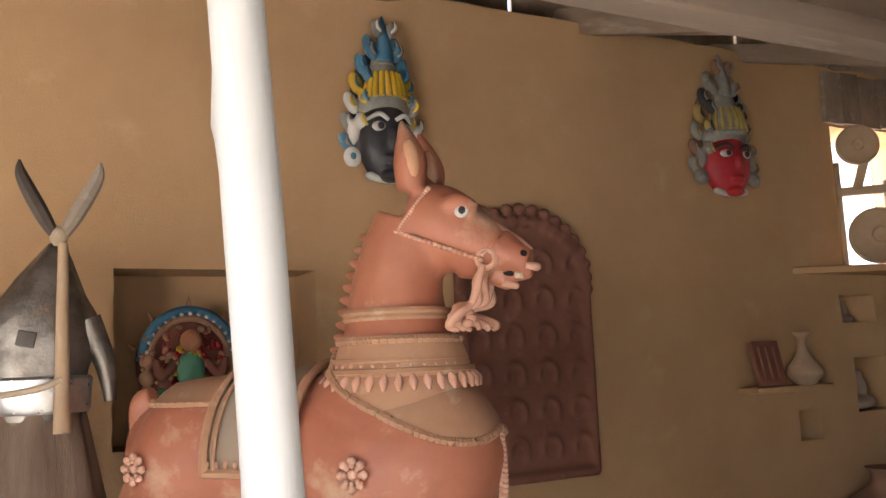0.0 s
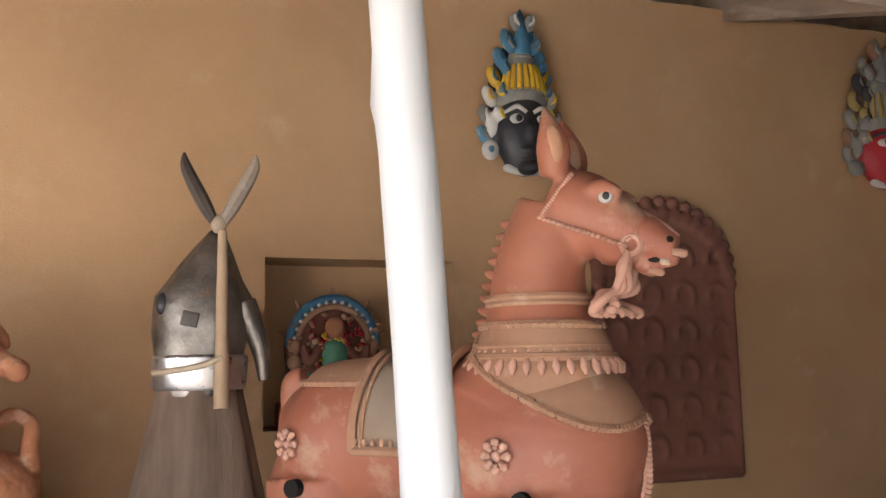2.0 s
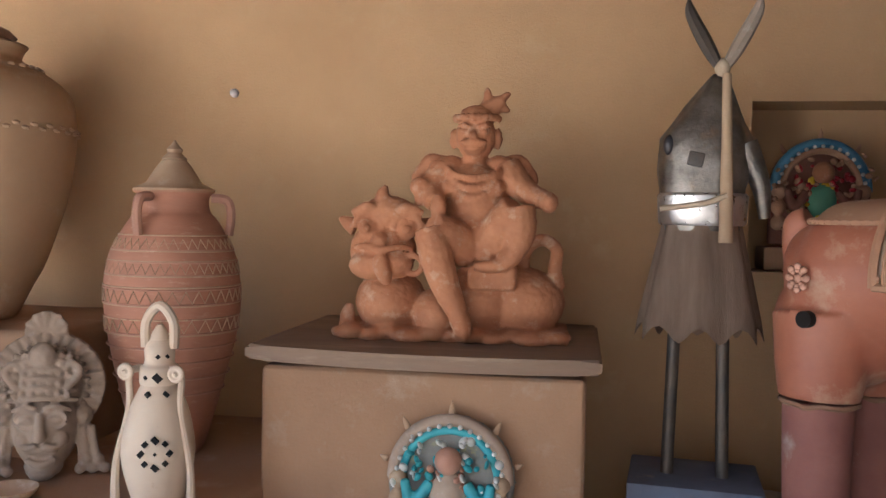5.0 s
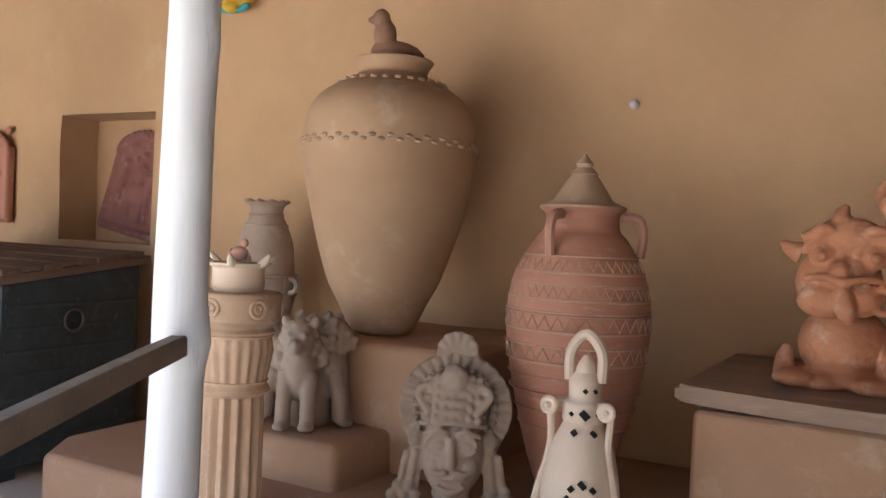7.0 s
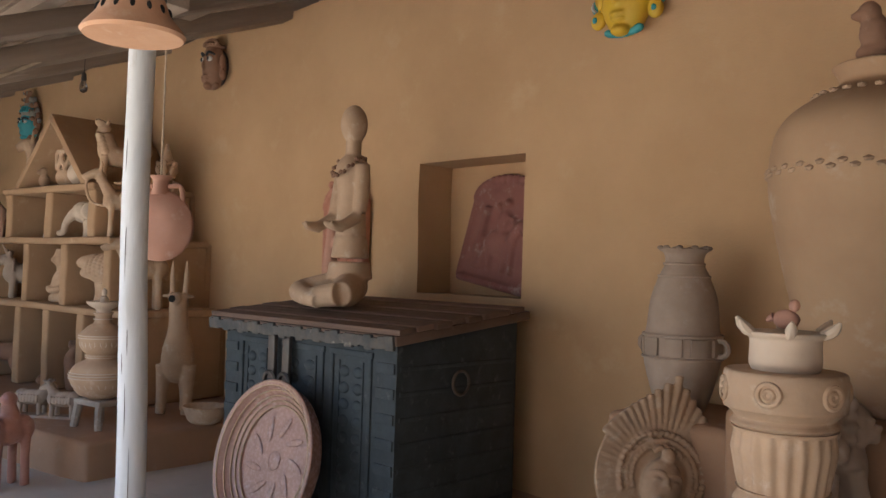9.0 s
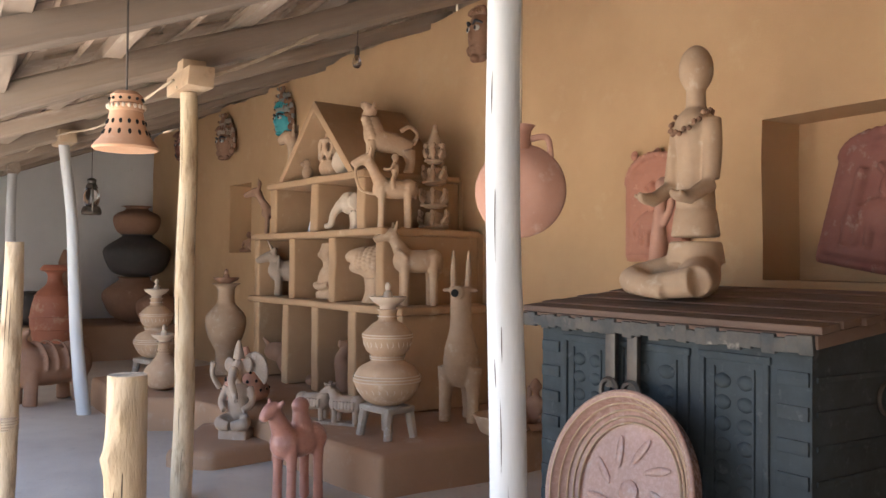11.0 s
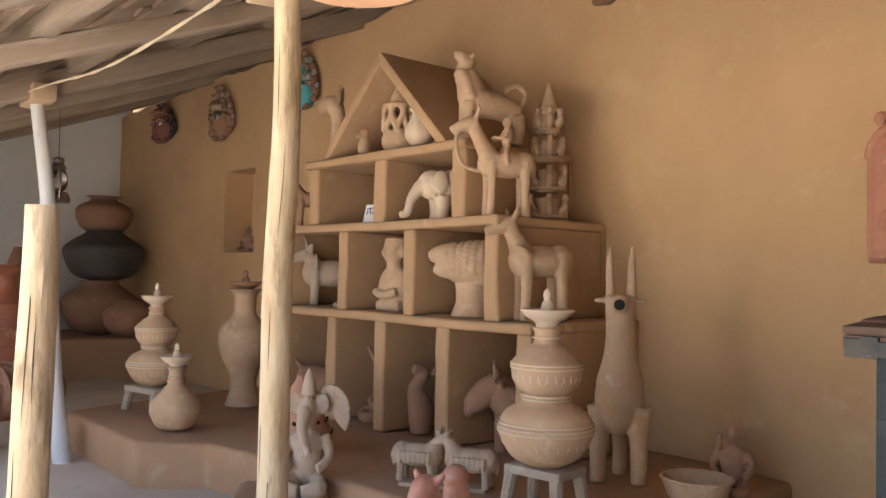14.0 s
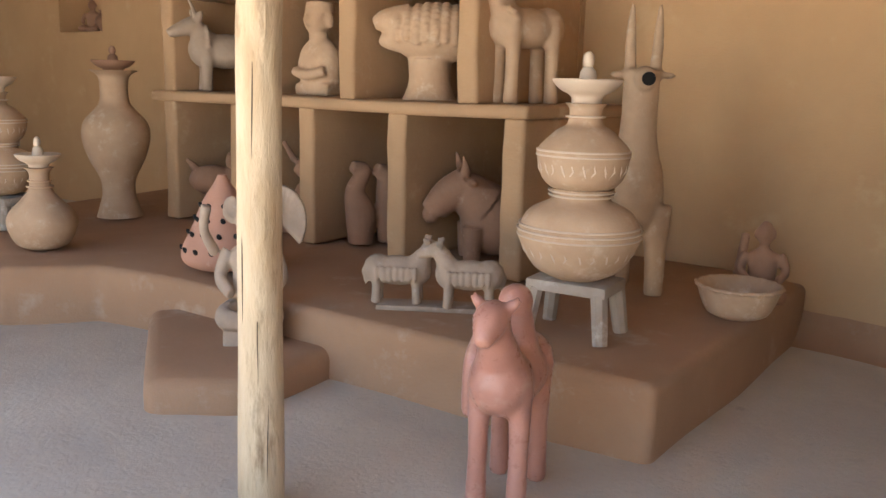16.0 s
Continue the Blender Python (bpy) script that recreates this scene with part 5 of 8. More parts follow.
urn = pot("red_urn", [(0.12, 0), (0.15, 0.05), (0.21, 0.25), (0.275, 0.52), (0.29, 0.70), (0.265, 0.86), (0.19, 1.0), (0.155, 1.04), (0.15, 1.10), (0.175, 1.125)], material("ribbed_red_clay", (0.47, 0.235, 0.15), (0.40, 0.19, 0.12), 0.75, 55, 4, 0.3, (0.58, 0.36, 0.25), 10, 0.60, stretch=(1, 1, 4), dist=0.006), pose(-2.035, 3.56, 0.43) @ Matrix.Diagonal((0.94, 0.94, 0.965, 1)), "tall red clay urn with combed rings and loop handles", "urn", seg=56)
for z, r in ((0.42, 0.262), (0.48, 0.272), (0.54, 0.282), (0.60, 0.287), (0.66, 0.291), (0.72, 0.290), (0.78, 0.283), (0.83, 0.273), (0.88, 0.256), (0.35, 0.244), (0.28, 0.222)):
    part("comb_ring", ring((0, 0, z), r, 0.0045), TERRA_PINK, urn)
for z0, z1, r0, r1, n in ((0.665, 0.715, 0.292, 0.2915, 34), (0.785, 0.825, 0.2835, 0.2755, 44), (0.885, 0.925, 0.256, 0.238, 40), (0.545, 0.595, 0.2835, 0.2875, 30)):
    bm = bmesh.new()
    tube(bm, [((r0 if i % 2 else r1) * math.cos(math.pi * i / n), (r0 if i % 2 else r1) * math.sin(math.pi * i / n), z0 if i % 2 else z1, 0.0032) for i in range(2 * n)], 5, True)
    part("incised_zigzag", bm, TERRA_PALE, urn, "pale incised zigzag band")
for z, r in ((0.655, 0.2905), (0.73, 0.2905), (0.775, 0.2845), (0.835, 0.2725), (0.875, 0.259), (0.94, 0.231), (0.535, 0.2815), (0.60, 0.288)):
    part("comb_ring", ring((0, 0, z), r, 0.0035, n=48), TERRA_PALE, urn)
part("lid", revolve([(0.17, 1.12), (0.175, 1.135), (0.12, 1.16), (0.075, 1.23), (0.05, 1.26), (0.055, 1.265), (0.03, 1.29), (0.035, 1.305), (0.012, 1.33), (0.004, 1.345)], 32), TERRA_PALE, urn, "conical pale clay lid with a knob")
for a in (-100, 20, 140):
    c, s = math.cos(radians(a)), math.sin(radians(a))
    bm = bmesh.new()
    tube(bm, curved([(0.16 * c, 0.16 * s, 1.10, 0.02), (0.225 * c, 0.225 * s, 1.09, 0.021), (0.245 * c, 0.245 * s, 1.03, 0.02), (0.235 * c, 0.235 * s, 0.94, 0.02)], 6), 8)
    part("handle", bm, TERRA_PINK, urn)

lan = pot("tower_lantern", [(0.085, 0), (0.095, 0.03), (0.118, 0.12), (0.122, 0.2), (0.098, 0.32), (0.062, 0.40), (0.066, 0.41), (0.066, 0.46), (0.05, 0.48), (0.05, 0.53), (0.03, 0.56)], CREAM, pose(-1.79, 2.99, 0.43), "cream clay lantern shaped like a tower with cut-outs", "lantern")
part("arch", tube(bmesh.new(), curved([(-0.052, 0, 0.53, 0.017), (-0.05, 0, 0.62, 0.017), (0, 0, 0.675, 0.017), (0.05, 0, 0.62, 0.017), (0.052, 0, 0.53, 0.017)], 6), 8), CREAM, lan)
for s in (-1, 1):
    part("side_arm", tube(bmesh.new(), curved([(s * 0.05, -0.02, 0.46, 0.014), (s * 0.095, -0.03, 0.44, 0.012), (s * 0.095, -0.03, 0.32, 0.012), (s * 0.135, -0.04, 0.14, 0.013), (s * 0.14, -0.04, 0.0, 0.016)], 6), 8), CREAM, lan)
# cut-outs: black diamonds set in the uncut wall, their inner shade painted
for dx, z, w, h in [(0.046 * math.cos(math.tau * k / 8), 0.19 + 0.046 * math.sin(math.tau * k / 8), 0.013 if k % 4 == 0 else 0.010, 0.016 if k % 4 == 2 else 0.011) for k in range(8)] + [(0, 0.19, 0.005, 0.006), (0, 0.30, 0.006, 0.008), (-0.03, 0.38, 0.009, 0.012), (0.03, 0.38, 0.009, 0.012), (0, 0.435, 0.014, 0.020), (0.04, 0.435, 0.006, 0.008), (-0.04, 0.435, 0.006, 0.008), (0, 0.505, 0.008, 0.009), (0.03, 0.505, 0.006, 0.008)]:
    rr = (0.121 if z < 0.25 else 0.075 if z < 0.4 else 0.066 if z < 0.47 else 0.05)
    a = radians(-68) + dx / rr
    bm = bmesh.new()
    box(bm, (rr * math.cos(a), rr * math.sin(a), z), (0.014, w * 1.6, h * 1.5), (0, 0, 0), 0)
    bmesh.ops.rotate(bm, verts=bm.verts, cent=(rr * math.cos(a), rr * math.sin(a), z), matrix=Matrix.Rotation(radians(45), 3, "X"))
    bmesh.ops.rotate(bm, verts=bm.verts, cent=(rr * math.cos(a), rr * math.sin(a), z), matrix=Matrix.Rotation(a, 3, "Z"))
    part("cut_out", bm, HOLE_SHADE, lan, "black block painted as a shaded diamond cut-out", smooth=False)

for s in (-1, 1):
    b = revolve(smooth_profile([(0.004, 0), (0.026, 0.002), (0.03, 0.012), (0.022, 0.018), (0.012, 0.014), (0.004, 0.02)]), 20)
    bmesh.ops.transform(b, matrix=pose(s * 0.092, -0.052, 0.452, 90, 0, 0), verts=b.verts)
    part("disc", b, CREAM, lan)
part("inner_knob", sculpt(("t", [(0, 0, 0.55, 0.034), (0, 0, 0.58, 0.026), (0, 0, 0.61, 0.010)])), CREAM, lan)

face = [("e", (0, 0, 0.19), (0.11, 0.115, 0.17)), ("e", (0.04, 0, 0.05), (0.07, 0.07, 0.05)), ("t", [(0.105, 0, 0.26, 0.012), (0.13, 0, 0.20, 0.020), (0.12, 0, 0.165, 0.026)]), ("t", [(0.09, -0.055, 0.115, 0.010), (0.112, 0, 0.125, 0.012), (0.09, 0.055, 0.115, 0.010)]), ("t", [(0.09, -0.05, 0.085, 0.010), (0.108, 0, 0.068, 0.013), (0.09, 0.05, 0.085, 0.010)]), ("e", (0.07, 0, 0.03), (0.05, 0.05, 0.03)), ("e", (-0.01, 0, 0.34), (0.09, 0.125, 0.13)), ("e", (0.06, 0, 0.46), (0.035, 0.05, 0.055))]
for k in range(5):
    face.append(("t", [(0.05, -0.12 + 0.006 * k, 0.295 + 0.034 * k, 0.010), (0.115 - 0.012 * k, 0, 0.315 + 0.034 * k, 0.011), (0.05, 0.12 - 0.006 * k, 0.295 + 0.034 * k, 0.010)]))
    face += [("e", (0.10 - 0.012 * k - 0.25 * y * y * 4, y, 0.33 + 0.034 * k - y * y), (0.013,) * 3) for y in np.arange(-0.09, 0.1, 0.03)]
for k in range(25):
    a = radians(-52 + k * 11.83)
    face += [("t", [(-0.03, 0.12 * math.cos(a), 0.34 + 0.13 * math.sin(a), 0.012), (-0.03, 0.205 * math.cos(a), 0.34 + 0.20 * math.sin(a), 0.023)]), ("e", (0.0, 0.145 * math.cos(a), 0.34 + 0.15 * math.sin(a)), (0.012,) * 3)]
for k in range(7):
    a = radians(k * 30)
    face.append(("t", [(-0.01, 0.02 * math.cos(a), 0.54, 0.012), (-0.01, 0.075 * math.cos(a), 0.545 + 0.075 * math.sin(a), 0.018)]))
for s in (-1, 1):
    face += [("e", (0.088, s * 0.048, 0.232), (0.026, 0.036, 0.024)), ("t", [(0.10, s * (0.048 + 0.042 * math.cos(a)), 0.232 + 0.032 * math.sin(a), 0.006) for a in np.arange(0, 6.3, 0.6)]), ("t", [(0.105, s * 0.012, 0.272, 0.010), (0.108, s * 0.05, 0.285, 0.011), (0.075, s * 0.10, 0.262, 0.009)]), ("e", (0.0, s * 0.135, 0.225), (0.035, 0.032, 0.038)), ("e", (0.03, s * 0.138, 0.225), (0.012, 0.018, 0.020)), ("e", (0.075, s * 0.062, 0.155), (0.032, 0.032, 0.035)),
             ("t", [(0.118, s * 0.01, 0.145, 0.010), (0.112, s * 0.05, 0.135, 0.011), (0.085, s * 0.085, 0.145, 0.007)]), ("t", [(0.05, s * 0.06, 0.30, 0.014), (0.075, s * 0.085, 0.345, 0.016), (0.06, s * 0.125, 0.40, 0.016), (0.055, s * 0.10, 0.43, 0.015), (0.06, s * 0.075, 0.41, 0.012)])]
    face += [("t", [(0.01 + 0.012 * (k % 2), s * (0.115 + 0.016 * k), 0.19, 0.014), (0.02 + 0.012 * (k % 2), s * (0.125 + 0.018 * k), 0.10, 0.013), (0.025, s * (0.13 + 0.020 * k), 0.02 + 0.012 * k, 0.013)]) for k in range(4)]
    face += [("e", (0.035, s * (0.125 + 0.022 * k), 0.03 + 0.035 * (k % 2)), (0.022,) * 3) for k in range(5)]
statue("crowned_face", face, 0.0055, GREY_CLAY, pose(-2.325, 3.14, 0.43, 0, 0, -66), "grey clay head of a crowned figure with fanned headdress", "sculpture", relief=0.003)

lions = [("t", [(0, 0, 0, 0.11), (0, 0, 0.1, 0.1), (0, 0, 0.34, 0.09)])]
for k in range(4):
    a = radians(45 + 90 * k)
    c, s = math.cos(a), math.sin(a)
    at = lambda u, v, z: (u * c - v * s, u * s + v * c, z)
    lions += [("e", at(0.10, 0, 0.22), (0.075, 0.075, 0.12)), ("e", at(0.12, 0, 0.35), (0.07, 0.07, 0.085)), ("e", at(0.175, 0, 0.335), (0.032, 0.032, 0.028)), ("e", at(0.185, 0, 0.31), (0.022, 0.022, 0.012)), ("e", at(0.20, 0, 0.35), (0.014, 0.014, 0.012)), ("t", [(*at(0.17, -0.03, 0.318), 0.008), (*at(0.20, 0, 0.325), 0.008), (*at(0.17, 0.03, 0.318), 0.008)])]
    lions += [("e", at(0.12 - 0.03 * (r % 2) - 0.012 * r, (0.072 + 0.012 * r) * math.cos(b), 0.345 - 0.03 * r + (0.075 - 0.008 * r) * math.sin(b)), (0.019, 0.019, 0.019)) for r in range(4) for b in np.arange(-1.0, 4.3, 0.5)]
    for q in (-1, 1):
        lions += [("e", at(0.178, q * 0.03, 0.375), (0.013, 0.013, 0.012)), ("e", at(0.12, q * 0.06, 0.425), (0.02, 0.02, 0.024)), ("t", [(*at(0.12, q * 0.045, 0.22), 0.042), (*at(0.15, q * 0.048, 0.12), 0.032), (*at(0.155, q * 0.05, 0.02), 0.032)]), ("e", at(0.18, q * 0.05, 0.016), (0.035, 0.035, 0.018))]
statue("lion_capital", lions, 0.007, GREY_CLAY, pose(-3.07, 3.22, 0.60, 0, 0, -20), "four grey clay lions standing back to back", "sculpture", relief=0.003)
thing("small_dish", revolve(smooth_profile([(0.05, 0), (0.08, 0.02), (0.095, 0.04), (0.09, 0.045), (0.06, 0.025), (0.01, 0.02)]), 30), TERRA_PALE, pose(-2.27, 2.86, 0.43), "small shallow pale clay dish", "dish")

col = base("fluted_column", pose(-2.86, 2.58, -0.05), "fluted pale clay column with a carved capital", "column")
part("shaft", revolve([(0.105, 0), (0.102, 0.8), (0.10, 0.9)], 120, 0, 14, 0.016), TERRA_PALE, col)
part("collar", revolve(smooth_profile([(0.10, 0.885), (0.118, 0.90), (0.105, 0.925), (0.112, 0.935)]), 40), TERRA_PALE, col)
part("bell", revolve([(0.105, 0.93), (0.112, 0.96), (0.125, 1.03), (0.118, 1.075), (0.125, 1.085)], 120, 0, 20, 0.010, 0.94, 1.07), TERRA_PALE, col)
part("abacus", revolve(smooth_profile([(0.11, 1.08), (0.128, 1.095), (0.118, 1.11), (0.138, 1.13), (0.145, 1.14), (0.145, 1.215), (0.13, 1.225)]), 44), TERRA_PALE, col)
for k in range(6):
    a = radians(-80 + 60 * k)
    b = ring((0, 0, 0), 0.026, 0.007, "x", 18)
    bmesh.ops.transform(b, matrix=Matrix.Rotation(a, 4, "Z") @ Matrix.Translation((0.145, 0, 1.177)), verts=b.verts)
    part("scroll", b, TERRA_PALE, col)
    b = ring((0, 0, 0), 0.011, 0.006, "x", 12)
    bmesh.ops.transform(b, matrix=Matrix.Rotation(a, 4, "Z") @ Matrix.Translation((0.145, 0, 1.177)), verts=b.verts)
    part("scroll", b, TERRA_PALE, col)
cup = pot("figured_cup", [(0.08, 0), (0.086, 0.02), (0.085, 0.075), (0.10, 0.085), (0.105, 0.095), (0.08, 0.095)], CREAM, pose(-2.86, 2.58, 1.175), "cream clay cup with a petalled rim and a bird on it", "cup")
for k in range(6):
    a = math.tau * k / 6
    part("petal", tube(bmesh.new(), curved([(0.09 * math.cos(a), 0.09 * math.sin(a), 0.09, 0.012), (0.115 * math.cos(a), 0.115 * math.sin(a), 0.105, 0.014), (0.13 * math.cos(a), 0.13 * math.sin(a), 0.125, 0.004)], 4), 8), CREAM, cup)
part("bird", sculpt(("e", (0, 0, 0.125), (0.035, 0.02, 0.025)), ("e", (0.02, 0, 0.16), (0.014, 0.013, 0.016)), ("t", [(-0.03, 0, 0.13, 0.012), (-0.05, 0, 0.12, 0.005)])), TERRA_PINK, cup)

vz = pot("carved_vase", [(0.10, 0), (0.13, 0.08), (0.165, 0.22), (0.17, 0.32), (0.16, 0.36), (0.145, 0.50), (0.11, 0.60), (0.085, 0.655), (0.09, 0.70), (0.115, 0.72), (0.10, 0.725)], GREY_CLAY, pose(-3.92, 3.90, 0.80), "grey clay vase with carved panels and a beaded rim", "vase", bands=[(0.172, 0.24, 0.007), (0.172, 0.34, 0.007), (0.112, 0.60, 0.006), (0.088, 0.655, 0.006)])
for k in range(10):
    a = math.tau * k / 10
    part("panel", boxes(((0.171 * math.cos(a), 0.171 * math.sin(a), 0.29), (0.012, 0.075, 0.075), (0, 0, math.degrees(a))), bevel=0.003), GREY_CLAY, vz)
    part("rim_bead", sculpt(("e", (0.105 * math.cos(a), 0.105 * math.sin(a), 0.727), (0.016, 0.016, 0.01))), GREY_CLAY, vz)
for s in (-1, 1):
    part("handle", ring((s * 0.185, 0, 0.29), 0.035, 0.012, "y", 18), GREY_CLAY, vz)

fan = [("e", (0.0, 0, 0.17), (0.035, 0.20, 0.17)), ("e", (0.045, 0, 0.14), (0.05, 0.085, 0.11)), ("t", [(0.09, 0, 0.17, 0.010), (0.105, 0, 0.13, 0.017)]), ("e", (0.09, 0, 0.085), (0.02, 0.035, 0.012)), ("b", (0.0, 0, 0.05), (0.06, 0.34, 0.10)), ("e", (0.06, 0, 0.255), (0.025, 0.03, 0.035))]
for k in range(41):
    a = radians(-38 + k * 6.4)
    c, sn = abs(math.cos(a)), math.sin(a)
    L = 0.27 if sn < 0.34 else 0.42 / (sn + 1.23 * c) + 0.03 * math.sin(2 * math.asin(sn))
    fan.append(("t", [(0.012, 0.15 * math.cos(a), 0.17 + 0.15 * sn, 0.010), (0.016, (0.15 + L) / 2 * math.cos(a), 0.17 + (0.15 + L) / 2 * sn, 0.015), (0.006, L * math.cos(a), 0.17 + L * sn, 0.018)]))
for r, n, size in ((0.175, 30, 0.011), (0.148, 40, 0.008), (0.125, 30, 0.009)):
    fan += [("e", (0.035, r * math.cos(a), 0.17 + r * math.sin(a)), (size,) * 3) for a in np.linspace(-0.5, math.pi + 0.5, n)]
for q in (-1, 1):
    fan += [("e", (0.085, q * 0.034, 0.155), (0.012, 0.020, 0.010)), ("t", [(0.095, q * 0.012, 0.178, 0.006), (0.092, q * 0.04, 0.186, 0.007), (0.07, q * 0.07, 0.174, 0.005)]), ("t", [(0.05, 0, 0.25, 0.012), (0.055, q * 0.035, 0.28, 0.011), (0.05, q * 0.06, 0.255, 0.009)])]
statue("rayed_mask", fan, 0.006, TERRA_PALE, pose(-3.78, 3.447, 0.43, -16, -12, -35), "brown clay sun-rayed mask leaning on the block", "mask", relief=0.003)

# ---- the chest and what is on and by it ----
EDGE_WOOD = material("worn_painted_wood", (0.13, 0.115, 0.095), (0.06, 0.065, 0.065), 0.8, 40, 9, 0.5, (0.36, 0.31, 0.25), 14, 0.60)
chest = base("dowry_chest", pose(-5.66, 3.05, 0, 0, 0, 3), "large dark teal wooden chest with iron fittings and a plank lid", "chest")
W, DP, HT = 1.46, 0.90, 1.03
part("body", boxes(((0, DP / 2, 0.08 + (HT - 0.08) / 2), (W, DP, HT - 0.08)), bevel=0.008), TEAL, chest)
for sx in (-1, 1):
    for y in (0.08, DP - 0.08):
        part("foot", boxes(((sx * (W / 2 - 0.1), y, 0.045), (0.14, 0.12, 0.09)), bevel=0.01), TEAL, chest)
lid = part("lid", boxes(((0, DP / 2 - 0.02, HT + 0.03), (W + 0.14, DP + 0.10, 0.05)), bevel=0.01), LID_WOOD, chest, "brown plank lid with worn edge")
for k in range(8):
    yy = -0.02 + k * 0.116
    bm = bmesh.new()
    box(bm, (0.004 * (k % 3), yy + 0.02, HT + 0.068 + 0.004 * (k % 2)), (W + 0.15 + 0.01 * (k % 3), 0.108, 0.028), (0, 0, 0.15 * (-1) ** k), bevel=0.006)
    part("plank", bm, LID_WOOD, lid)
bm = bmesh.new()
for k in range(32):
    x = -W / 2 - 0.03 + (W + 0.06) * k / 31
    box(bm, (x, -0.075, HT + 0.018 + 0.004 * math.sin(k * 1.7)), (0.058, 0.02, 0.06 + 0.012 * math.sin(k * 2.3)), (0, 3 * math.sin(k), 0), bevel=0.006)
part("carved_edge", bm, EDGE_WOOD, lid, "worn carved grey edge strip")
lid.rotation_euler = (radians(6), 0, 0)
lid.location = Vector((0, -0.06, HT)) - Matrix.Rotation(radians(6), 3, "X") @ Vector((0, -0.06, HT))
for v in chest.children[0].data.vertices:
    v.co.z += 0.095 * v.co.y / DP if v.co.z > 0.5 else 0
for x0, x1 in ((-0.57, -0.24), (-0.20, 0.20), (0.24, 0.57)):
    bm = bmesh.new()
    xm, w = (x0 + x1) / 2, x1 - x0
    for c, s in (((xm, -0.004, 0.97), (w, 0.016, 0.03)), ((xm, -0.004, 0.14), (w, 0.016, 0.05)), ((x0 + 0.02, -0.004, 0.55), (0.025, 0.016, 0.84)), ((x1 - 0.02, -0.004, 0.55), (0.025, 0.016, 0.84))):
        box(bm, c, s, bevel=0.006)
    pn = part("panel_frame", bm, TEAL, chest)
    for dx in (-1, 1):
        part("moulding", boxes(((xm + dx * (w / 2 - 0.075), -0.002, 0.55), (0.010, 0.012, 0.76)), bevel=0.004), TEAL, pn)
        for j in range(9):
            part("carved_boss", sculpt(("e", (xm + dx * (w / 4 - 0.03), 0.0, 0.22 + j * 0.082), (w * 0.12, 0.012, 0.030))), TEAL, pn)
for j in range(7):
    for sx in (-1, 1):
        part("corner_strap", boxes(((sx * (W / 2 - 0.072), -0.004, 0.2 + j * 0.12), (0.125, 0.012, 0.05)), bevel=0.003), TEAL, chest)
    part("side_strap", boxes(((W / 2 + 0.006, DP / 2, 0.2 + j * 0.12), (0.008, DP - 0.04, 0.02)), bevel=0.002), TEAL, chest)
for x in (-0.20, -0.07):
    hs = part("hasp", boxes(((x, -0.045, 0.90), (0.06, 0.025, 0.24)), bevel=0.006), IRON, chest, "iron hasp")
    part("hasp_ring", ring((x, -0.06, 0.77), 0.048, 0.013, "y", 18), IRON, hs)
part("padlock", boxes(((-0.07, -0.07, 0.69), (0.10, 0.045, 0.12)), bevel=0.012), IRON, chest, "iron padlock")
part("side_ring", ring((W / 2 + 0.03, 0.42, 0.83), 0.06, 0.008, "x", 20), IRON, chest, "iron carrying ring")

doll = [("e", (0, 0, 1.06), (0.08, 0.078, 0.115)), ("t", [(0, 0, 0.86, 0.048), (0, 0, 0.97, 0.045)]), ("t", [(0, 0, 0.16, 0.135), (0, 0, 0.26, 0.118)]), ("t", [(0, 0, 0.28, 0.112), (0, 0, 0.40, 0.095)]), ("t", [(0, 0, 0.42, 0.09), (0, 0, 0.62, 0.082), (0, 0, 0.80, 0.098), (0, 0, 0.87, 0.06)]),
        ("t", [(0.0, 0.02, 0.12, 0.10), (0.12, 0.15, 0.09, 0.085), (0.2, 0.2, 0.08, 0.07)]), ("t", [(0.0, -0.02, 0.12, 0.10), (0.12, -0.15, 0.09, 0.085), (0.2, -0.2, 0.08, 0.07)]), ("t", [(0.2, 0.2, 0.08, 0.07), (0.24, 0.05, 0.06, 0.06), (0.22, -0.1, 0.05, 0.05)]), ("t", [(0.2, -0.2, 0.08, 0.07), (0.26, -0.05, 0.06, 0.055), (0.27, 0.1, 0.04, 0.045)])]
for s in (-1, 1):
    doll += [("t", [(0.0, s * 0.095, 0.82, 0.045), (0.01, s * 0.115, 0.68, 0.043), (0.03, s * 0.122, 0.54, 0.04)]), ("t", [(0.03, s * 0.122, 0.52, 0.038), (0.14, s * 0.12, 0.46, 0.032)]), ("t", [(0.14, s * 0.12, 0.455, 0.035), (0.22, s * 0.11, 0.46, 0.025), (0.25, s * 0.10, 0.48, 0.012)]), ("t", [(0.2, s * 0.14, 0.46, 0.012), (0.24, s * 0.15, 0.475, 0.01)])]
neck = bmesh.new()
for k in range(26):
    a = math.tau * k / 26
    ball(neck, (0.02 + 0.095 * math.cos(a) + 0.01, 0.09 * math.sin(a), 0.86 - 0.10 * max(0, math.cos(a)) - 0.012 * (k % 2)), 0.014, sub=1)
layered("jointed_clay_figure", [(doll, 0.009, TERRA_PALE), (neck, 0, TERRA_BROWN)], pose(-5.84, 3.48, 1.165, 0, 0, -92), "plain jointed clay mannequin seated with a bead necklace", "mannequin")
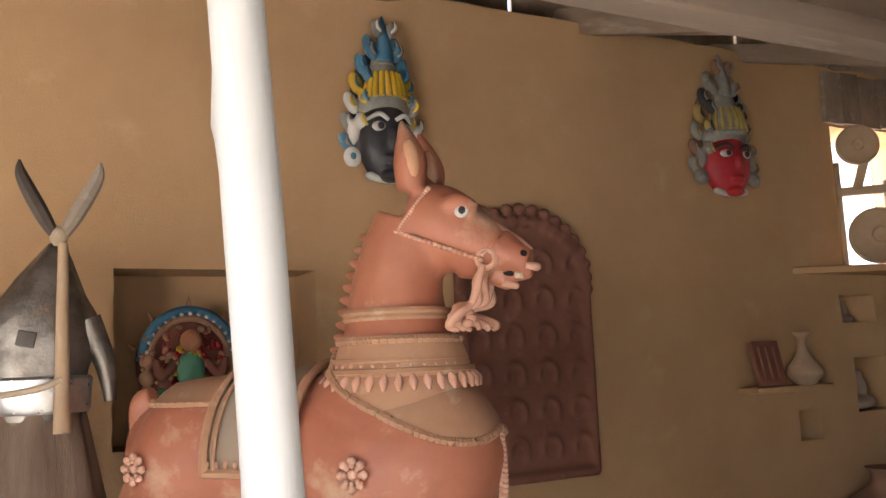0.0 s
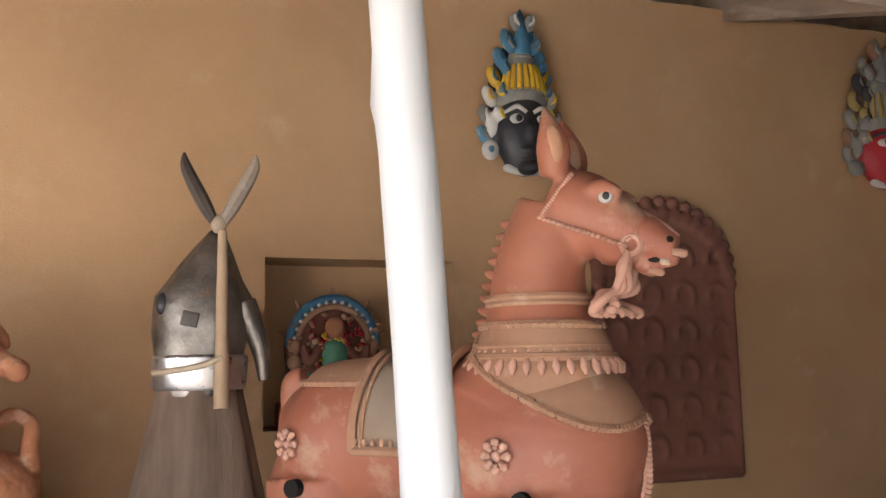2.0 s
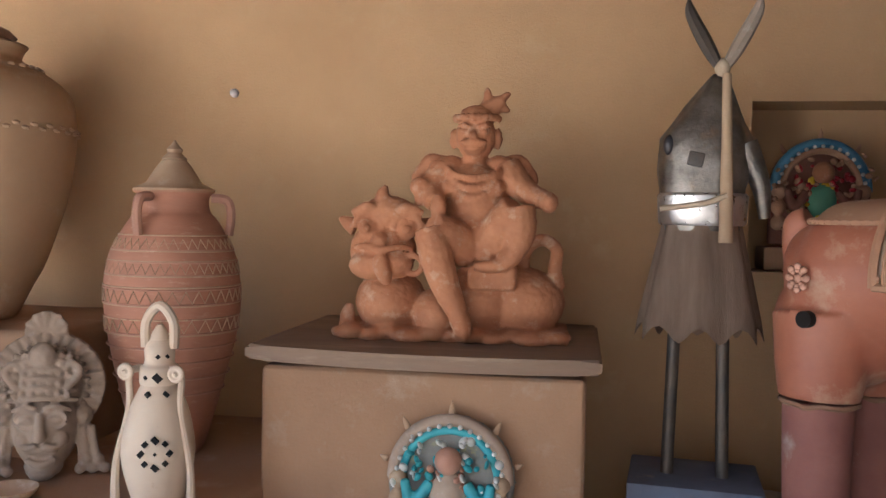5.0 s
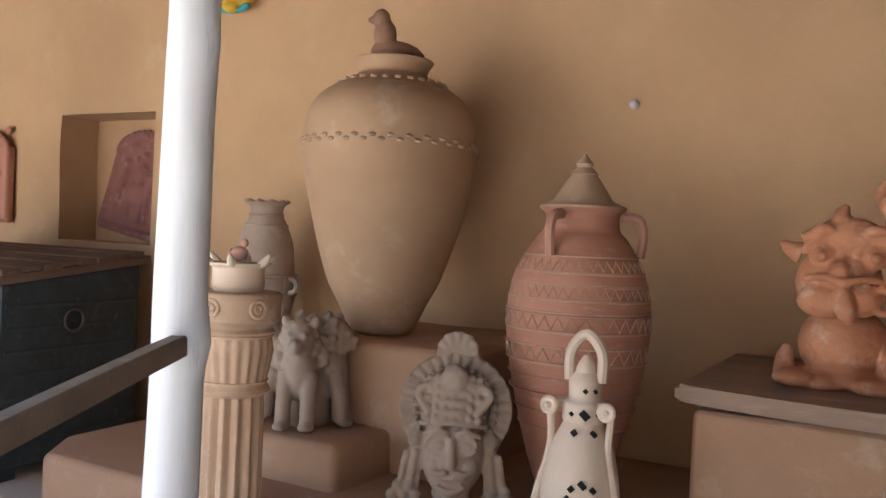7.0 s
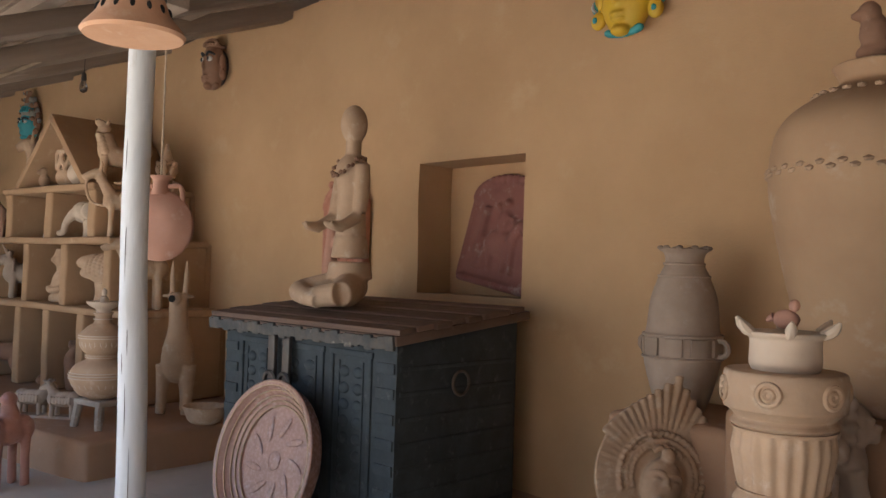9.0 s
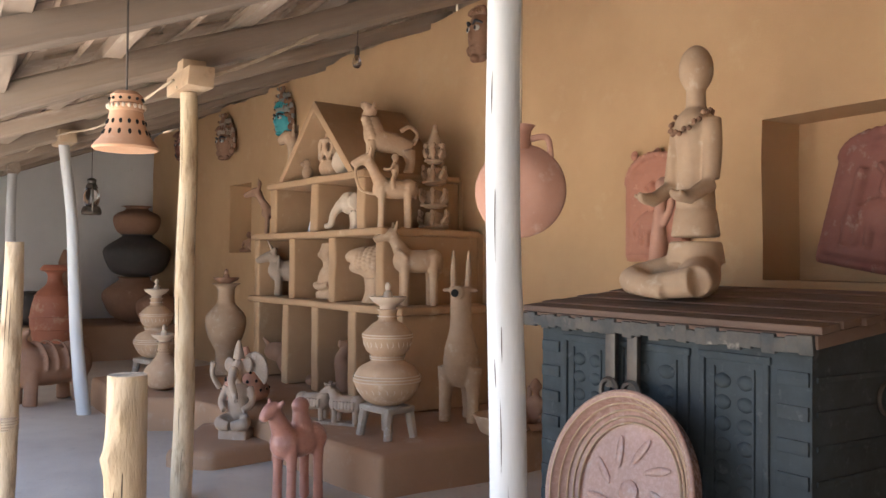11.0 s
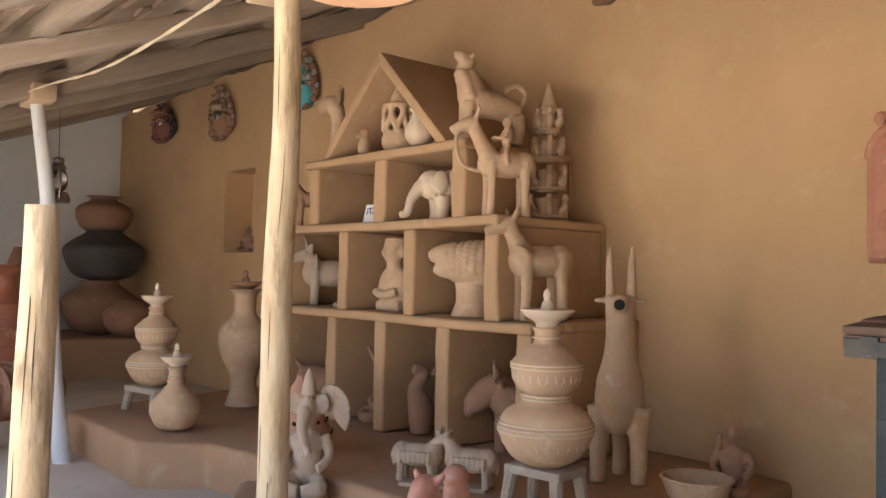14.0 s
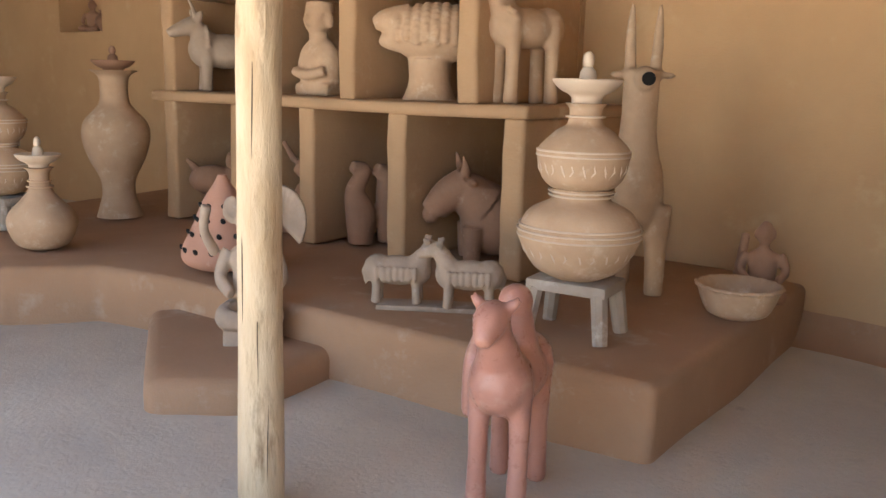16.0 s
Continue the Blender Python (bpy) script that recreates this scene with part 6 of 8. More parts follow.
statue("small_figure", [("t", [(0, 0, 0, 0.06), (0, 0, 0.2, 0.05), (0, 0, 0.35, 0.035), (0.02, 0.02, 0.5, 0.03)]), ("e", (0.02, 0.03, 0.54), (0.05, 0.045, 0.05)), ("t", [(0.02, 0.03, 0.35, 0.02), (0.06, 0.08, 0.45, 0.018), (0.03, 0.06, 0.55, 0.015)])], 0.009, TERRA_PINK, pose(-6.2, 3.6, 1.175, 0, 0, -60), "slim reddish clay figure on the chest lid")

dish = base("carved_platter", pose(-5.61, 2.80, 0.0, -14, 0, 3) @ pose(0, 0, 0.405), "large round pinkish clay platter carved with leaves, leaning on the chest", "platter")
b = revolve(smooth_profile([(0.02, 0.0), (0.28, 0.0), (0.36, 0.02), (0.39, 0.09), (0.40, 0.115), (0.375, 0.118), (0.335, 0.06), (0.28, 0.032), (0.25, 0.022), (0.02, 0.022)]), 64)
bmesh.ops.rotate(b, verts=b.verts, matrix=Matrix.Rotation(radians(90), 3, "X"))
PLATE = material("burnished_pink_clay", (0.47, 0.30, 0.24), (0.40, 0.245, 0.195), 0.27, 50, 6, 0.3, (0.55, 0.42, 0.35), 10, 0.6)
part("plate", b, PLATE, dish)
for r, y in ((0.275, -0.036), (0.30, -0.046), (0.325, -0.058), (0.35, -0.082), (0.387, -0.118), (0.372, -0.114)):
    part("groove_ring", ring((0, y, 0), r, 0.005, "y", 56), TERRA_PALE, dish)
for k in range(9):
    a = math.tau * k / 9
    part("leaf", sculpt(("e", (0.17 * math.cos(a), -0.028, 0.17 * math.sin(a)), (0.07, 0.0035, 0.018), (0, -math.degrees(a) + 25, 0))), PLATE, dish)
part("rosette", sculpt(("e", (0, -0.028, 0), (0.05, 0.006, 0.05))), PLATE, dish)


def relief_slab(name, w, h, arch, mat, m, label, figure, voxel=0.009):
    """An arched clay panel, standing on its base at the origin, face towards -y."""
    p = [("b", (0, 0, h * 0.4), (w, 0.05, h * 0.8))] + [("e", (0, 0, h * 0.72), (w * 0.5, 0.026, h * 0.28 * arch))]
    n = 18
    p += [("e", (w * 0.47 * math.cos(math.pi * k / n), -0.025, h * 0.72 + h * 0.26 * arch * math.sin(math.pi * k / n)), (w * 0.05, 0.02, w * 0.05)) for k in range(n + 1)]
    p += [("t", [(s * w * 0.46, -0.025, 0.03, w * 0.03), (s * w * 0.46, -0.025, h * 0.7, w * 0.03)]) for s in (-1, 1)] + [("t", [(-w * 0.46, -0.025, 0.03, w * 0.035), (w * 0.46, -0.025, 0.03, w * 0.035)])]
    return statue(name, p + figure, voxel, mat, m, label, "relief")


def relief_rider(w, h):
    return [("e", (0, -0.03, h * 0.36), (w * 0.24, 0.035, h * 0.10)), ("t", [(w * 0.16, -0.03, h * 0.38, w * 0.07), (w * 0.24, -0.035, h * 0.52, w * 0.06), (w * 0.33, -0.035, h * 0.47, w * 0.04)]), ("e", (-w * 0.02, -0.035, h * 0.54), (w * 0.08, 0.03, h * 0.10)), ("e", (-w * 0.02, -0.035, h * 0.67), (w * 0.06, 0.03, h * 0.05)),
            ("t", [(0, -0.035, h * 0.58, w * 0.03), (w * 0.14, -0.035, h * 0.55, w * 0.025)]), ("t", [(-w * 0.02, -0.035, h * 0.58, w * 0.03), (-w * 0.16, -0.035, h * 0.66, w * 0.025)])] + [("t", [(x, -0.03, h * 0.34, w * 0.04), (x + dx, -0.03, h * 0.14, w * 0.03)]) for x, dx in ((-w * 0.18, -w * 0.04), (-w * 0.12, w * 0.03), (w * 0.12, 0.0), (w * 0.18, w * 0.06))] + [("t", [(-w * 0.22, -0.03, h * 0.38, w * 0.03), (-w * 0.34, -0.03, h * 0.30, w * 0.025), (-w * 0.32, -0.03, h * 0.2, w * 0.02)])]


relief_slab("relief_panel", 0.68, 0.77, 0.75, LEG_RED, pose(-5.53, 4.36, 1.285, -9, 9, -4), "arched maroon clay relief panel leaning in a wall niche", relief_rider(0.62, 0.8) + [("t", [(-0.18, -0.03, 0.1, 0.03), (-0.18, -0.03, 0.5, 0.03)])])
relief_slab("relief_panel", 0.50, 0.68, 0.9, BRICK_PINK, pose(-6.80, 4.165, 1.335), "salmon clay relief panel of a rider, fixed to the wall", relief_rider(0.5, 0.68) + [("e", (x, 0, 0.66), (0.03, 0.02, 0.035)) for x in (-0.2, 0, 0.2)], 0.008)


# ---- hanging pieces ----
fl = base("hanging_flask", pose(-5.12, 1.99, 1.535, 0, 0, -50) @ Matrix.Scale(0.82, 4), "flat round pinkish clay flask hung beside a post", "flask")
b = revolve(smooth_profile([(0.01, -0.06), (0.10, -0.055), (0.16, -0.02), (0.172, 0.0), (0.16, 0.02), (0.10, 0.055), (0.01, 0.06)]), 48)
bmesh.ops.rotate(b, verts=b.verts, matrix=Matrix.Rotation(radians(90), 3, "Y"))
part("body", b, TERRA_PINK, fl)
b = revolve(smooth_profile([(0.045, 0.15), (0.038, 0.19), (0.04, 0.22), (0.055, 0.24)]), 24)
part("neck", b, TERRA_PINK, fl)
for s in (-1, 1):
    part("handle", tube(bmesh.new(), curved([(0, s * 0.04, 0.19, 0.012), (0, s * 0.10, 0.19, 0.012), (0, s * 0.115, 0.12, 0.012)], 6), 8), TERRA_PINK, fl)
for r in (0.06, 0.10, 0.14):
    part("ridge", ring((0.058 - r * r * 1.5, 0, 0), r, 0.004, "x", 36), TERRA_PALE, fl)
part("cord", tube(bmesh.new(), [(0, 0, 0.22, 0.005), (0, 0, (roof_z(-5.12, 1.99) + 0.05 - 1.535) / 0.82, 0.005)], 6), ROPE, fl, "thin pale cord")


def bell_lamp(x, y, z, s, label):
    """A pierced clay bell shade on a cord."""
    ob = base("bell_lamp", pose(x, y, z), label, "lamp")
    prof = [(0.112, 0), (0.118, 0.008), (0.112, 0.018), (0.085, 0.05), (0.068, 0.09), (0.058, 0.14), (0.064, 0.15), (0.064, 0.165), (0.056, 0.172), (0.056, 0.20), (0.04, 0.215), (0.034, 0.205), (0.048, 0.19), (0.05, 0.14), (0.06, 0.09), (0.076, 0.05), (0.10, 0.014)]
    shade = part("shade", revolve([(r * s, q * s) for r, q in prof], 40), PEACH_CLAY, ob, "pierced peach clay bell shade")
    # piercings are black pellets on the solid clay, their darkness painted
    for n, r, q, h in ((14, 0.080, 0.06, 0.012), (14, 0.066, 0.10, 0.010), (12, 0.0585, 0.185, 0.006)):
        for k in range(n):
            a = math.tau * k / n
            part("slot", sculpt(("e", (r * s * math.cos(a), r * s * math.sin(a), q * s), (0.006 * s, 0.006 * s, h * s), (0, -18, math.degrees(a)))), HOLE_SHADE, shade, "black pellet painted as a shaded pierced slot")
    for k in range(20):
        a = math.tau * k / 20
        part("bead", sculpt(("e", (0.065 * s * math.cos(a), 0.065 * s * math.sin(a), 0.158 * s), (0.007 * s, 0.007 * s, 0.009 * s))), CREAM, shade)
    part("cord", tube(bmesh.new(), [(0, 0, 0.2 * s, 0.004), (0, 0, roof_z(x, y) - z + 0.25, 0.004)], 6), IRON, ob, "thin dark cord")
    return ob


bell_lamp(-6.13, 1.02, 1.70, 0.95, "orange clay bell lamp hung from the rafters")
bell_lamp(-3.47, 1.17, 1.81, 0.80, "small orange clay bell lamp hung from the rafters")


def bulb(x, y, z):
    ob = base("light_bulb", pose(x, y, z), "clear unlit glass bulb on a wire", "bulb")
    g = part("glass", revolve(smooth_profile([(0.004, -0.065), (0.022, -0.055), (0.03, -0.03), (0.022, 0.0), (0.013, 0.02)]), 20), GLASS, ob)
    part("socket", revolve([(0.016, 0.018), (0.018, 0.03), (0.016, 0.07), (0.008, 0.08)], 16), IRON, ob)
    part("wire", tube(bmesh.new(), [(0, 0, 0.07, 0.003), (0.02, 0, 0.25, 0.003), (0.0, 0.05, roof_z(x, y) - z + 0.25, 0.003)], 5), IRON, ob)


bulb(-8.03, 2.72, 2.64)
ob = base("oil_lantern", pose(-13.3, 1.75, 1.83), "old glass and metal lantern hung from the roof", "lantern")
part("tank", revolve(smooth_profile([(0.1, 0), (0.11, 0.03), (0.09, 0.09), (0.06, 0.1)]), 24), METAL, ob)
part("globe", revolve(smooth_profile([(0.06, 0.1), (0.085, 0.16), (0.085, 0.24), (0.055, 0.3)]), 24), GLASS, ob)
part("cap", revolve(smooth_profile([(0.07, 0.3), (0.06, 0.34), (0.045, 0.36), (0.05, 0.40), (0.02, 0.42)]), 24), METAL, ob)
for s in (-1, 1):
    part("side_tube", tube(bmesh.new(), curved([(s * 0.1, 0, 0.04, 0.011), (s * 0.12, 0, 0.2, 0.011), (s * 0.06, 0, 0.34, 0.011)], 6), 8), METAL, ob)
part("hanging_wire", tube(bmesh.new(), [(0, 0, 0.41, 0.004), (0, 0, roof_z(-13.3, 1.75) - 1.83 + 0.25, 0.004)], 5), IRON, ob)


# ---- painted masks on the wall ----
OCHRE = material("dull_ochre_paint", (0.46, 0.36, 0.12), (0.36, 0.27, 0.08), 0.6, 40, 12, 0.3, (0.30, 0.29, 0.26), 16, 0.58)
def mask(name, w, h, faceh, skin, m, label, crown, eyes=True, spikes=9, trims=(), seed=0):
    """A tall painted clay mask facing -y: face below, layered headdress above; origin at its lower edge."""
    rg = random.Random(seed)
    fz = faceh * 0.5
    back = [("e", (0, 0, h * 0.42), (w * 0.36, 0.05, h * 0.37))]
    head = [("e", (0.0, -0.05, fz), (w * 0.30, 0.10, faceh * 0.52)), ("e", (0, -0.15, fz * 0.95), (w * 0.045, 0.03, faceh * 0.12)), ("e", (0, -0.135, fz * 0.5), (w * 0.1, 0.02, faceh * 0.035)), ("e", (0, -0.13, fz * 0.36), (w * 0.09, 0.02, faceh * 0.035)), ("e", (0, -0.10, fz * 0.1), (w * 0.12, 0.05, faceh * 0.08))]
    white, pupil, brow = [], [], []
    for s in (-1, 1):
        white.append(("e", (s * w * 0.13, -0.128, fz * 1.22), (w * 0.085, 0.022, faceh * 0.065)))
        pupil.append(("e", (s * w * 0.13, -0.147, fz * 1.22), (w * 0.035, 0.01, faceh * 0.045)))
        brow.append(("t", [(s * w * 0.04, -0.14, fz * 1.38, 0.010), (s * w * 0.14, -0.142, fz * 1.50, 0.012), (s * w * 0.24, -0.10, fz * 1.40, 0.008)]))
        head.append(("e", (s * w * 0.31, -0.03, fz * 0.9), (w * 0.06, 0.03, faceh * 0.16)))
    cz = faceh * 0.92
    tiers = [("e", (0, -0.04, cz), (w * 0.30, 0.085, (h - cz) * 0.22)), ("t", [(0, -0.05, cz + 0.02, w * 0.22), (0, -0.045, cz + (h - cz) * 0.3, w * 0.17), (0, -0.03, cz + (h - cz) * 0.55, w * 0.09)])]
    tiers += [("e", (w * 0.27 * math.cos(a), -0.09 + 0.0 * a, cz + 0.02 + 0.03 * math.sin(a)), (0.018,) * 3) for a in np.arange(0, 3.2, 0.35)]
    cols = [[] for _ in crown]
    if spikes > 3:
        for row, (rx, n, big) in enumerate(((0.41, 6, 1.0), (0.27, 5, 0.8))):
            for q in (-1, 1):
                for k in range(n):
                    f = (k + 0.35 * row) / (n + 0.35)
                    x, z = q * w * rx * (1 - f ** 1.7), faceh * 0.45 + 0.06 * row + (h * 0.94 - faceh * 0.45) * f
                    cols[(k + 2 * row) % len(crown)].append(("e", (x, -0.03 - 0.045 * row, z), (w * 0.075 * big, 0.028, h * 0.072 * big), (0, q * (34 - 26 * f), 0)))
                    cols[(k + 2 * row + 1) % len(crown)].append(("t", [(x - q * w * 0.03, -0.06 - 0.045 * row, z - h * 0.03, 0.009), (x + q * w * 0.025, -0.065 - 0.045 * row, z, 0.010), (x + q * w * 0.01, -0.06 - 0.045 * row, z + h * 0.045, 0.006)]))
        cols[0] += [("t", [(0, -0.075, cz + (h - cz) * 0.42, w * 0.085), (0, -0.07, cz + (h - cz) * 0.62, w * 0.075), (0, -0.05, h * 0.97, w * 0.015)])]
        cols[1] += [("e", (0, -0.085, cz + (h - cz) * 0.40), (w * 0.11, 0.03, h * 0.022))]
    for q in (-1, 1):
        cols[2 % len(crown)] += [("e", (q * w * 0.37, -0.05, fz * 0.55), (w * 0.10, 0.03, faceh * 0.13)), ("e", (q * w * 0.35, -0.05, fz * 1.15), (w * 0.07, 0.03, faceh * 0.16))]
        cols[0] += [("e", (q * w * 0.38, -0.075, fz * 0.55), (w * 0.04, 0.015, faceh * 0.05))]
    stripes = [("t", [(w * 0.228 * math.cos(a), -0.052 - w * 0.228 * math.sin(a), cz + 0.02, 0.012), (w * 0.212 * math.cos(a), -0.052 - w * 0.212 * math.sin(a), cz + (h - cz) * 0.14, 0.013), (w * 0.175 * math.cos(a), -0.048 - w * 0.175 * math.sin(a), cz + (h - cz) * 0.30, 0.009)]) for a in np.arange(0.15, 3.1, 0.32)]
    collar = [("e", (w * 0.2 * math.cos(a), -0.07, 0.03 + 0.02 * math.sin(a)), (0.028, 0.025, 0.02)) for a in np.arange(3.3, 6.2, 0.32)]
    lay = [(back, 0.012, trims[0]), (head, 0.009, skin), (tiers, 0.009, trims[1])] + [(c, 0.009, crown[i]) for i, c in enumerate(cols)] + [(stripes, 0, trims[2]), (collar, 0.008, trims[3])]
    if eyes:
        lay += [(white, 0, WHITE_PAINT), (pupil, 0, BLACK), (brow, 0, trims[4])]
    names = ["back_plate", "face", "helmet"] + ["headdress_leaves"] * len(crown) + ["helmet_stripes", "collar"] + (["eyes", "pupils", "brows"] if eyes else [])
    return layered(name, [q for q in lay if q[0]], m, label, "mask", "painted wall masks", [n for n, q in zip(names, lay) if q[0]])


mask("wall_mask", 0.47, 0.88, 0.42, BLACK, pose(1.60, 4.19, 2.40), "black-faced painted clay mask with a blue flame headdress", (BLUE_PAINT, GREY_SILVER, WHITE_PAINT, YELLOW, BLUE_PAINT), trims=(BLACK, GREY_SILVER, YELLOW, WHITE_PAINT, WHITE_PAINT), spikes=15)
mask("wall_mask", 0.58, 0.93, 0.40, RED_PAINT, pose(3.87, 4.19, 2.45), "red-faced painted clay mask with a silver-grey headdress", (GREY_SILVER, TERRA_BROWN, GREY_SILVER, OCHRE, BLACK), trims=(TERRA_BROWN, GREY_SILVER, OCHRE, WHITE_PAINT, BLACK), spikes=15, seed=1)
mask("wall_mask", 0.47, 0.80, 0.40, YELLOW, pose(-4.43, 4.19, 2.63), "yellow-faced painted clay mask with a blue collar", (TURQ, WHITE_PAINT, YELLOW, BLUE_PAINT), trims=(GREY_SILVER, GREEN_PAINT, RED_PAINT, TURQ, BLACK), seed=2)
mask("wall_mask", 0.42, 0.56, 0.30, TURQ, pose(-11.9, wall_y(-11.9) - 0.02, 2.70, 0, 0, 9), "turquoise painted clay mask with a banded cap", (TERRA_BROWN, GREY_SILVER), trims=(TERRA_BROWN, GREY_SILVER, TURQ, TERRA_BROWN, BLACK), spikes=5, seed=3)
mask("wall_mask", 0.52, 0.60, 0.36, TERRA_BROWN, pose(-13.45, wall_y(-13.45) - 0.02, 2.58, 0, 0, 9), "brown clay mask with a tall cap", (TERRA_BROWN, GREY_CLAY), trims=(TERRA_BROWN, GREY_CLAY, TERRA_BROWN, TERRA_BROWN, BLACK), spikes=5, seed=4)
mask("wall_mask", 0.62, 0.46, 0.34, MAROON, pose(-14.85, wall_y(-14.85) - 0.02, 2.70, 0, 0, 9), "dark maroon clay mask with bulging brows", (BLACK, MAROON), trims=(BLACK, MAROON, TERRA_PINK, MAROON, TERRA_PINK), spikes=5, seed=5)
mask("wall_mask", 0.36, 0.46, 0.40, TERRA_BROWN, pose(-8.60, wall_y(-8.60) - 0.02, 2.90, 0, 0, 6), "plain dark brown clay mask", (TERRA_BROWN, TERRA_BROWN), trims=(BLACK, TERRA_BROWN, TERRA_BROWN, TERRA_BROWN, BLACK), spikes=3, seed=6)


def shrine_plaque(name, w, h, m, label, halo):
    """An arched, brightly painted clay shrine with a seated figure."""
    n = 16
    arc = [(w * 0.40 * math.cos(math.pi * k / n), h * 0.48 + h * 0.42 * math.sin(math.pi * k / n)) for k in range(n + 1)]
    back = [("e", (0, 0, h * 0.48), (w * 0.46, 0.03, h * 0.46)), ("b", (0, 0, h * 0.24), (w * 0.86, 0.05, h * 0.46))]
    arch = [("t", [(x, -0.03, z, w * 0.045) for x, z in arc])]
    arch2 = [("t", [(x * 0.84, -0.035, h * 0.48 + (z - h * 0.48) * 0.84, w * 0.03) for x, z in arc])]
    tips = [("t", [(w * 0.46 * math.cos(a), -0.01, h * 0.48 + h * 0.44 * math.sin(a), w * 0.032), (w * 0.53 * math.cos(a), -0.01, h * 0.48 + h * 0.56 * math.sin(a), w * 0.012)]) for a in (0.25, 0.85, 1.57, 2.29, 2.89)]
    fig = [("e", (0, -0.06, h * 0.40), (w * 0.13, 0.05, h * 0.17)), ("t", [(0, -0.06, h * 0.56, w * 0.05), (0, -0.06, h * 0.6, w * 0.05)])]
    head = [("e", (0, -0.075, h * 0.64), (w * 0.10, 0.05, h * 0.10))]
    arms = [("t", [(s * w * 0.12, -0.06, h * 0.48, w * 0.045), (s * w * 0.25, -0.08, h * 0.34, w * 0.04), (s * w * 0.3, -0.08, h * 0.5, w * 0.035)]) for s in (-1, 1)]
    lap = [("t", [(-w * 0.3, -0.08, h * 0.18, w * 0.09), (0, -0.11, h * 0.12, w * 0.09), (w * 0.3, -0.08, h * 0.18, w * 0.09)])]
    side = [("e", (s * w * 0.36, -0.04, h * (0.2 + 0.14 * j)), (w * 0.07, 0.04, h * 0.07)) for s in (-1, 1) for j in range(3)]
    dots = [("e", (x * 0.93, -0.055, h * 0.48 + (z - h * 0.48) * 0.93), (w * 0.018, 0.012, w * 0.018)) for x, z in arc]
    rg = random.Random(len(label))
    bits = [[("e", (w * 0.42 * (1 - q * 0.35) * rg.uniform(-1, 1), -0.045 - 0.03 * rg.random(), h * rg.uniform(0.05, 0.80 - 0.1 * q)), (w * rg.uniform(0.012, 0.035), 0.02, h * rg.uniform(0.012, 0.04)), (0, rg.uniform(-60, 60), 0)) for _ in range(64)] for q in range(4)]
    return layered(name, [(b, 0, halo[7 + q]) for q, b in enumerate(bits)] + [(back, 0.01, halo[0]), (arch, 0, halo[1]), (arch2, 0, halo[2]), (tips, 0.009, halo[3]), (fig + lap, 0.008, halo[4]), (head, 0.008, halo[5]), (arms, 0.008, halo[6]), (side, 0.008, halo[3]), (dots, 0, WHITE_PAINT)], m, label, "plaque", "", ["painted_detail"] * 4 + ["back_plate", "arch", "inner_arch", "finials", "figure", "head", "arms", "side_figures", "beading"])


shrine_plaque("shrine_plaque", 0.50, 0.50, pose(-0.79, 3.175, 0.28), "arched white and turquoise clay shrine plaque on the pedestal", (GREY_SILVER, GREY_CLAY, TURQ, TERRA_PALE, GREY_CLAY, TERRA_PINK, TURQ, WHITE_PAINT, TURQ, TERRA_PINK, BLUE_PAINT))
shrine_plaque("shrine_plaque", 0.50, 0.52, pose(0.70, 4.36, 1.335), "arched red and green clay shrine plaque in a niche", (MAROON, BLUE_PAINT, SADDLE, SADDLE, GREEN_PAINT, TERRA, MAROON, SADDLE, RED_PAINT, YELLOW, GREEN_PAINT))
rel = []
for i in range(4):
    for j in range(6):
        x, z = -0.30 + i * 0.2, 0.16 + j * 0.19
        rel += [("t", [(x + 0.055 * math.cos(a), -0.03, z + 0.06 * math.sin(a), 0.012) for a in np.arange(-0.6, 3.9, 0.5)])]
rel += [("e", (0.40 * math.cos(a), -0.01, 1.05 + 0.36 * math.sin(a)), (0.035, 0.03, 0.035)) for a in np.arange(0, 3.2, 0.2)]
relief_slab("relief_panel", 0.82, 1.37, 1.0, MAROON, pose(2.375, 4.17, 0.90), "tall arched maroon clay panel with raised loops on the wall", rel, 0.012)


# ---- the great horse ----
HM = pose(0.838, 3.0, 0, 0, 0, -45)
trunk = [(-0.63, 0, 1.24, 0.03), (-0.60, 0, 1.24, 0.12), (-0.54, 0, 1.25, 0.19), (-0.44, 0, 1.25, 0.25), (-0.22, 0, 1.275, 0.243), (0.04, 0, 1.265, 0.25), (0.26, 0, 1.24, 0.295), (0.42, 0, 1.235, 0.258), (0.52, 0, 1.222, 0.185), (0.565, 0, 1.215, 0.11), (0.585, 0, 1.21, 0.03)]
neck = [(0.25, 0, 1.38, 0.262), (0.285, 0, 1.50, 0.212), (0.282, 0, 1.61, 0.168), (0.283, 0, 1.74, 0.142), (0.308, 0, 1.86, 0.128), (0.345, 0, 1.96, 0.115)]
body = [("t", trunk), ("t", neck), ("e", (0.30, 0, 1.12), (0.27, 0.27, 0.24)), ("e", (-0.44, 0, 1.10), (0.225, 0.245, 0.22)),
        ("t", [(0.35, 0, 1.975, 0.105), (0.43, 0, 1.945, 0.118), (0.515, 0, 1.895, 0.098), (0.60, 0, 1.848, 0.067), (0.665, 0, 1.82, 0.05)]), ("e", (0.44, 0, 1.875), (0.10, 0.085, 0.08)), ("t", [(0.50, 0, 1.83, 0.058), (0.57, 0, 1.80, 0.036), (0.60, 0, 1.785, 0.030)])]
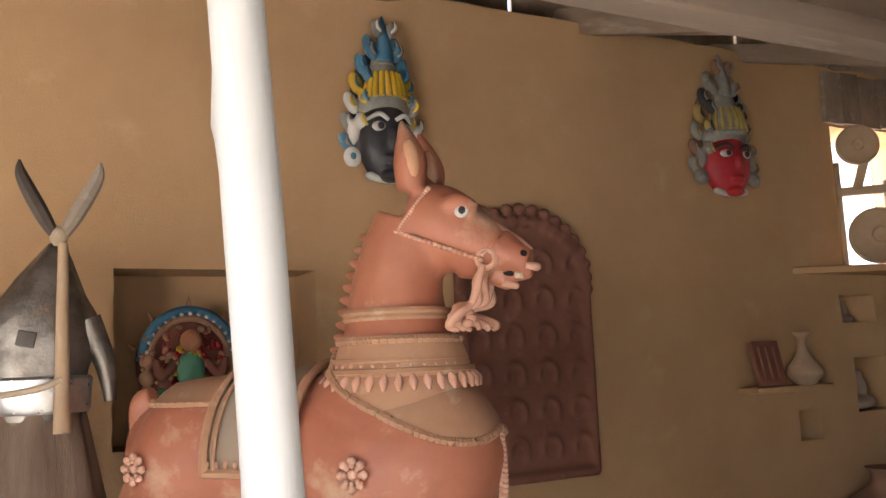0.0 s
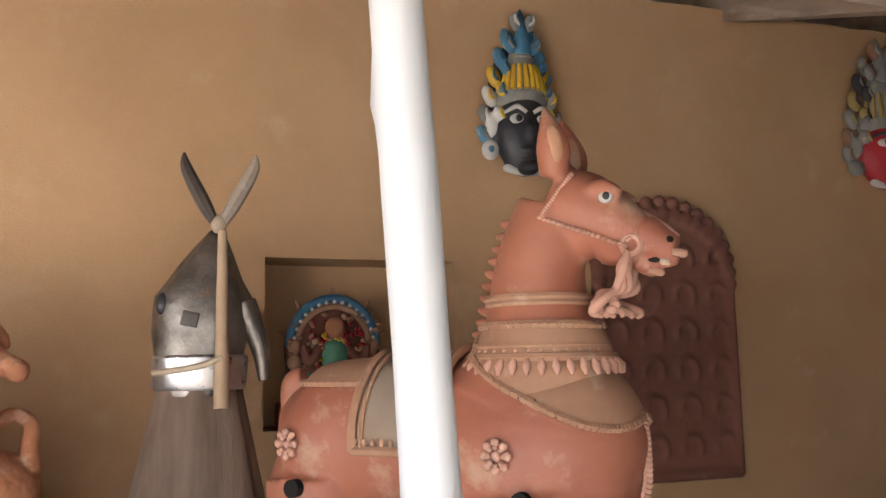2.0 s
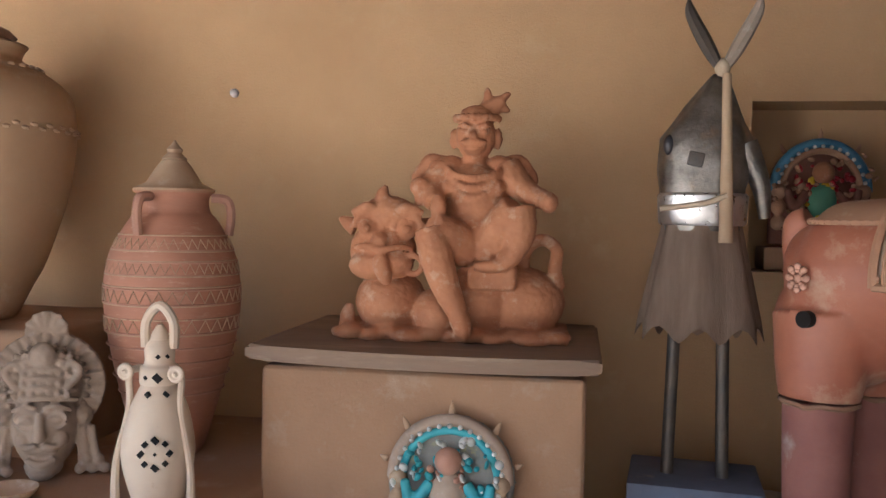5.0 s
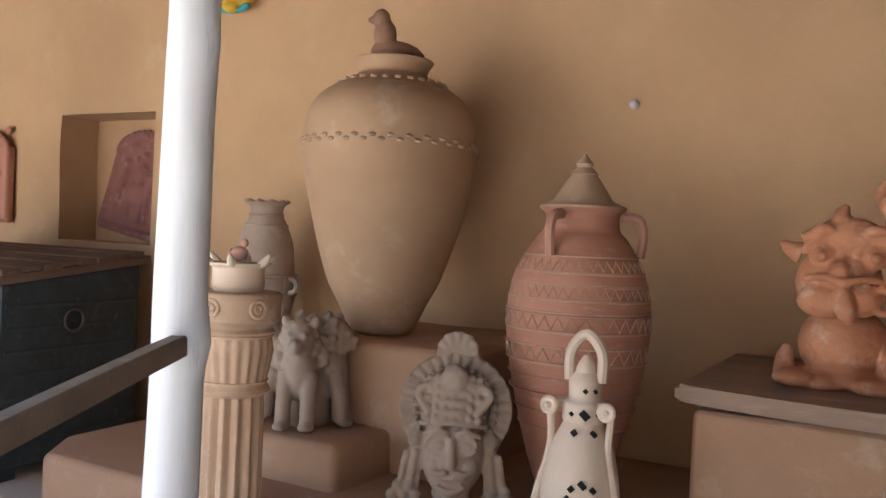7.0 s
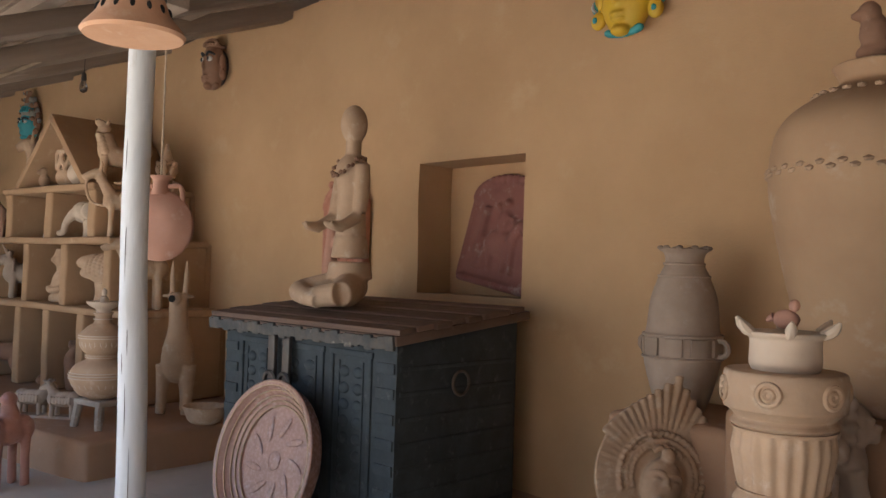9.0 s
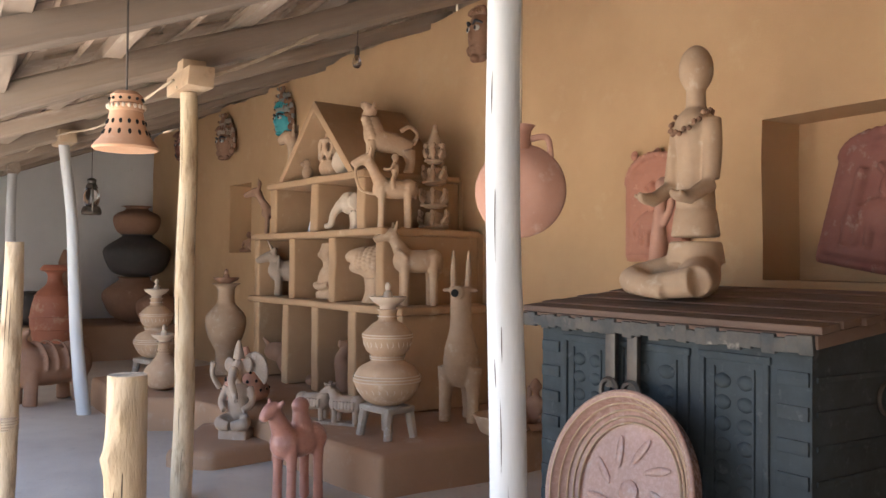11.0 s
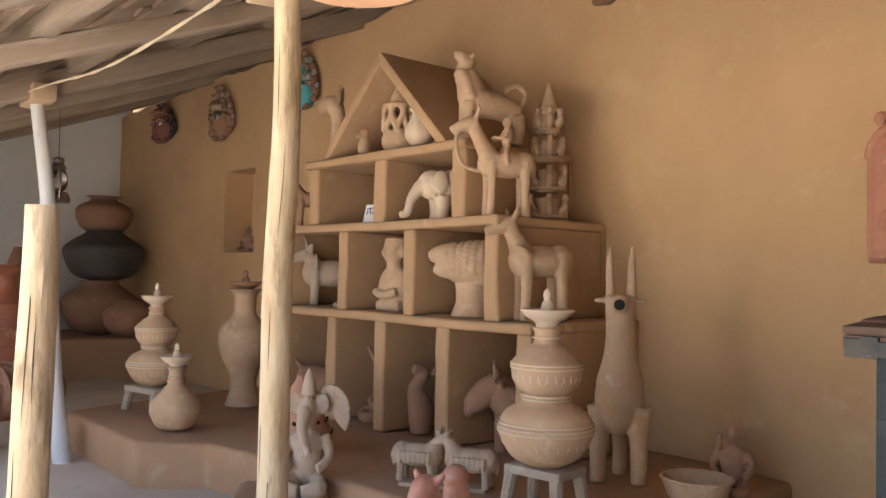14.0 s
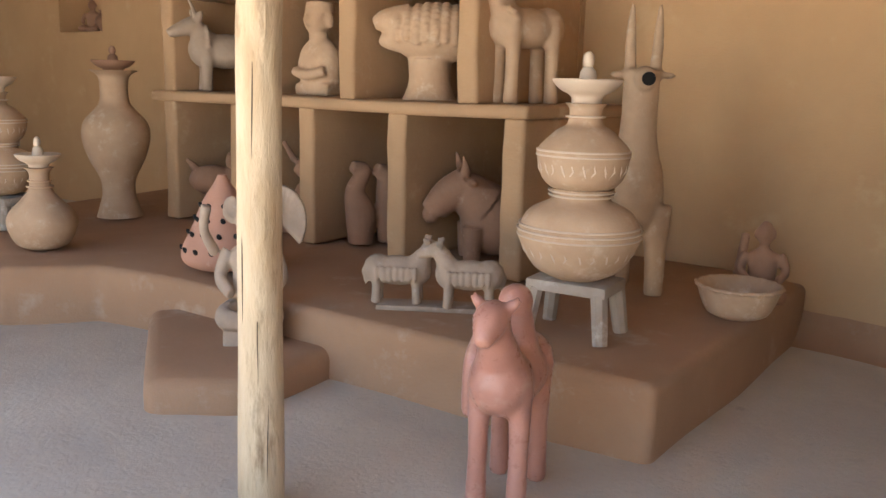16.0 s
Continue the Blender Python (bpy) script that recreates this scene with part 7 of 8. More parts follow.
for s in (-1, 1):
    body += [("t", [(0.285, s * 0.13, 1.12, 0.19), (0.30, s * 0.145, 0.98, 0.155), (0.312, s * 0.15, 0.85, 0.124)]), ("t", [(-0.44, s * 0.11, 1.12, 0.175), (-0.44, s * 0.14, 0.98, 0.148), (-0.44, s * 0.15, 0.86, 0.124)]),
             ("t", [(0.365, s * 0.075, 2.04, 0.040), (0.372, s * 0.085, 2.12, 0.052), (0.362, s * 0.085, 2.19, 0.034), (0.345, s * 0.08, 2.26, 0.006)]), ("t", [(0.47, s * 0.085, 1.985, 0.022), (0.52, s * 0.09, 1.99, 0.026), (0.565, s * 0.078, 1.965, 0.020)])]
body += [("t", [(-0.60, 0.02, 1.46, 0.035), (-0.645, 0.02, 1.43, 0.045), (-0.655, 0.03, 1.32, 0.04), (-0.64, 0.04, 1.15, 0.032), (-0.62, 0.05, 1.0, 0.02)])]
mane = []
for z in np.arange(1.50, 1.95, 0.038):
    x, r = float(np.interp(z, [p[2] for p in neck] + [2.07], [p[0] for p in neck] + [0.36])), float(np.interp(z, [p[2] for p in neck] + [2.07], [p[3] for p in neck] + [0.06]))
    mane.append(("t", [(x - r + 0.012, 0, z, 0.022), (x - r - 0.024, 0, z + 0.006, 0.015), (x - r - 0.042, 0, z + 0.010, 0.007)]))
legs_h, hoof, crack = [], [], []
for x, zk in ((-0.44, 0.865), (0.315, 0.845)):
    for s in (-1, 1):
        legs_h.append(("t", [(x, s * 0.15, zk - 0.01, 0.113), (x, s * 0.15, 0.60, 0.106), (x + 0.01, s * 0.15, 0.12, 0.096), (x + 0.02, s * 0.15, 0.02, 0.102)]))
        hoof.append(("t", [(x + 0.03, s * 0.15, 0.09, 0.105), (x + 0.05, s * 0.15, 0.0, 0.125)]))
        lip = []
        for k in range(40):
            a = math.tau * k / 40
            r = 0.119 + 0.005 * noise.noise((math.cos(a) * 3, math.sin(a) * 3, x * 9 + s))
            lip.append((x + r * math.cos(a), s * 0.15 + r * math.sin(a), zk + 0.016 * noise.noise((math.cos(a) * 2, math.sin(a) * 2, x * 7 + s)) - 0.012, 0.008 + 0.004 * noise.noise((a, x, s))))
        crack.append(tube(bmesh.new(), lip, 6, True))
crack = merge(*crack)
# one cloth over the rump and one bib over the chest, each with a roped hem
def cloth(halves, grow, planes):
    out, hem = [], bmesh.new()
    for s in (-1, 1):
        bm = bmesh.new()
        for line in halves:
            tube(bm, curved([(x, y, z, r + grow) for x, y, z, r in line], 8), 48)
        for co, no in [((0, 0, 0), (0, s, 0))] + [((co[0], co[1] * s, co[2]), (no[0], no[1] * s, no[2])) for co, no in planes]:
            bmesh.ops.bisect_plane(bm, geom=bm.verts[:] + bm.edges[:] + bm.faces[:], plane_co=co, plane_no=no, clear_inner=True)
        for e in bm.edges:
            a, b = e.verts[0].co, e.verts[1].co
            if e.is_boundary and min(abs(a.y), abs(b.y)) > 0.002 and (b - a).length > 1e-4:
                m = (a + b) / 2
                tube(hem, [(*a, 0.010), (*(m + Vector((0, 0, 0.002))), 0.013), (*b, 0.010)], 6)
        out.append(bm)
    return merge(*out), hem
bib, bib_hem = cloth([trunk[5:], neck[:3]], 0.009, [((0.372, 0.28, 1.363), (0.504, 0.31, 1.0)), ((0.09, 0, 1.45), (1.0, 0, 0.25)), ((0, 0, 1.60), (0, 0, -1))])
rump, rump_hem = cloth([trunk[:6]], 0.007, [((0, 0, 1.44), (0.0, 0, 1)), ((-0.10, 0, 1.4), (-1, 0, 0))])
trim = merge(ring((0.284, 0, 1.512), 0.216, 0.013), ring((0.284, 0, 1.545), 0.200, 0.009), ring((0.282, 0, 1.605), 0.178, 0.012), ring((0.283, 0, 1.685), 0.158, 0.011), ring((0.286, 0, 1.668), 0.160, 0.010), bib_hem, rump_hem)
beads = bmesh.new()
for k in range(36):
    a = math.tau * k / 36
    tube(beads, [(0.284 + 0.222 * math.cos(a), 0.222 * math.sin(a), 1.505, 0.007), (0.284 + 0.235 * math.cos(a), 0.235 * math.sin(a), 1.485, 0.014), (0.284 + 0.242 * math.cos(a), 0.242 * math.sin(a), 1.462, 0.005)], 8)
    ball(beads, (0.284 + 0.204 * math.cos(a), 0.204 * math.sin(a), 1.53), 0.009, sub=1)
for k in range(26):
    f = k / 25
    z = 1.34 - 0.36 * f
    x = 0.592 - 0.06 * (z - 1.22) ** 2 * 10 - 0.55 * max(0.0, 1.16 - z) ** 1.4
    tube(beads, [(x - 0.008, -0.014, z + 0.005, 0.008), (x, 0, z, 0.012), (x - 0.008, 0.014, z - 0.005, 0.008)], 6)
for s in (-1, 1):
    for k in range(18):
        f = k / 17
        ball(beads, (0.335 + 0.235 * f, s * (0.117 - 0.048 * f + 0.012 * math.sin(f * 3.1)), 1.915 - 0.095 * f), (0.011, 0.010, 0.008), sub=1)
        ball(beads, (0.335 + 0.09 * f, s * (0.115 + 0.006 * math.sin(f * 3.1) - 0.03 * f), 1.915 + 0.125 * f), 0.009, sub=1)
        ball(beads, (0.578 + 0.03 * math.sin(f * 3.1), s * (0.074 - 0.05 * f), 1.835 + 0.075 * f), 0.008, sub=1)
    beads_ring = ring((0.585, s * 0.066, 1.822), 0.026, 0.009, "y", 16)
    me = bpy.data.meshes.new("hoop")
    beads_ring.to_mesh(me)
    beads_ring.free()
    beads.from_mesh(me)
    bpy.data.meshes.remove(me)
saddle, edge = bmesh.new(), bmesh.new()
cols_ = []
for i in range(7):
    x = -0.21 + i * 0.044
    cols_.append([saddle.verts.new((x, 0.272 * math.sin(a), 1.27 + 0.268 * math.cos(a))) for a in np.linspace(-1.66, 1.66, 26)])
for p, q in zip(cols_, cols_[1:]):
    for k in range(25):
        saddle.faces.new((p[k], p[k + 1], q[k + 1], q[k]))
bmesh.ops.solidify(saddle, geom=saddle.faces[:], thickness=0.018)
for i in (-0.212, 0.056, -0.180):
    tube(edge, [(i, 0.281 * math.sin(a), 1.27 + 0.277 * math.cos(a), 0.014 if i != -0.180 else 0.007) for a in np.linspace(-1.66, 1.66, 30)], 6)
for s in (-1, 1):
    tube(edge, [(-0.212, s * 0.279, 1.248, 0.014), (0.056, s * 0.281, 1.248, 0.014)], 6)
    for k in range(9):
        ball(edge, (-0.20 + 0.03 * k, s * 0.281, 1.272), (0.010, 0.006, 0.014), sub=1)
flowers = bmesh.new()
for x, y, z, yaw in ((0.259, -0.305, 1.251, -90), (-0.462, -0.257, 1.259, -98)):
    for k in range(8):
        a = math.tau * k / 8
        ball(flowers, Vector((x, y, z)) + Matrix.Rotation(radians(yaw), 3, "Z") @ Vector((0.006, 0.034 * math.cos(a), 0.037 * math.sin(a))), (0.014, 0.010, 0.014), sub=1)
        ball(flowers, Vector((x, y, z)) + Matrix.Rotation(radians(yaw), 3, "Z") @ Vector((0.006, 0.022 * math.cos(a), 0.024 * math.sin(a))), (0.009, 0.010, 0.009), sub=1)
    ball(flowers, (x, y, z), (0.016, 0.014, 0.016), sub=1)
# black plugs paint the shade of the body holes, nothing is recessed
holes = bmesh.new()
for x, y, z, yaw in ((0.329, -0.313, 1.136, -84), (-0.412, -0.290, 1.132, -92)):
    bmesh.ops.create_cone(holes, cap_ends=True, segments=20, radius1=0.027, radius2=0.027, depth=0.03, matrix=Matrix.Translation((x, y, z)) @ Matrix.Rotation(radians(yaw), 4, "Z") @ Matrix.Rotation(radians(90), 4, "Y"))
eyes_w = [("e", (0.527, s * 0.098, 1.962), (0.022, 0.012, 0.021)) for s in (-1, 1)]
eyes_b = [("e", (0.531, s * 0.107, 1.962), (0.011, 0.007, 0.012)) for s in (-1, 1)]
muzzle = [("t", [(0.605, 0, 1.852, 0.069), (0.66, 0, 1.825, 0.053), (0.70, 0, 1.812, 0.036)]), ("t", [(0.66, 0, 1.79, 0.036), (0.705, 0, 1.778, 0.016)]), ("t", [(0.59, 0, 1.785, 0.034), (0.63, 0, 1.757, 0.026), (0.645, 0, 1.748, 0.016)])]
ridge = [("t", [(0.545, 0, 1.955, 0.016), (0.61, 0, 1.905, 0.022), (0.66, 0, 1.868, 0.022), (0.70, 0, 1.838, 0.016)]), ("t", [(0.69, -0.03, 1.80, 0.010), (0.718, 0, 1.795, 0.012), (0.69, 0.03, 1.80, 0.010)]), ("t", [(0.62, -0.026, 1.752, 0.009), (0.652, 0, 1.745, 0.011), (0.62, 0.026, 1.752, 0.009)])]
# nostrils and mouth gap: their shade painted as black ellipsoids
nose = [("e", (0.685, s * 0.034, 1.832), (0.014, 0.010, 0.012)) for s in (-1, 1)] + [("e", (0.645, 0, 1.782), (0.045, 0.034, 0.014))]
teeth = [("e", (0.665 + 0.012 * math.cos(a), 0.034 * math.sin(a), 1.772), (0.008, 0.007, 0.010)) for a in np.arange(-1.6, 1.7, 0.4)]
plait = [("t", [(0.575, y, 1.80, 0.010), (0.565 - 0.012 * (k % 2), y * 1.2, 1.755, 0.013), (0.535 + 0.014 * (k % 3), y * 0.8, 1.70, 0.012), (0.505 - 0.01 * k, y * 1.4, 1.665 + 0.010 * (k % 3), 0.015), (0.475 + 0.018 * k, y * 1.3, 1.635 + 0.006 * (k % 2), 0.012), (0.50 + 0.012 * k, y * 1.1, 1.622, 0.006)]) for k, y in enumerate((-0.075, -0.058, -0.035, 0.0, 0.035, 0.06))]
plait += [("e", (0.505 + 0.03 * math.cos(a), -0.075 + 0.01 * math.sin(3 * a), 1.655 + 0.022 * math.sin(a)), (0.016, 0.014, 0.013)) for a in np.arange(0, 6.2, 0.7)]
ears_in = [("e", (0.386, s * 0.085 - 0.030, 2.13), (0.026, 0.022, 0.062), (0, -8, 0)) for s in (-1, 1)]
WORN = material("scoured_pale_clay", (0.60, 0.36, 0.22), (0.52, 0.27, 0.15), 0.8, 55, 9, 0.5, (0.62, 0.44, 0.30), 12, 0.55, dist=0.006)
layered("terracotta_horse", [(body, 0.011, TERRA_RED), (bib, 0, SADDLE), (rump, 0, SADDLE), (legs_h, 0.012, LEG_RED), (hoof, 0.012, GREY_CLAY), (crack, 0, TERRA_BROWN), (trim, 0, SADDLE), (beads, 0, PEACH), (saddle, 0, CREAM), (edge, 0, SADDLE), (flowers, 0, PEACH), (holes, 0, HOLE_SHADE), (eyes_w, 0, WHITE_PAINT), (eyes_b, 0, BLACK), (muzzle, 0.008, TERRA_RED), (ridge, 0, PEACH), (nose, 0, HOLE_SHADE), (teeth, 0, CREAM), (plait, 0, PEACH), (mane, 0, TERRA_RED), (ears_in, 0, WORN)],
        HM, "very large red terracotta horse with saddle cloth and beaded collar", "statue")

# ---- rider statue on the pedestal ----
def rp(cx, y, cz):
    return ((cx - 350) / 600, y, (650 - cz) / 600)


def rt(*pts):
    return ("t", [(*rp(a, y, b), r) for a, y, b, r in pts])


def re_(cx, y, cz, rx, ry, rz, *turn):
    return ("e", rp(cx, y, cz), (rx, ry, rz), *turn)


rs = [("b", (0.02, 0.02, 0.025), (0.92, 0.36, 0.05)), re_(520, 0.02, 560, 0.185, 0.17, 0.145), re_(420, 0.0, 560, 0.18, 0.17, 0.14), re_(205, -0.02, 565, 0.145, 0.16, 0.135), re_(325, -0.05, 590, 0.11, 0.15, 0.105), ("b", rp(455, -0.08, 495), (0.19, 0.20, 0.10)),
      re_(190, -0.08, 440, 0.135, 0.11, 0.125), re_(165, -0.15, 475, 0.085, 0.06, 0.06), re_(230, -0.15, 470, 0.07, 0.06, 0.06), re_(192, -0.165, 420, 0.04, 0.05, 0.045), rt((195, -0.20, 450, 0.028), (205, -0.215, 485, 0.034), (215, -0.20, 515, 0.018)), re_(205, -0.10, 350, 0.11, 0.08, 0.07), rt((205, -0.12, 345, 0.045), (190, -0.12, 310, 0.030), (200, -0.12, 285, 0.010)),
      rt((120, -0.06, 385, 0.040), (100, -0.06, 376, 0.030), (78, -0.06, 362, 0.008)), rt((265, -0.05, 385, 0.035), (290, -0.05, 372, 0.024), (305, -0.05, 360, 0.008)), re_(277, -0.10, 285, 0.042, 0.03, 0.040), rt((285, -0.10, 330, 0.03), (280, -0.10, 290, 0.03)),
      rt((450, 0.0, 470, 0.125), (430, -0.01, 400, 0.115), (410, 0.0, 310, 0.135), (405, 0.0, 255, 0.115), (403, 0.0, 225, 0.06)), re_(425, -0.07, 395, 0.095, 0.08, 0.085), re_(370, -0.07, 285, 0.075, 0.06, 0.05), re_(440, -0.07, 285, 0.075, 0.06, 0.05), re_(345, 0.0, 240, 0.07, 0.07, 0.06), re_(465, 0.0, 238, 0.07, 0.07, 0.06), rt((403, -0.01, 240, 0.052), (404, -0.015, 205, 0.05)),
      re_(405, -0.02, 160, 0.080, 0.085, 0.098), re_(405, -0.075, 185, 0.05, 0.04, 0.04), rt((402, -0.10, 150, 0.012), (402, -0.118, 165, 0.016)), rt((370, -0.095, 178, 0.006), (403, -0.115, 176, 0.011), (436, -0.095, 178, 0.006)), rt((385, -0.10, 192, 0.007), (403, -0.108, 194, 0.009), (421, -0.10, 192, 0.007)), re_(352, 0.0, 165, 0.020, 0.025, 0.045), re_(458, 0.0, 165, 0.020, 0.025, 0.045),
      re_(408, 0.0, 112, 0.078, 0.08, 0.05), rt((430, 0.0, 100, 0.045), (452, 0.0, 82, 0.035), (470, 0.0, 70, 0.026)), rt((430, 0, 85, 0.02), (432, 0, 55, 0.016), (428, 0, 40, 0.006)), rt((460, 0, 75, 0.02), (478, 0, 58, 0.014), (486, 0, 52, 0.006)), rt((462, 0, 88, 0.02), (480, 0, 96, 0.014), (484, 0, 100, 0.006)),
      rt((480, -0.01, 235, 0.062), (515, -0.05, 280, 0.055), (545, -0.09, 302, 0.046), (572, -0.13, 312, 0.040)), re_(584, -0.14, 318, 0.038, 0.04, 0.042), rt((330, -0.01, 240, 0.062), (305, -0.06, 290, 0.052), (318, -0.13, 325, 0.042)), re_(328, -0.16, 335, 0.034, 0.035, 0.055),
      rt((440, -0.08, 440, 0.088), (480, -0.14, 375, 0.082), (512, -0.17, 332, 0.066)), rt((512, -0.17, 332, 0.066), (520, -0.18, 385, 0.062), (505, -0.19, 435, 0.046), (478, -0.20, 458, 0.036)), rt((490, -0.20, 462, 0.030), (450, -0.22, 468, 0.026), (415, -0.225, 468, 0.018)),
      rt((395, -0.08, 430, 0.085), (345, -0.16, 400, 0.082), (315, -0.20, 385, 0.066)), rt((315, -0.20, 385, 0.066), (330, -0.22, 450, 0.066), (355, -0.235, 520, 0.054), (385, -0.245, 580, 0.040)), rt((385, -0.245, 585, 0.042), (395, -0.255, 615, 0.036), (388, -0.275, 632, 0.026)),
      rt((545, 0.0, 575, 0.026), (552, 0.0, 545, 0.026), (533, 0.0, 500, 0.026), (527, 0.0, 455, 0.026), (545, 0.0, 418, 0.026), (580, 0.0, 408, 0.026), (606, 0.0, 432, 0.027), (604, 0.0, 480, 0.028), (612, 0.0, 525, 0.030))]
for q, cx in ((-1, 160), (1, 255)):
    rs += [re_(cx, -0.14, 385, 0.044, 0.04, 0.044), re_(cx, -0.185, 387, 0.018, 0.012, 0.018), ("t", [(*rp(cx + 34 * math.cos(a), -0.155, 385 - 34 * math.sin(a)), 0.012) for a in np.arange(-0.4, 3.6, 0.4)]), rt((cx - 38, -0.14, 352, 0.016), (cx, -0.165, 335, 0.020), (cx + 34, -0.14, 350, 0.014))]
rs += [("t", [(*rp(270 + 22 * math.cos(a), -0.17, 470 - 22 * math.sin(a)), 0.012) for a in np.arange(-2.2, 3.0, 0.5)])]
rs += [rt((130, -0.17, 432, 0.010), (165, -0.20, 428, 0.013), (200, -0.215, 436, 0.012), (235, -0.20, 428, 0.013), (268, -0.16, 432, 0.010)), rt((140, -0.17, 470, 0.010), (200, -0.195, 478, 0.013), (255, -0.16, 470, 0.010))]
for q, sx in ((-1, 330), (1, 475)):
    rs += [rt((sx, 0.02, 222, 0.028), (sx + q * (38 + 8 * k), 0.02, 215 + 10 * k, 0.024), (sx + q * (62 + 5 * k), 0.015, 232 + 14 * k, 0.010)) for k in range(4)]
rs += [re_(405 + 62 * math.cos(a), -0.06 - 0.075 * math.sin(a), 235 + (26 + 24 * r) * math.sin(a), 0.013, 0.013, 0.013) for r in range(3) for a in np.arange(0.1, 3.1, 0.2)]
rs += [re_(408 + 52 * math.cos(a), -0.03 - 0.075 * math.sin(a), 118, 0.014, 0.014, 0.018) for a in np.arange(0, 3.2, 0.28)]
rs += [re_(404 + q * 24, -0.095, 152, 0.017, 0.012, 0.009) for q in (-1, 1)] + [rt((404 + q * 8, -0.103, 142, 0.006), (404 + q * 26, -0.105, 136, 0.007), (404 + q * 42, -0.085, 143, 0.005)) for q in (-1, 1)]
rs += [re_(440 + 60 * math.cos(a), -0.125 * math.sin(a), 440, 0.017, 0.017, 0.014) for a in np.arange(0, 3.2, 0.2)]
rs += [re_(120 + 48 * k, -0.17 + 0.02 * (k % 3), 632 + 6 * (k % 2), 0.075, 0.06, 0.030) for k in range(11)] + [rt((92, 0, 640, 0.035), (95, 0, 600, 0.030), (100, 0, 575, 0.012))]
statue("rider_statue", rs, 0.0065, TERRA, pose(-0.875, 3.62, 0.953, 0, 0, 3) @ Matrix.Scale(0.98, 4), "orange terracotta statue of a figure riding a horned beast", relief=0.007)

# ---- tin scarecrow figure ----
tin = base("tin_figure", pose(0.08, 3.55, 0, 0, 0, -6), "standing figure of beaten tin and sacking on a painted block", "sculpture")
part("block", boxes(((0, 0.02, 0.24), (0.48, 0.40, 0.48)), bevel=0.012), BLUE_BLOCK, tin)
for s in (-1, 1):
    part("leg", tube(bmesh.new(), [(s * 0.10, 0, 0.48, 0.024), (s * 0.085, 0, 1.10, 0.024)], 12), IRON, tin)
bm = bmesh.new()
rings_ = []
for i in range(9):
    f = i / 8
    z = 1.44 - f * 0.42
    rings_.append([bm.verts.new(((0.135 + 0.09 * f) * math.cos(a) * (1 + 0.07 * math.sin(a * 7)), (0.09 + 0.05 * f) * math.sin(a) * (1 + 0.07 * math.sin(a * 7)), z - (0.03 * math.sin(a * 9) if i == 8 else 0))) for a in np.linspace(0, math.tau, 56, endpoint=False)])
for p, q in zip(rings_, rings_[1:]):
    for k in range(56):
        bm.faces.new((p[k], p[(k + 1) % 56], q[(k + 1) % 56], q[k]))
bmesh.ops.solidify(bm, geom=bm.faces[:], thickness=0.006)
part("skirt", bm, SACK, tin, "frayed brown sacking skirt")
bm = bmesh.new()
rings_ = []
prof = [(1.40, 0.135, 0.09), (1.50, 0.150, 0.10), (1.56, 0.158, 0.10), (1.62, 0.168, 0.105), (1.68, 0.170, 0.10), (1.745, 0.165, 0.095), (1.80, 0.130, 0.085), (1.86, 0.095, 0.07), (1.92, 0.06, 0.05), (1.98, 0.025, 0.025)]
for z, rx, ry in prof:
    off = 0.20 * max(0.0, z - 1.74)
    rings_.append([bm.verts.new((off + rx * math.cos(a) * (1 + 0.16 * noise.noise((math.cos(a) * 2, math.sin(a) * 2, z * 5))), ry * math.sin(a) * (1 + 0.12 * noise.noise((a * 1.5, z * 6, 8))), z)) for a in np.linspace(0, math.tau, 28, endpoint=False)])
for p, q in zip(rings_, rings_[1:]):
    for k in range(28):
        bm.faces.new((p[k], p[(k + 1) % 28], q[(k + 1) % 28], q[k]))
bm.faces.new(rings_[-1])
part("torso", bm, METAL, tin, "dented dull tin torso")
part("waist_band", revolve([(0.150, 1.42), (0.158, 1.43), (0.164, 1.53), (0.156, 1.54)], 30), material("bright_tin", (0.62, 0.62, 0.61), (0.42, 0.42, 0.42), 0.3, 25, 8, 0.5, (0.75, 0.75, 0.74), 10, 0.6, metal=0.9), tin, "bright tin waist band").scale = (1, 0.66, 1)
part("round_boss", sculpt(("b", (-0.03, -0.105, 1.66), (0.055, 0.02, 0.05), (0, 12, 0))), IRON, tin, "dark round rusted boss")
part("side_boss", sculpt(("e", (-0.125, -0.062, 1.715), (0.022, 0.02, 0.04))), BLACK, tin, "dark oval boss")
part("arm_stub", sculpt(("t", [(0.14, 0, 1.72, 0.05), (0.20, 0.0, 1.58, 0.035), (0.22, 0.0, 1.45, 0.02)])), METAL, tin)
part("pipe", tube(bmesh.new(), [(0.08, -0.13, 1.36, 0.026), (0.075, -0.11, 1.70, 0.02), (0.07, -0.06, 1.97, 0.016)], 10), BRIGHT_WOOD, tin, "pale bamboo pipe")
part("strap", tube(bmesh.new(), curved([(-0.15, -0.07, 1.48, 0.011), (0.0, -0.12, 1.50, 0.011), (0.08, -0.14, 1.53, 0.011)], 5), 6), ROPE, tin)
for s in (-1, 1):
    part("horn", tube(bmesh.new(), curved([(0.055, -0.03, 1.98, 0.012), (0.055 + s * 0.05, -0.03, 2.07, 0.026), (0.055 + s * 0.115, -0.02, 2.20, 0.022), (0.055 + s * 0.125, -0.02, 2.26, 0.004)], 6), 8), (GREY_WOOD, IRON)[s < 0], tin)
part("knot", sculpt(("e", (0.055, -0.03, 2.0), (0.03, 0.03, 0.035))), ROPE, tin)

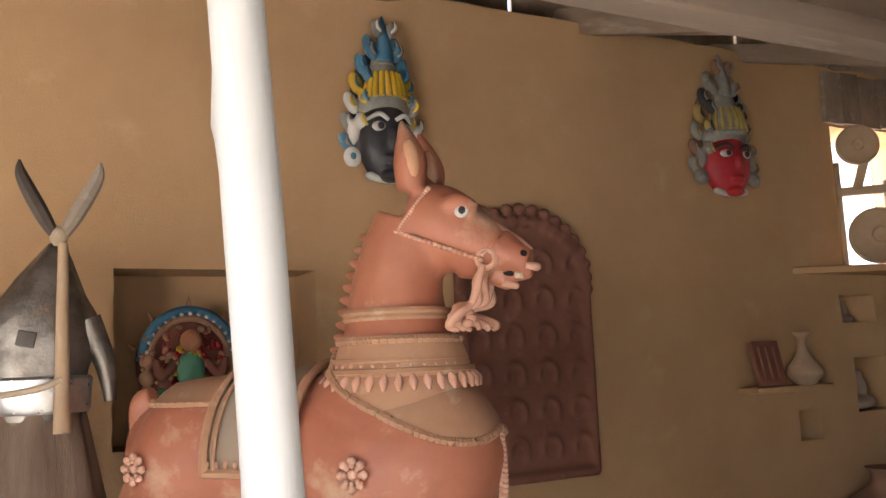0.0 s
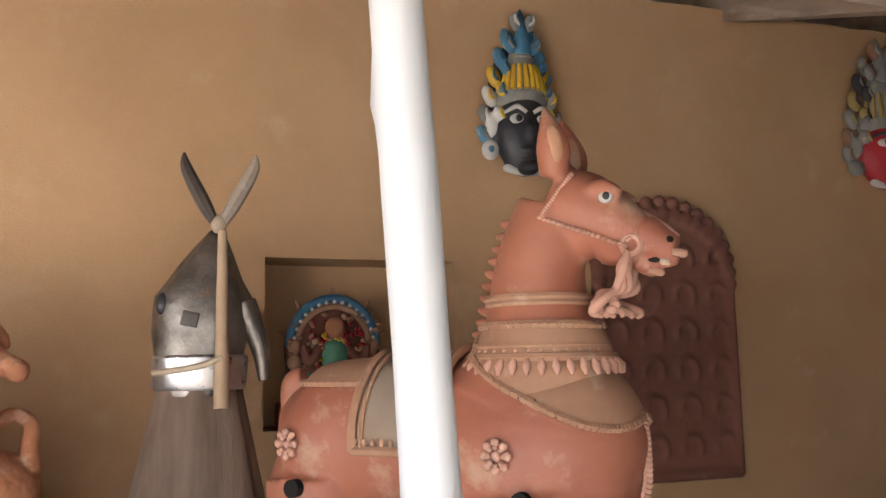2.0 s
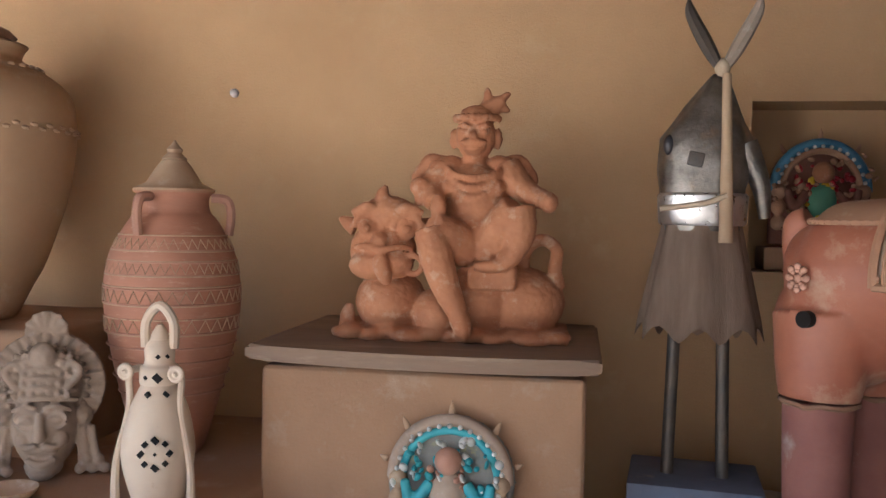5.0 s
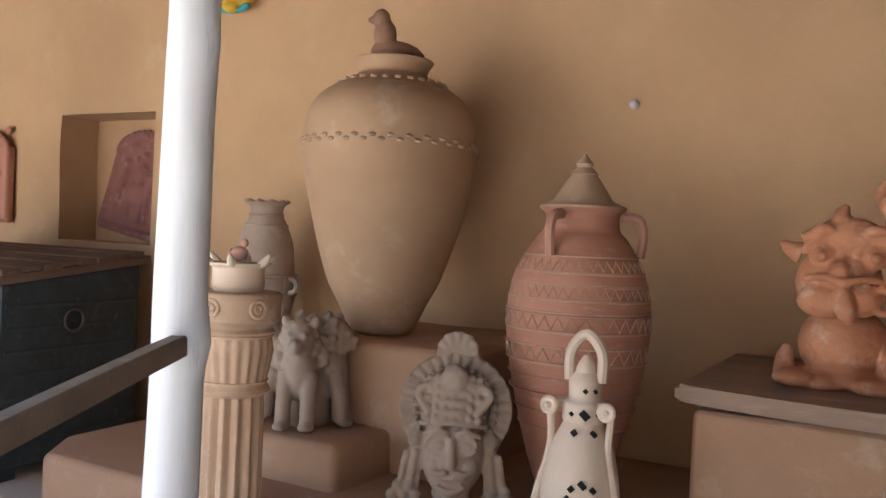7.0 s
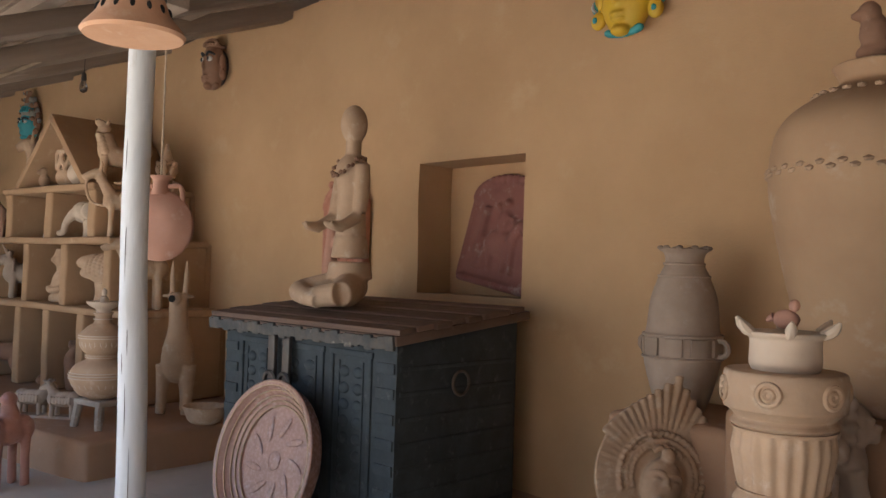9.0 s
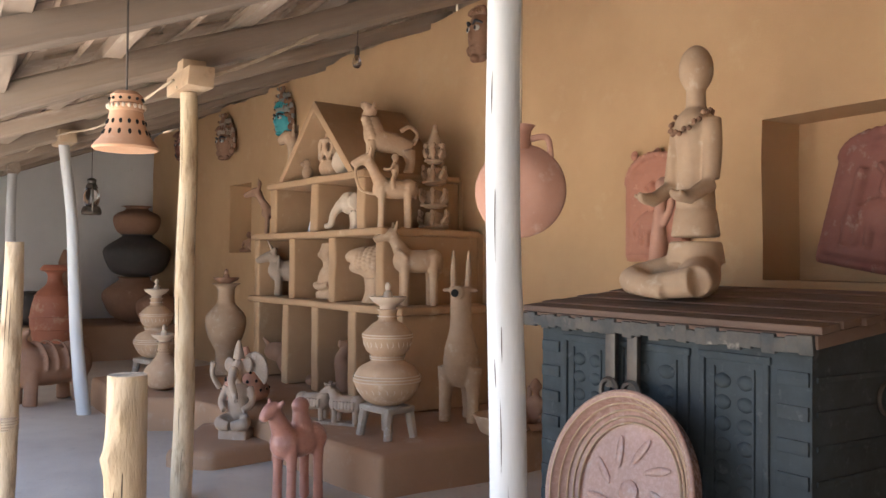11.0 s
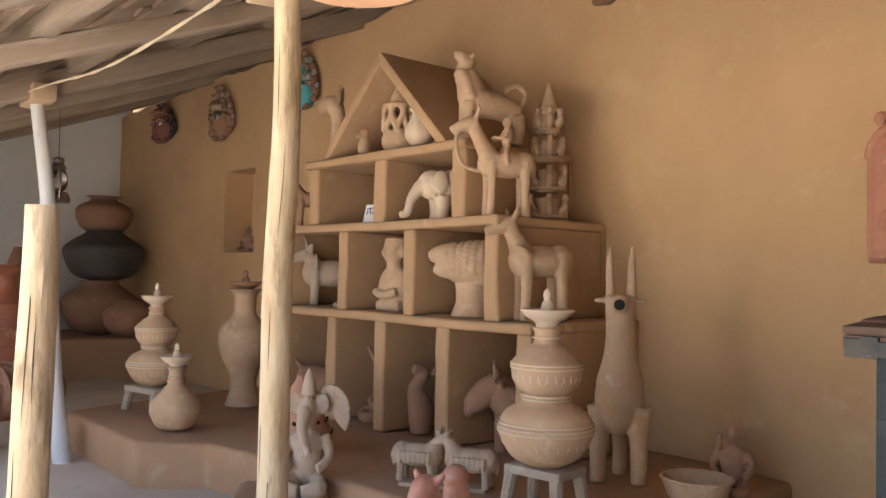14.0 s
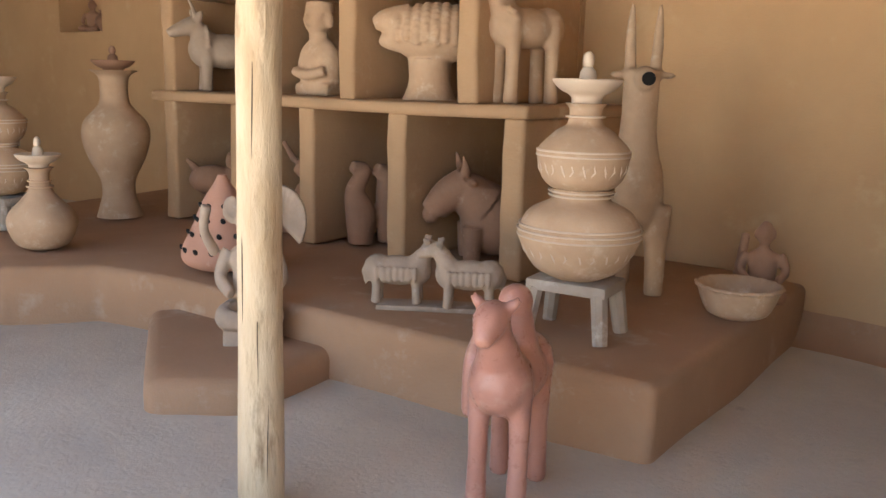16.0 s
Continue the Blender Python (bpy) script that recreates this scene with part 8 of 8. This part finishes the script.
# behind the horse
thing("plaque_rest", boxes(((0, 0, 0.055), (0.5, 0.2, 0.11)), bevel=0.02), MUD_STEP, pose(0.70, 4.36, 1.222), "low mud rest under a plaque in a niche", "rest")
thing("stone_ring", ring((0, 0, 0), 0.13, 0.045, "y", 30), GREY_CLAY, pose(0.42, 3.86, 0.41 - 0.0, 0, 0, 10) @ pose(0, 0, -0.235), "pale grey stone ring leaning by the wall", "ring")
bp = pot("painted_pot", [(0.1, 0), (0.17, 0.08), (0.2, 0.22), (0.18, 0.38), (0.1, 0.5), (0.08, 0.56), (0.11, 0.6)], BLUE_PAINT, pose(1.22, 3.85, 0.0), "blue painted clay pot with green spots, standing on the floor", "pot")
for k in range(9):
    a = math.tau * k / 9
    part("dot", sculpt(("e", (0.198 * math.cos(a), 0.198 * math.sin(a), 0.24 + 0.06 * (-1) ** k), (0.03, 0.03, 0.03))), GREEN_PAINT, bp, "yellow-green painted spot")

# ---- east end ----
ledge = thing("wall_ledge", boxes(((4.20, 4.13, 1.275), (0.66, 0.16, 0.035)), bevel=0.01), MUD, None, "narrow mud ledge on the wall", "ledge", kind="structure")
slab("ledge_east", [(4.36, 4.24), (4.95, 3.93), (6.25, 3.93), (6.25, 4.24)], 1.985, 2.03, MUD, "wedge-shaped mud shelf under the window", "ledge", bevel=0.012, wob=0.004)
bm = boxes(((0, 0, 0.14), (0.22, 0.035, 0.27), (-12, 0, 0)), bevel=0.006)
bk = thing("tile_panel", bm, MAROON, pose(4.02, 4.10, 1.293), "small dark clay tile with raised ribs on a ledge", "tile")
for k in range(3):
    part("rib", boxes(((-0.06 + 0.06 * k, -0.02, 0.14), (0.025, 0.02, 0.2), (-12, 0, 0)), bevel=0.005), MAROON, bk)
pot("small_vase", [(0.05, 0), (0.10, 0.05), (0.105, 0.09), (0.05, 0.17), (0.028, 0.24), (0.03, 0.29), (0.06, 0.32)], TERRA_PALE, pose(4.32, 4.09, 1.293), "small pale clay vase with a long neck on a ledge", "vase")
for x, z, k in ((5.02, 1.668, 1.0), (5.1, 1.088, 1.7)):
    statue("niche_figure", [("e", (0, 0, 0.03 * k), (0.07 * k, 0.06 * k, 0.03 * k)), ("e", (0, 0, 0.085 * k), (0.03 * k, 0.035 * k, 0.05 * k)), ("e", (0, 0, 0.135 * k), (0.022 * k, 0.022 * k, 0.024 * k))], 0.007, GREY_CLAY, pose(x, 4.32, z), "small grey clay lamp figure in a wall niche")
pot("floor_pot", [(0.14, 0), (0.24, 0.1), (0.30, 0.34), (0.26, 0.56), (0.12, 0.68), (0.10, 0.75), (0.13, 0.79)], TERRA_BROWN, pose(4.68, 3.86, 0.0), "brown clay pot standing on the floor by the wall", "pot")
toy = base("clay_wheel_toy", pose(5.02, 4.06, 2.03, 0, 0, -42) @ Matrix.Scale(1.12, 4), "pale wooden toy cart with round wheel discs on the shelf", "toy")
part("frame", boxes(((-0.14, 0, 0.32), (0.03, 0.04, 0.62)), ((0.12, 0, 0.25), (0.03, 0.04, 0.5)), ((0, 0, 0.45), (0.26, 0.04, 0.05)), ((0.0, 0, 0.58), (0.05, 0.05, 0.25), (0, 18, 0)), bevel=0.005), BRIGHT_WOOD, toy)
for c, r in (((0.04, -0.05, 0.17), 0.165), ((-0.02, -0.02, 0.72), 0.12)):
    b = revolve(smooth_profile([(0.01, 0), (r * 0.9, 0), (r, 0.02), (r * 0.95, 0.045), (r * 0.8, 0.035), (r * 0.3, 0.03), (r * 0.25, 0.06), (0.01, 0.06)]), 36)
    bmesh.ops.rotate(b, verts=b.verts, matrix=Matrix.Rotation(radians(90), 3, "X"))
    bmesh.ops.translate(b, verts=b.verts, vec=c)
    part("wheel", b, BRIGHT_WOOD, toy)
pot("woven_jar", [(0.07, 0), (0.11, 0.1), (0.12, 0.3), (0.09, 0.45), (0.1, 0.62)], CREAM, pose(5.42, 4.1, 2.03), "tall cream openwork jar on the shelf", "jar")
thing("wall_outer", boxes(((7.0, 6.6, 2.2), (5.0, 0.2, 4.5)), bevel=0.02), WHITEWASH, None, "whitewashed wall beyond the window", "wall", kind="structure")
boards = base("plank_screen", pose(5.4, 4.16, 3.0), "weathered boards over the window head", "boards")
for k in range(6):
    part("plank", boxes(((-0.48 + 0.19 * k, 0, 0.19 + 0.01 * (k % 2)), (0.18, 0.03, 0.36), (0, 1.5 * (-1) ** k, 0)), bevel=0.005), OLD_WOOD, boards)
# white bead standing for daylight in a small hole, the wall is uncut
thing("wall_peg", sculpt(("e", (0, 0, 0), (0.022, 0.03, 0.022))), PAPER, pose(-2.05, 4.19, 2.018), "small white dot painted as daylight through a hole in the mud wall", "peg")
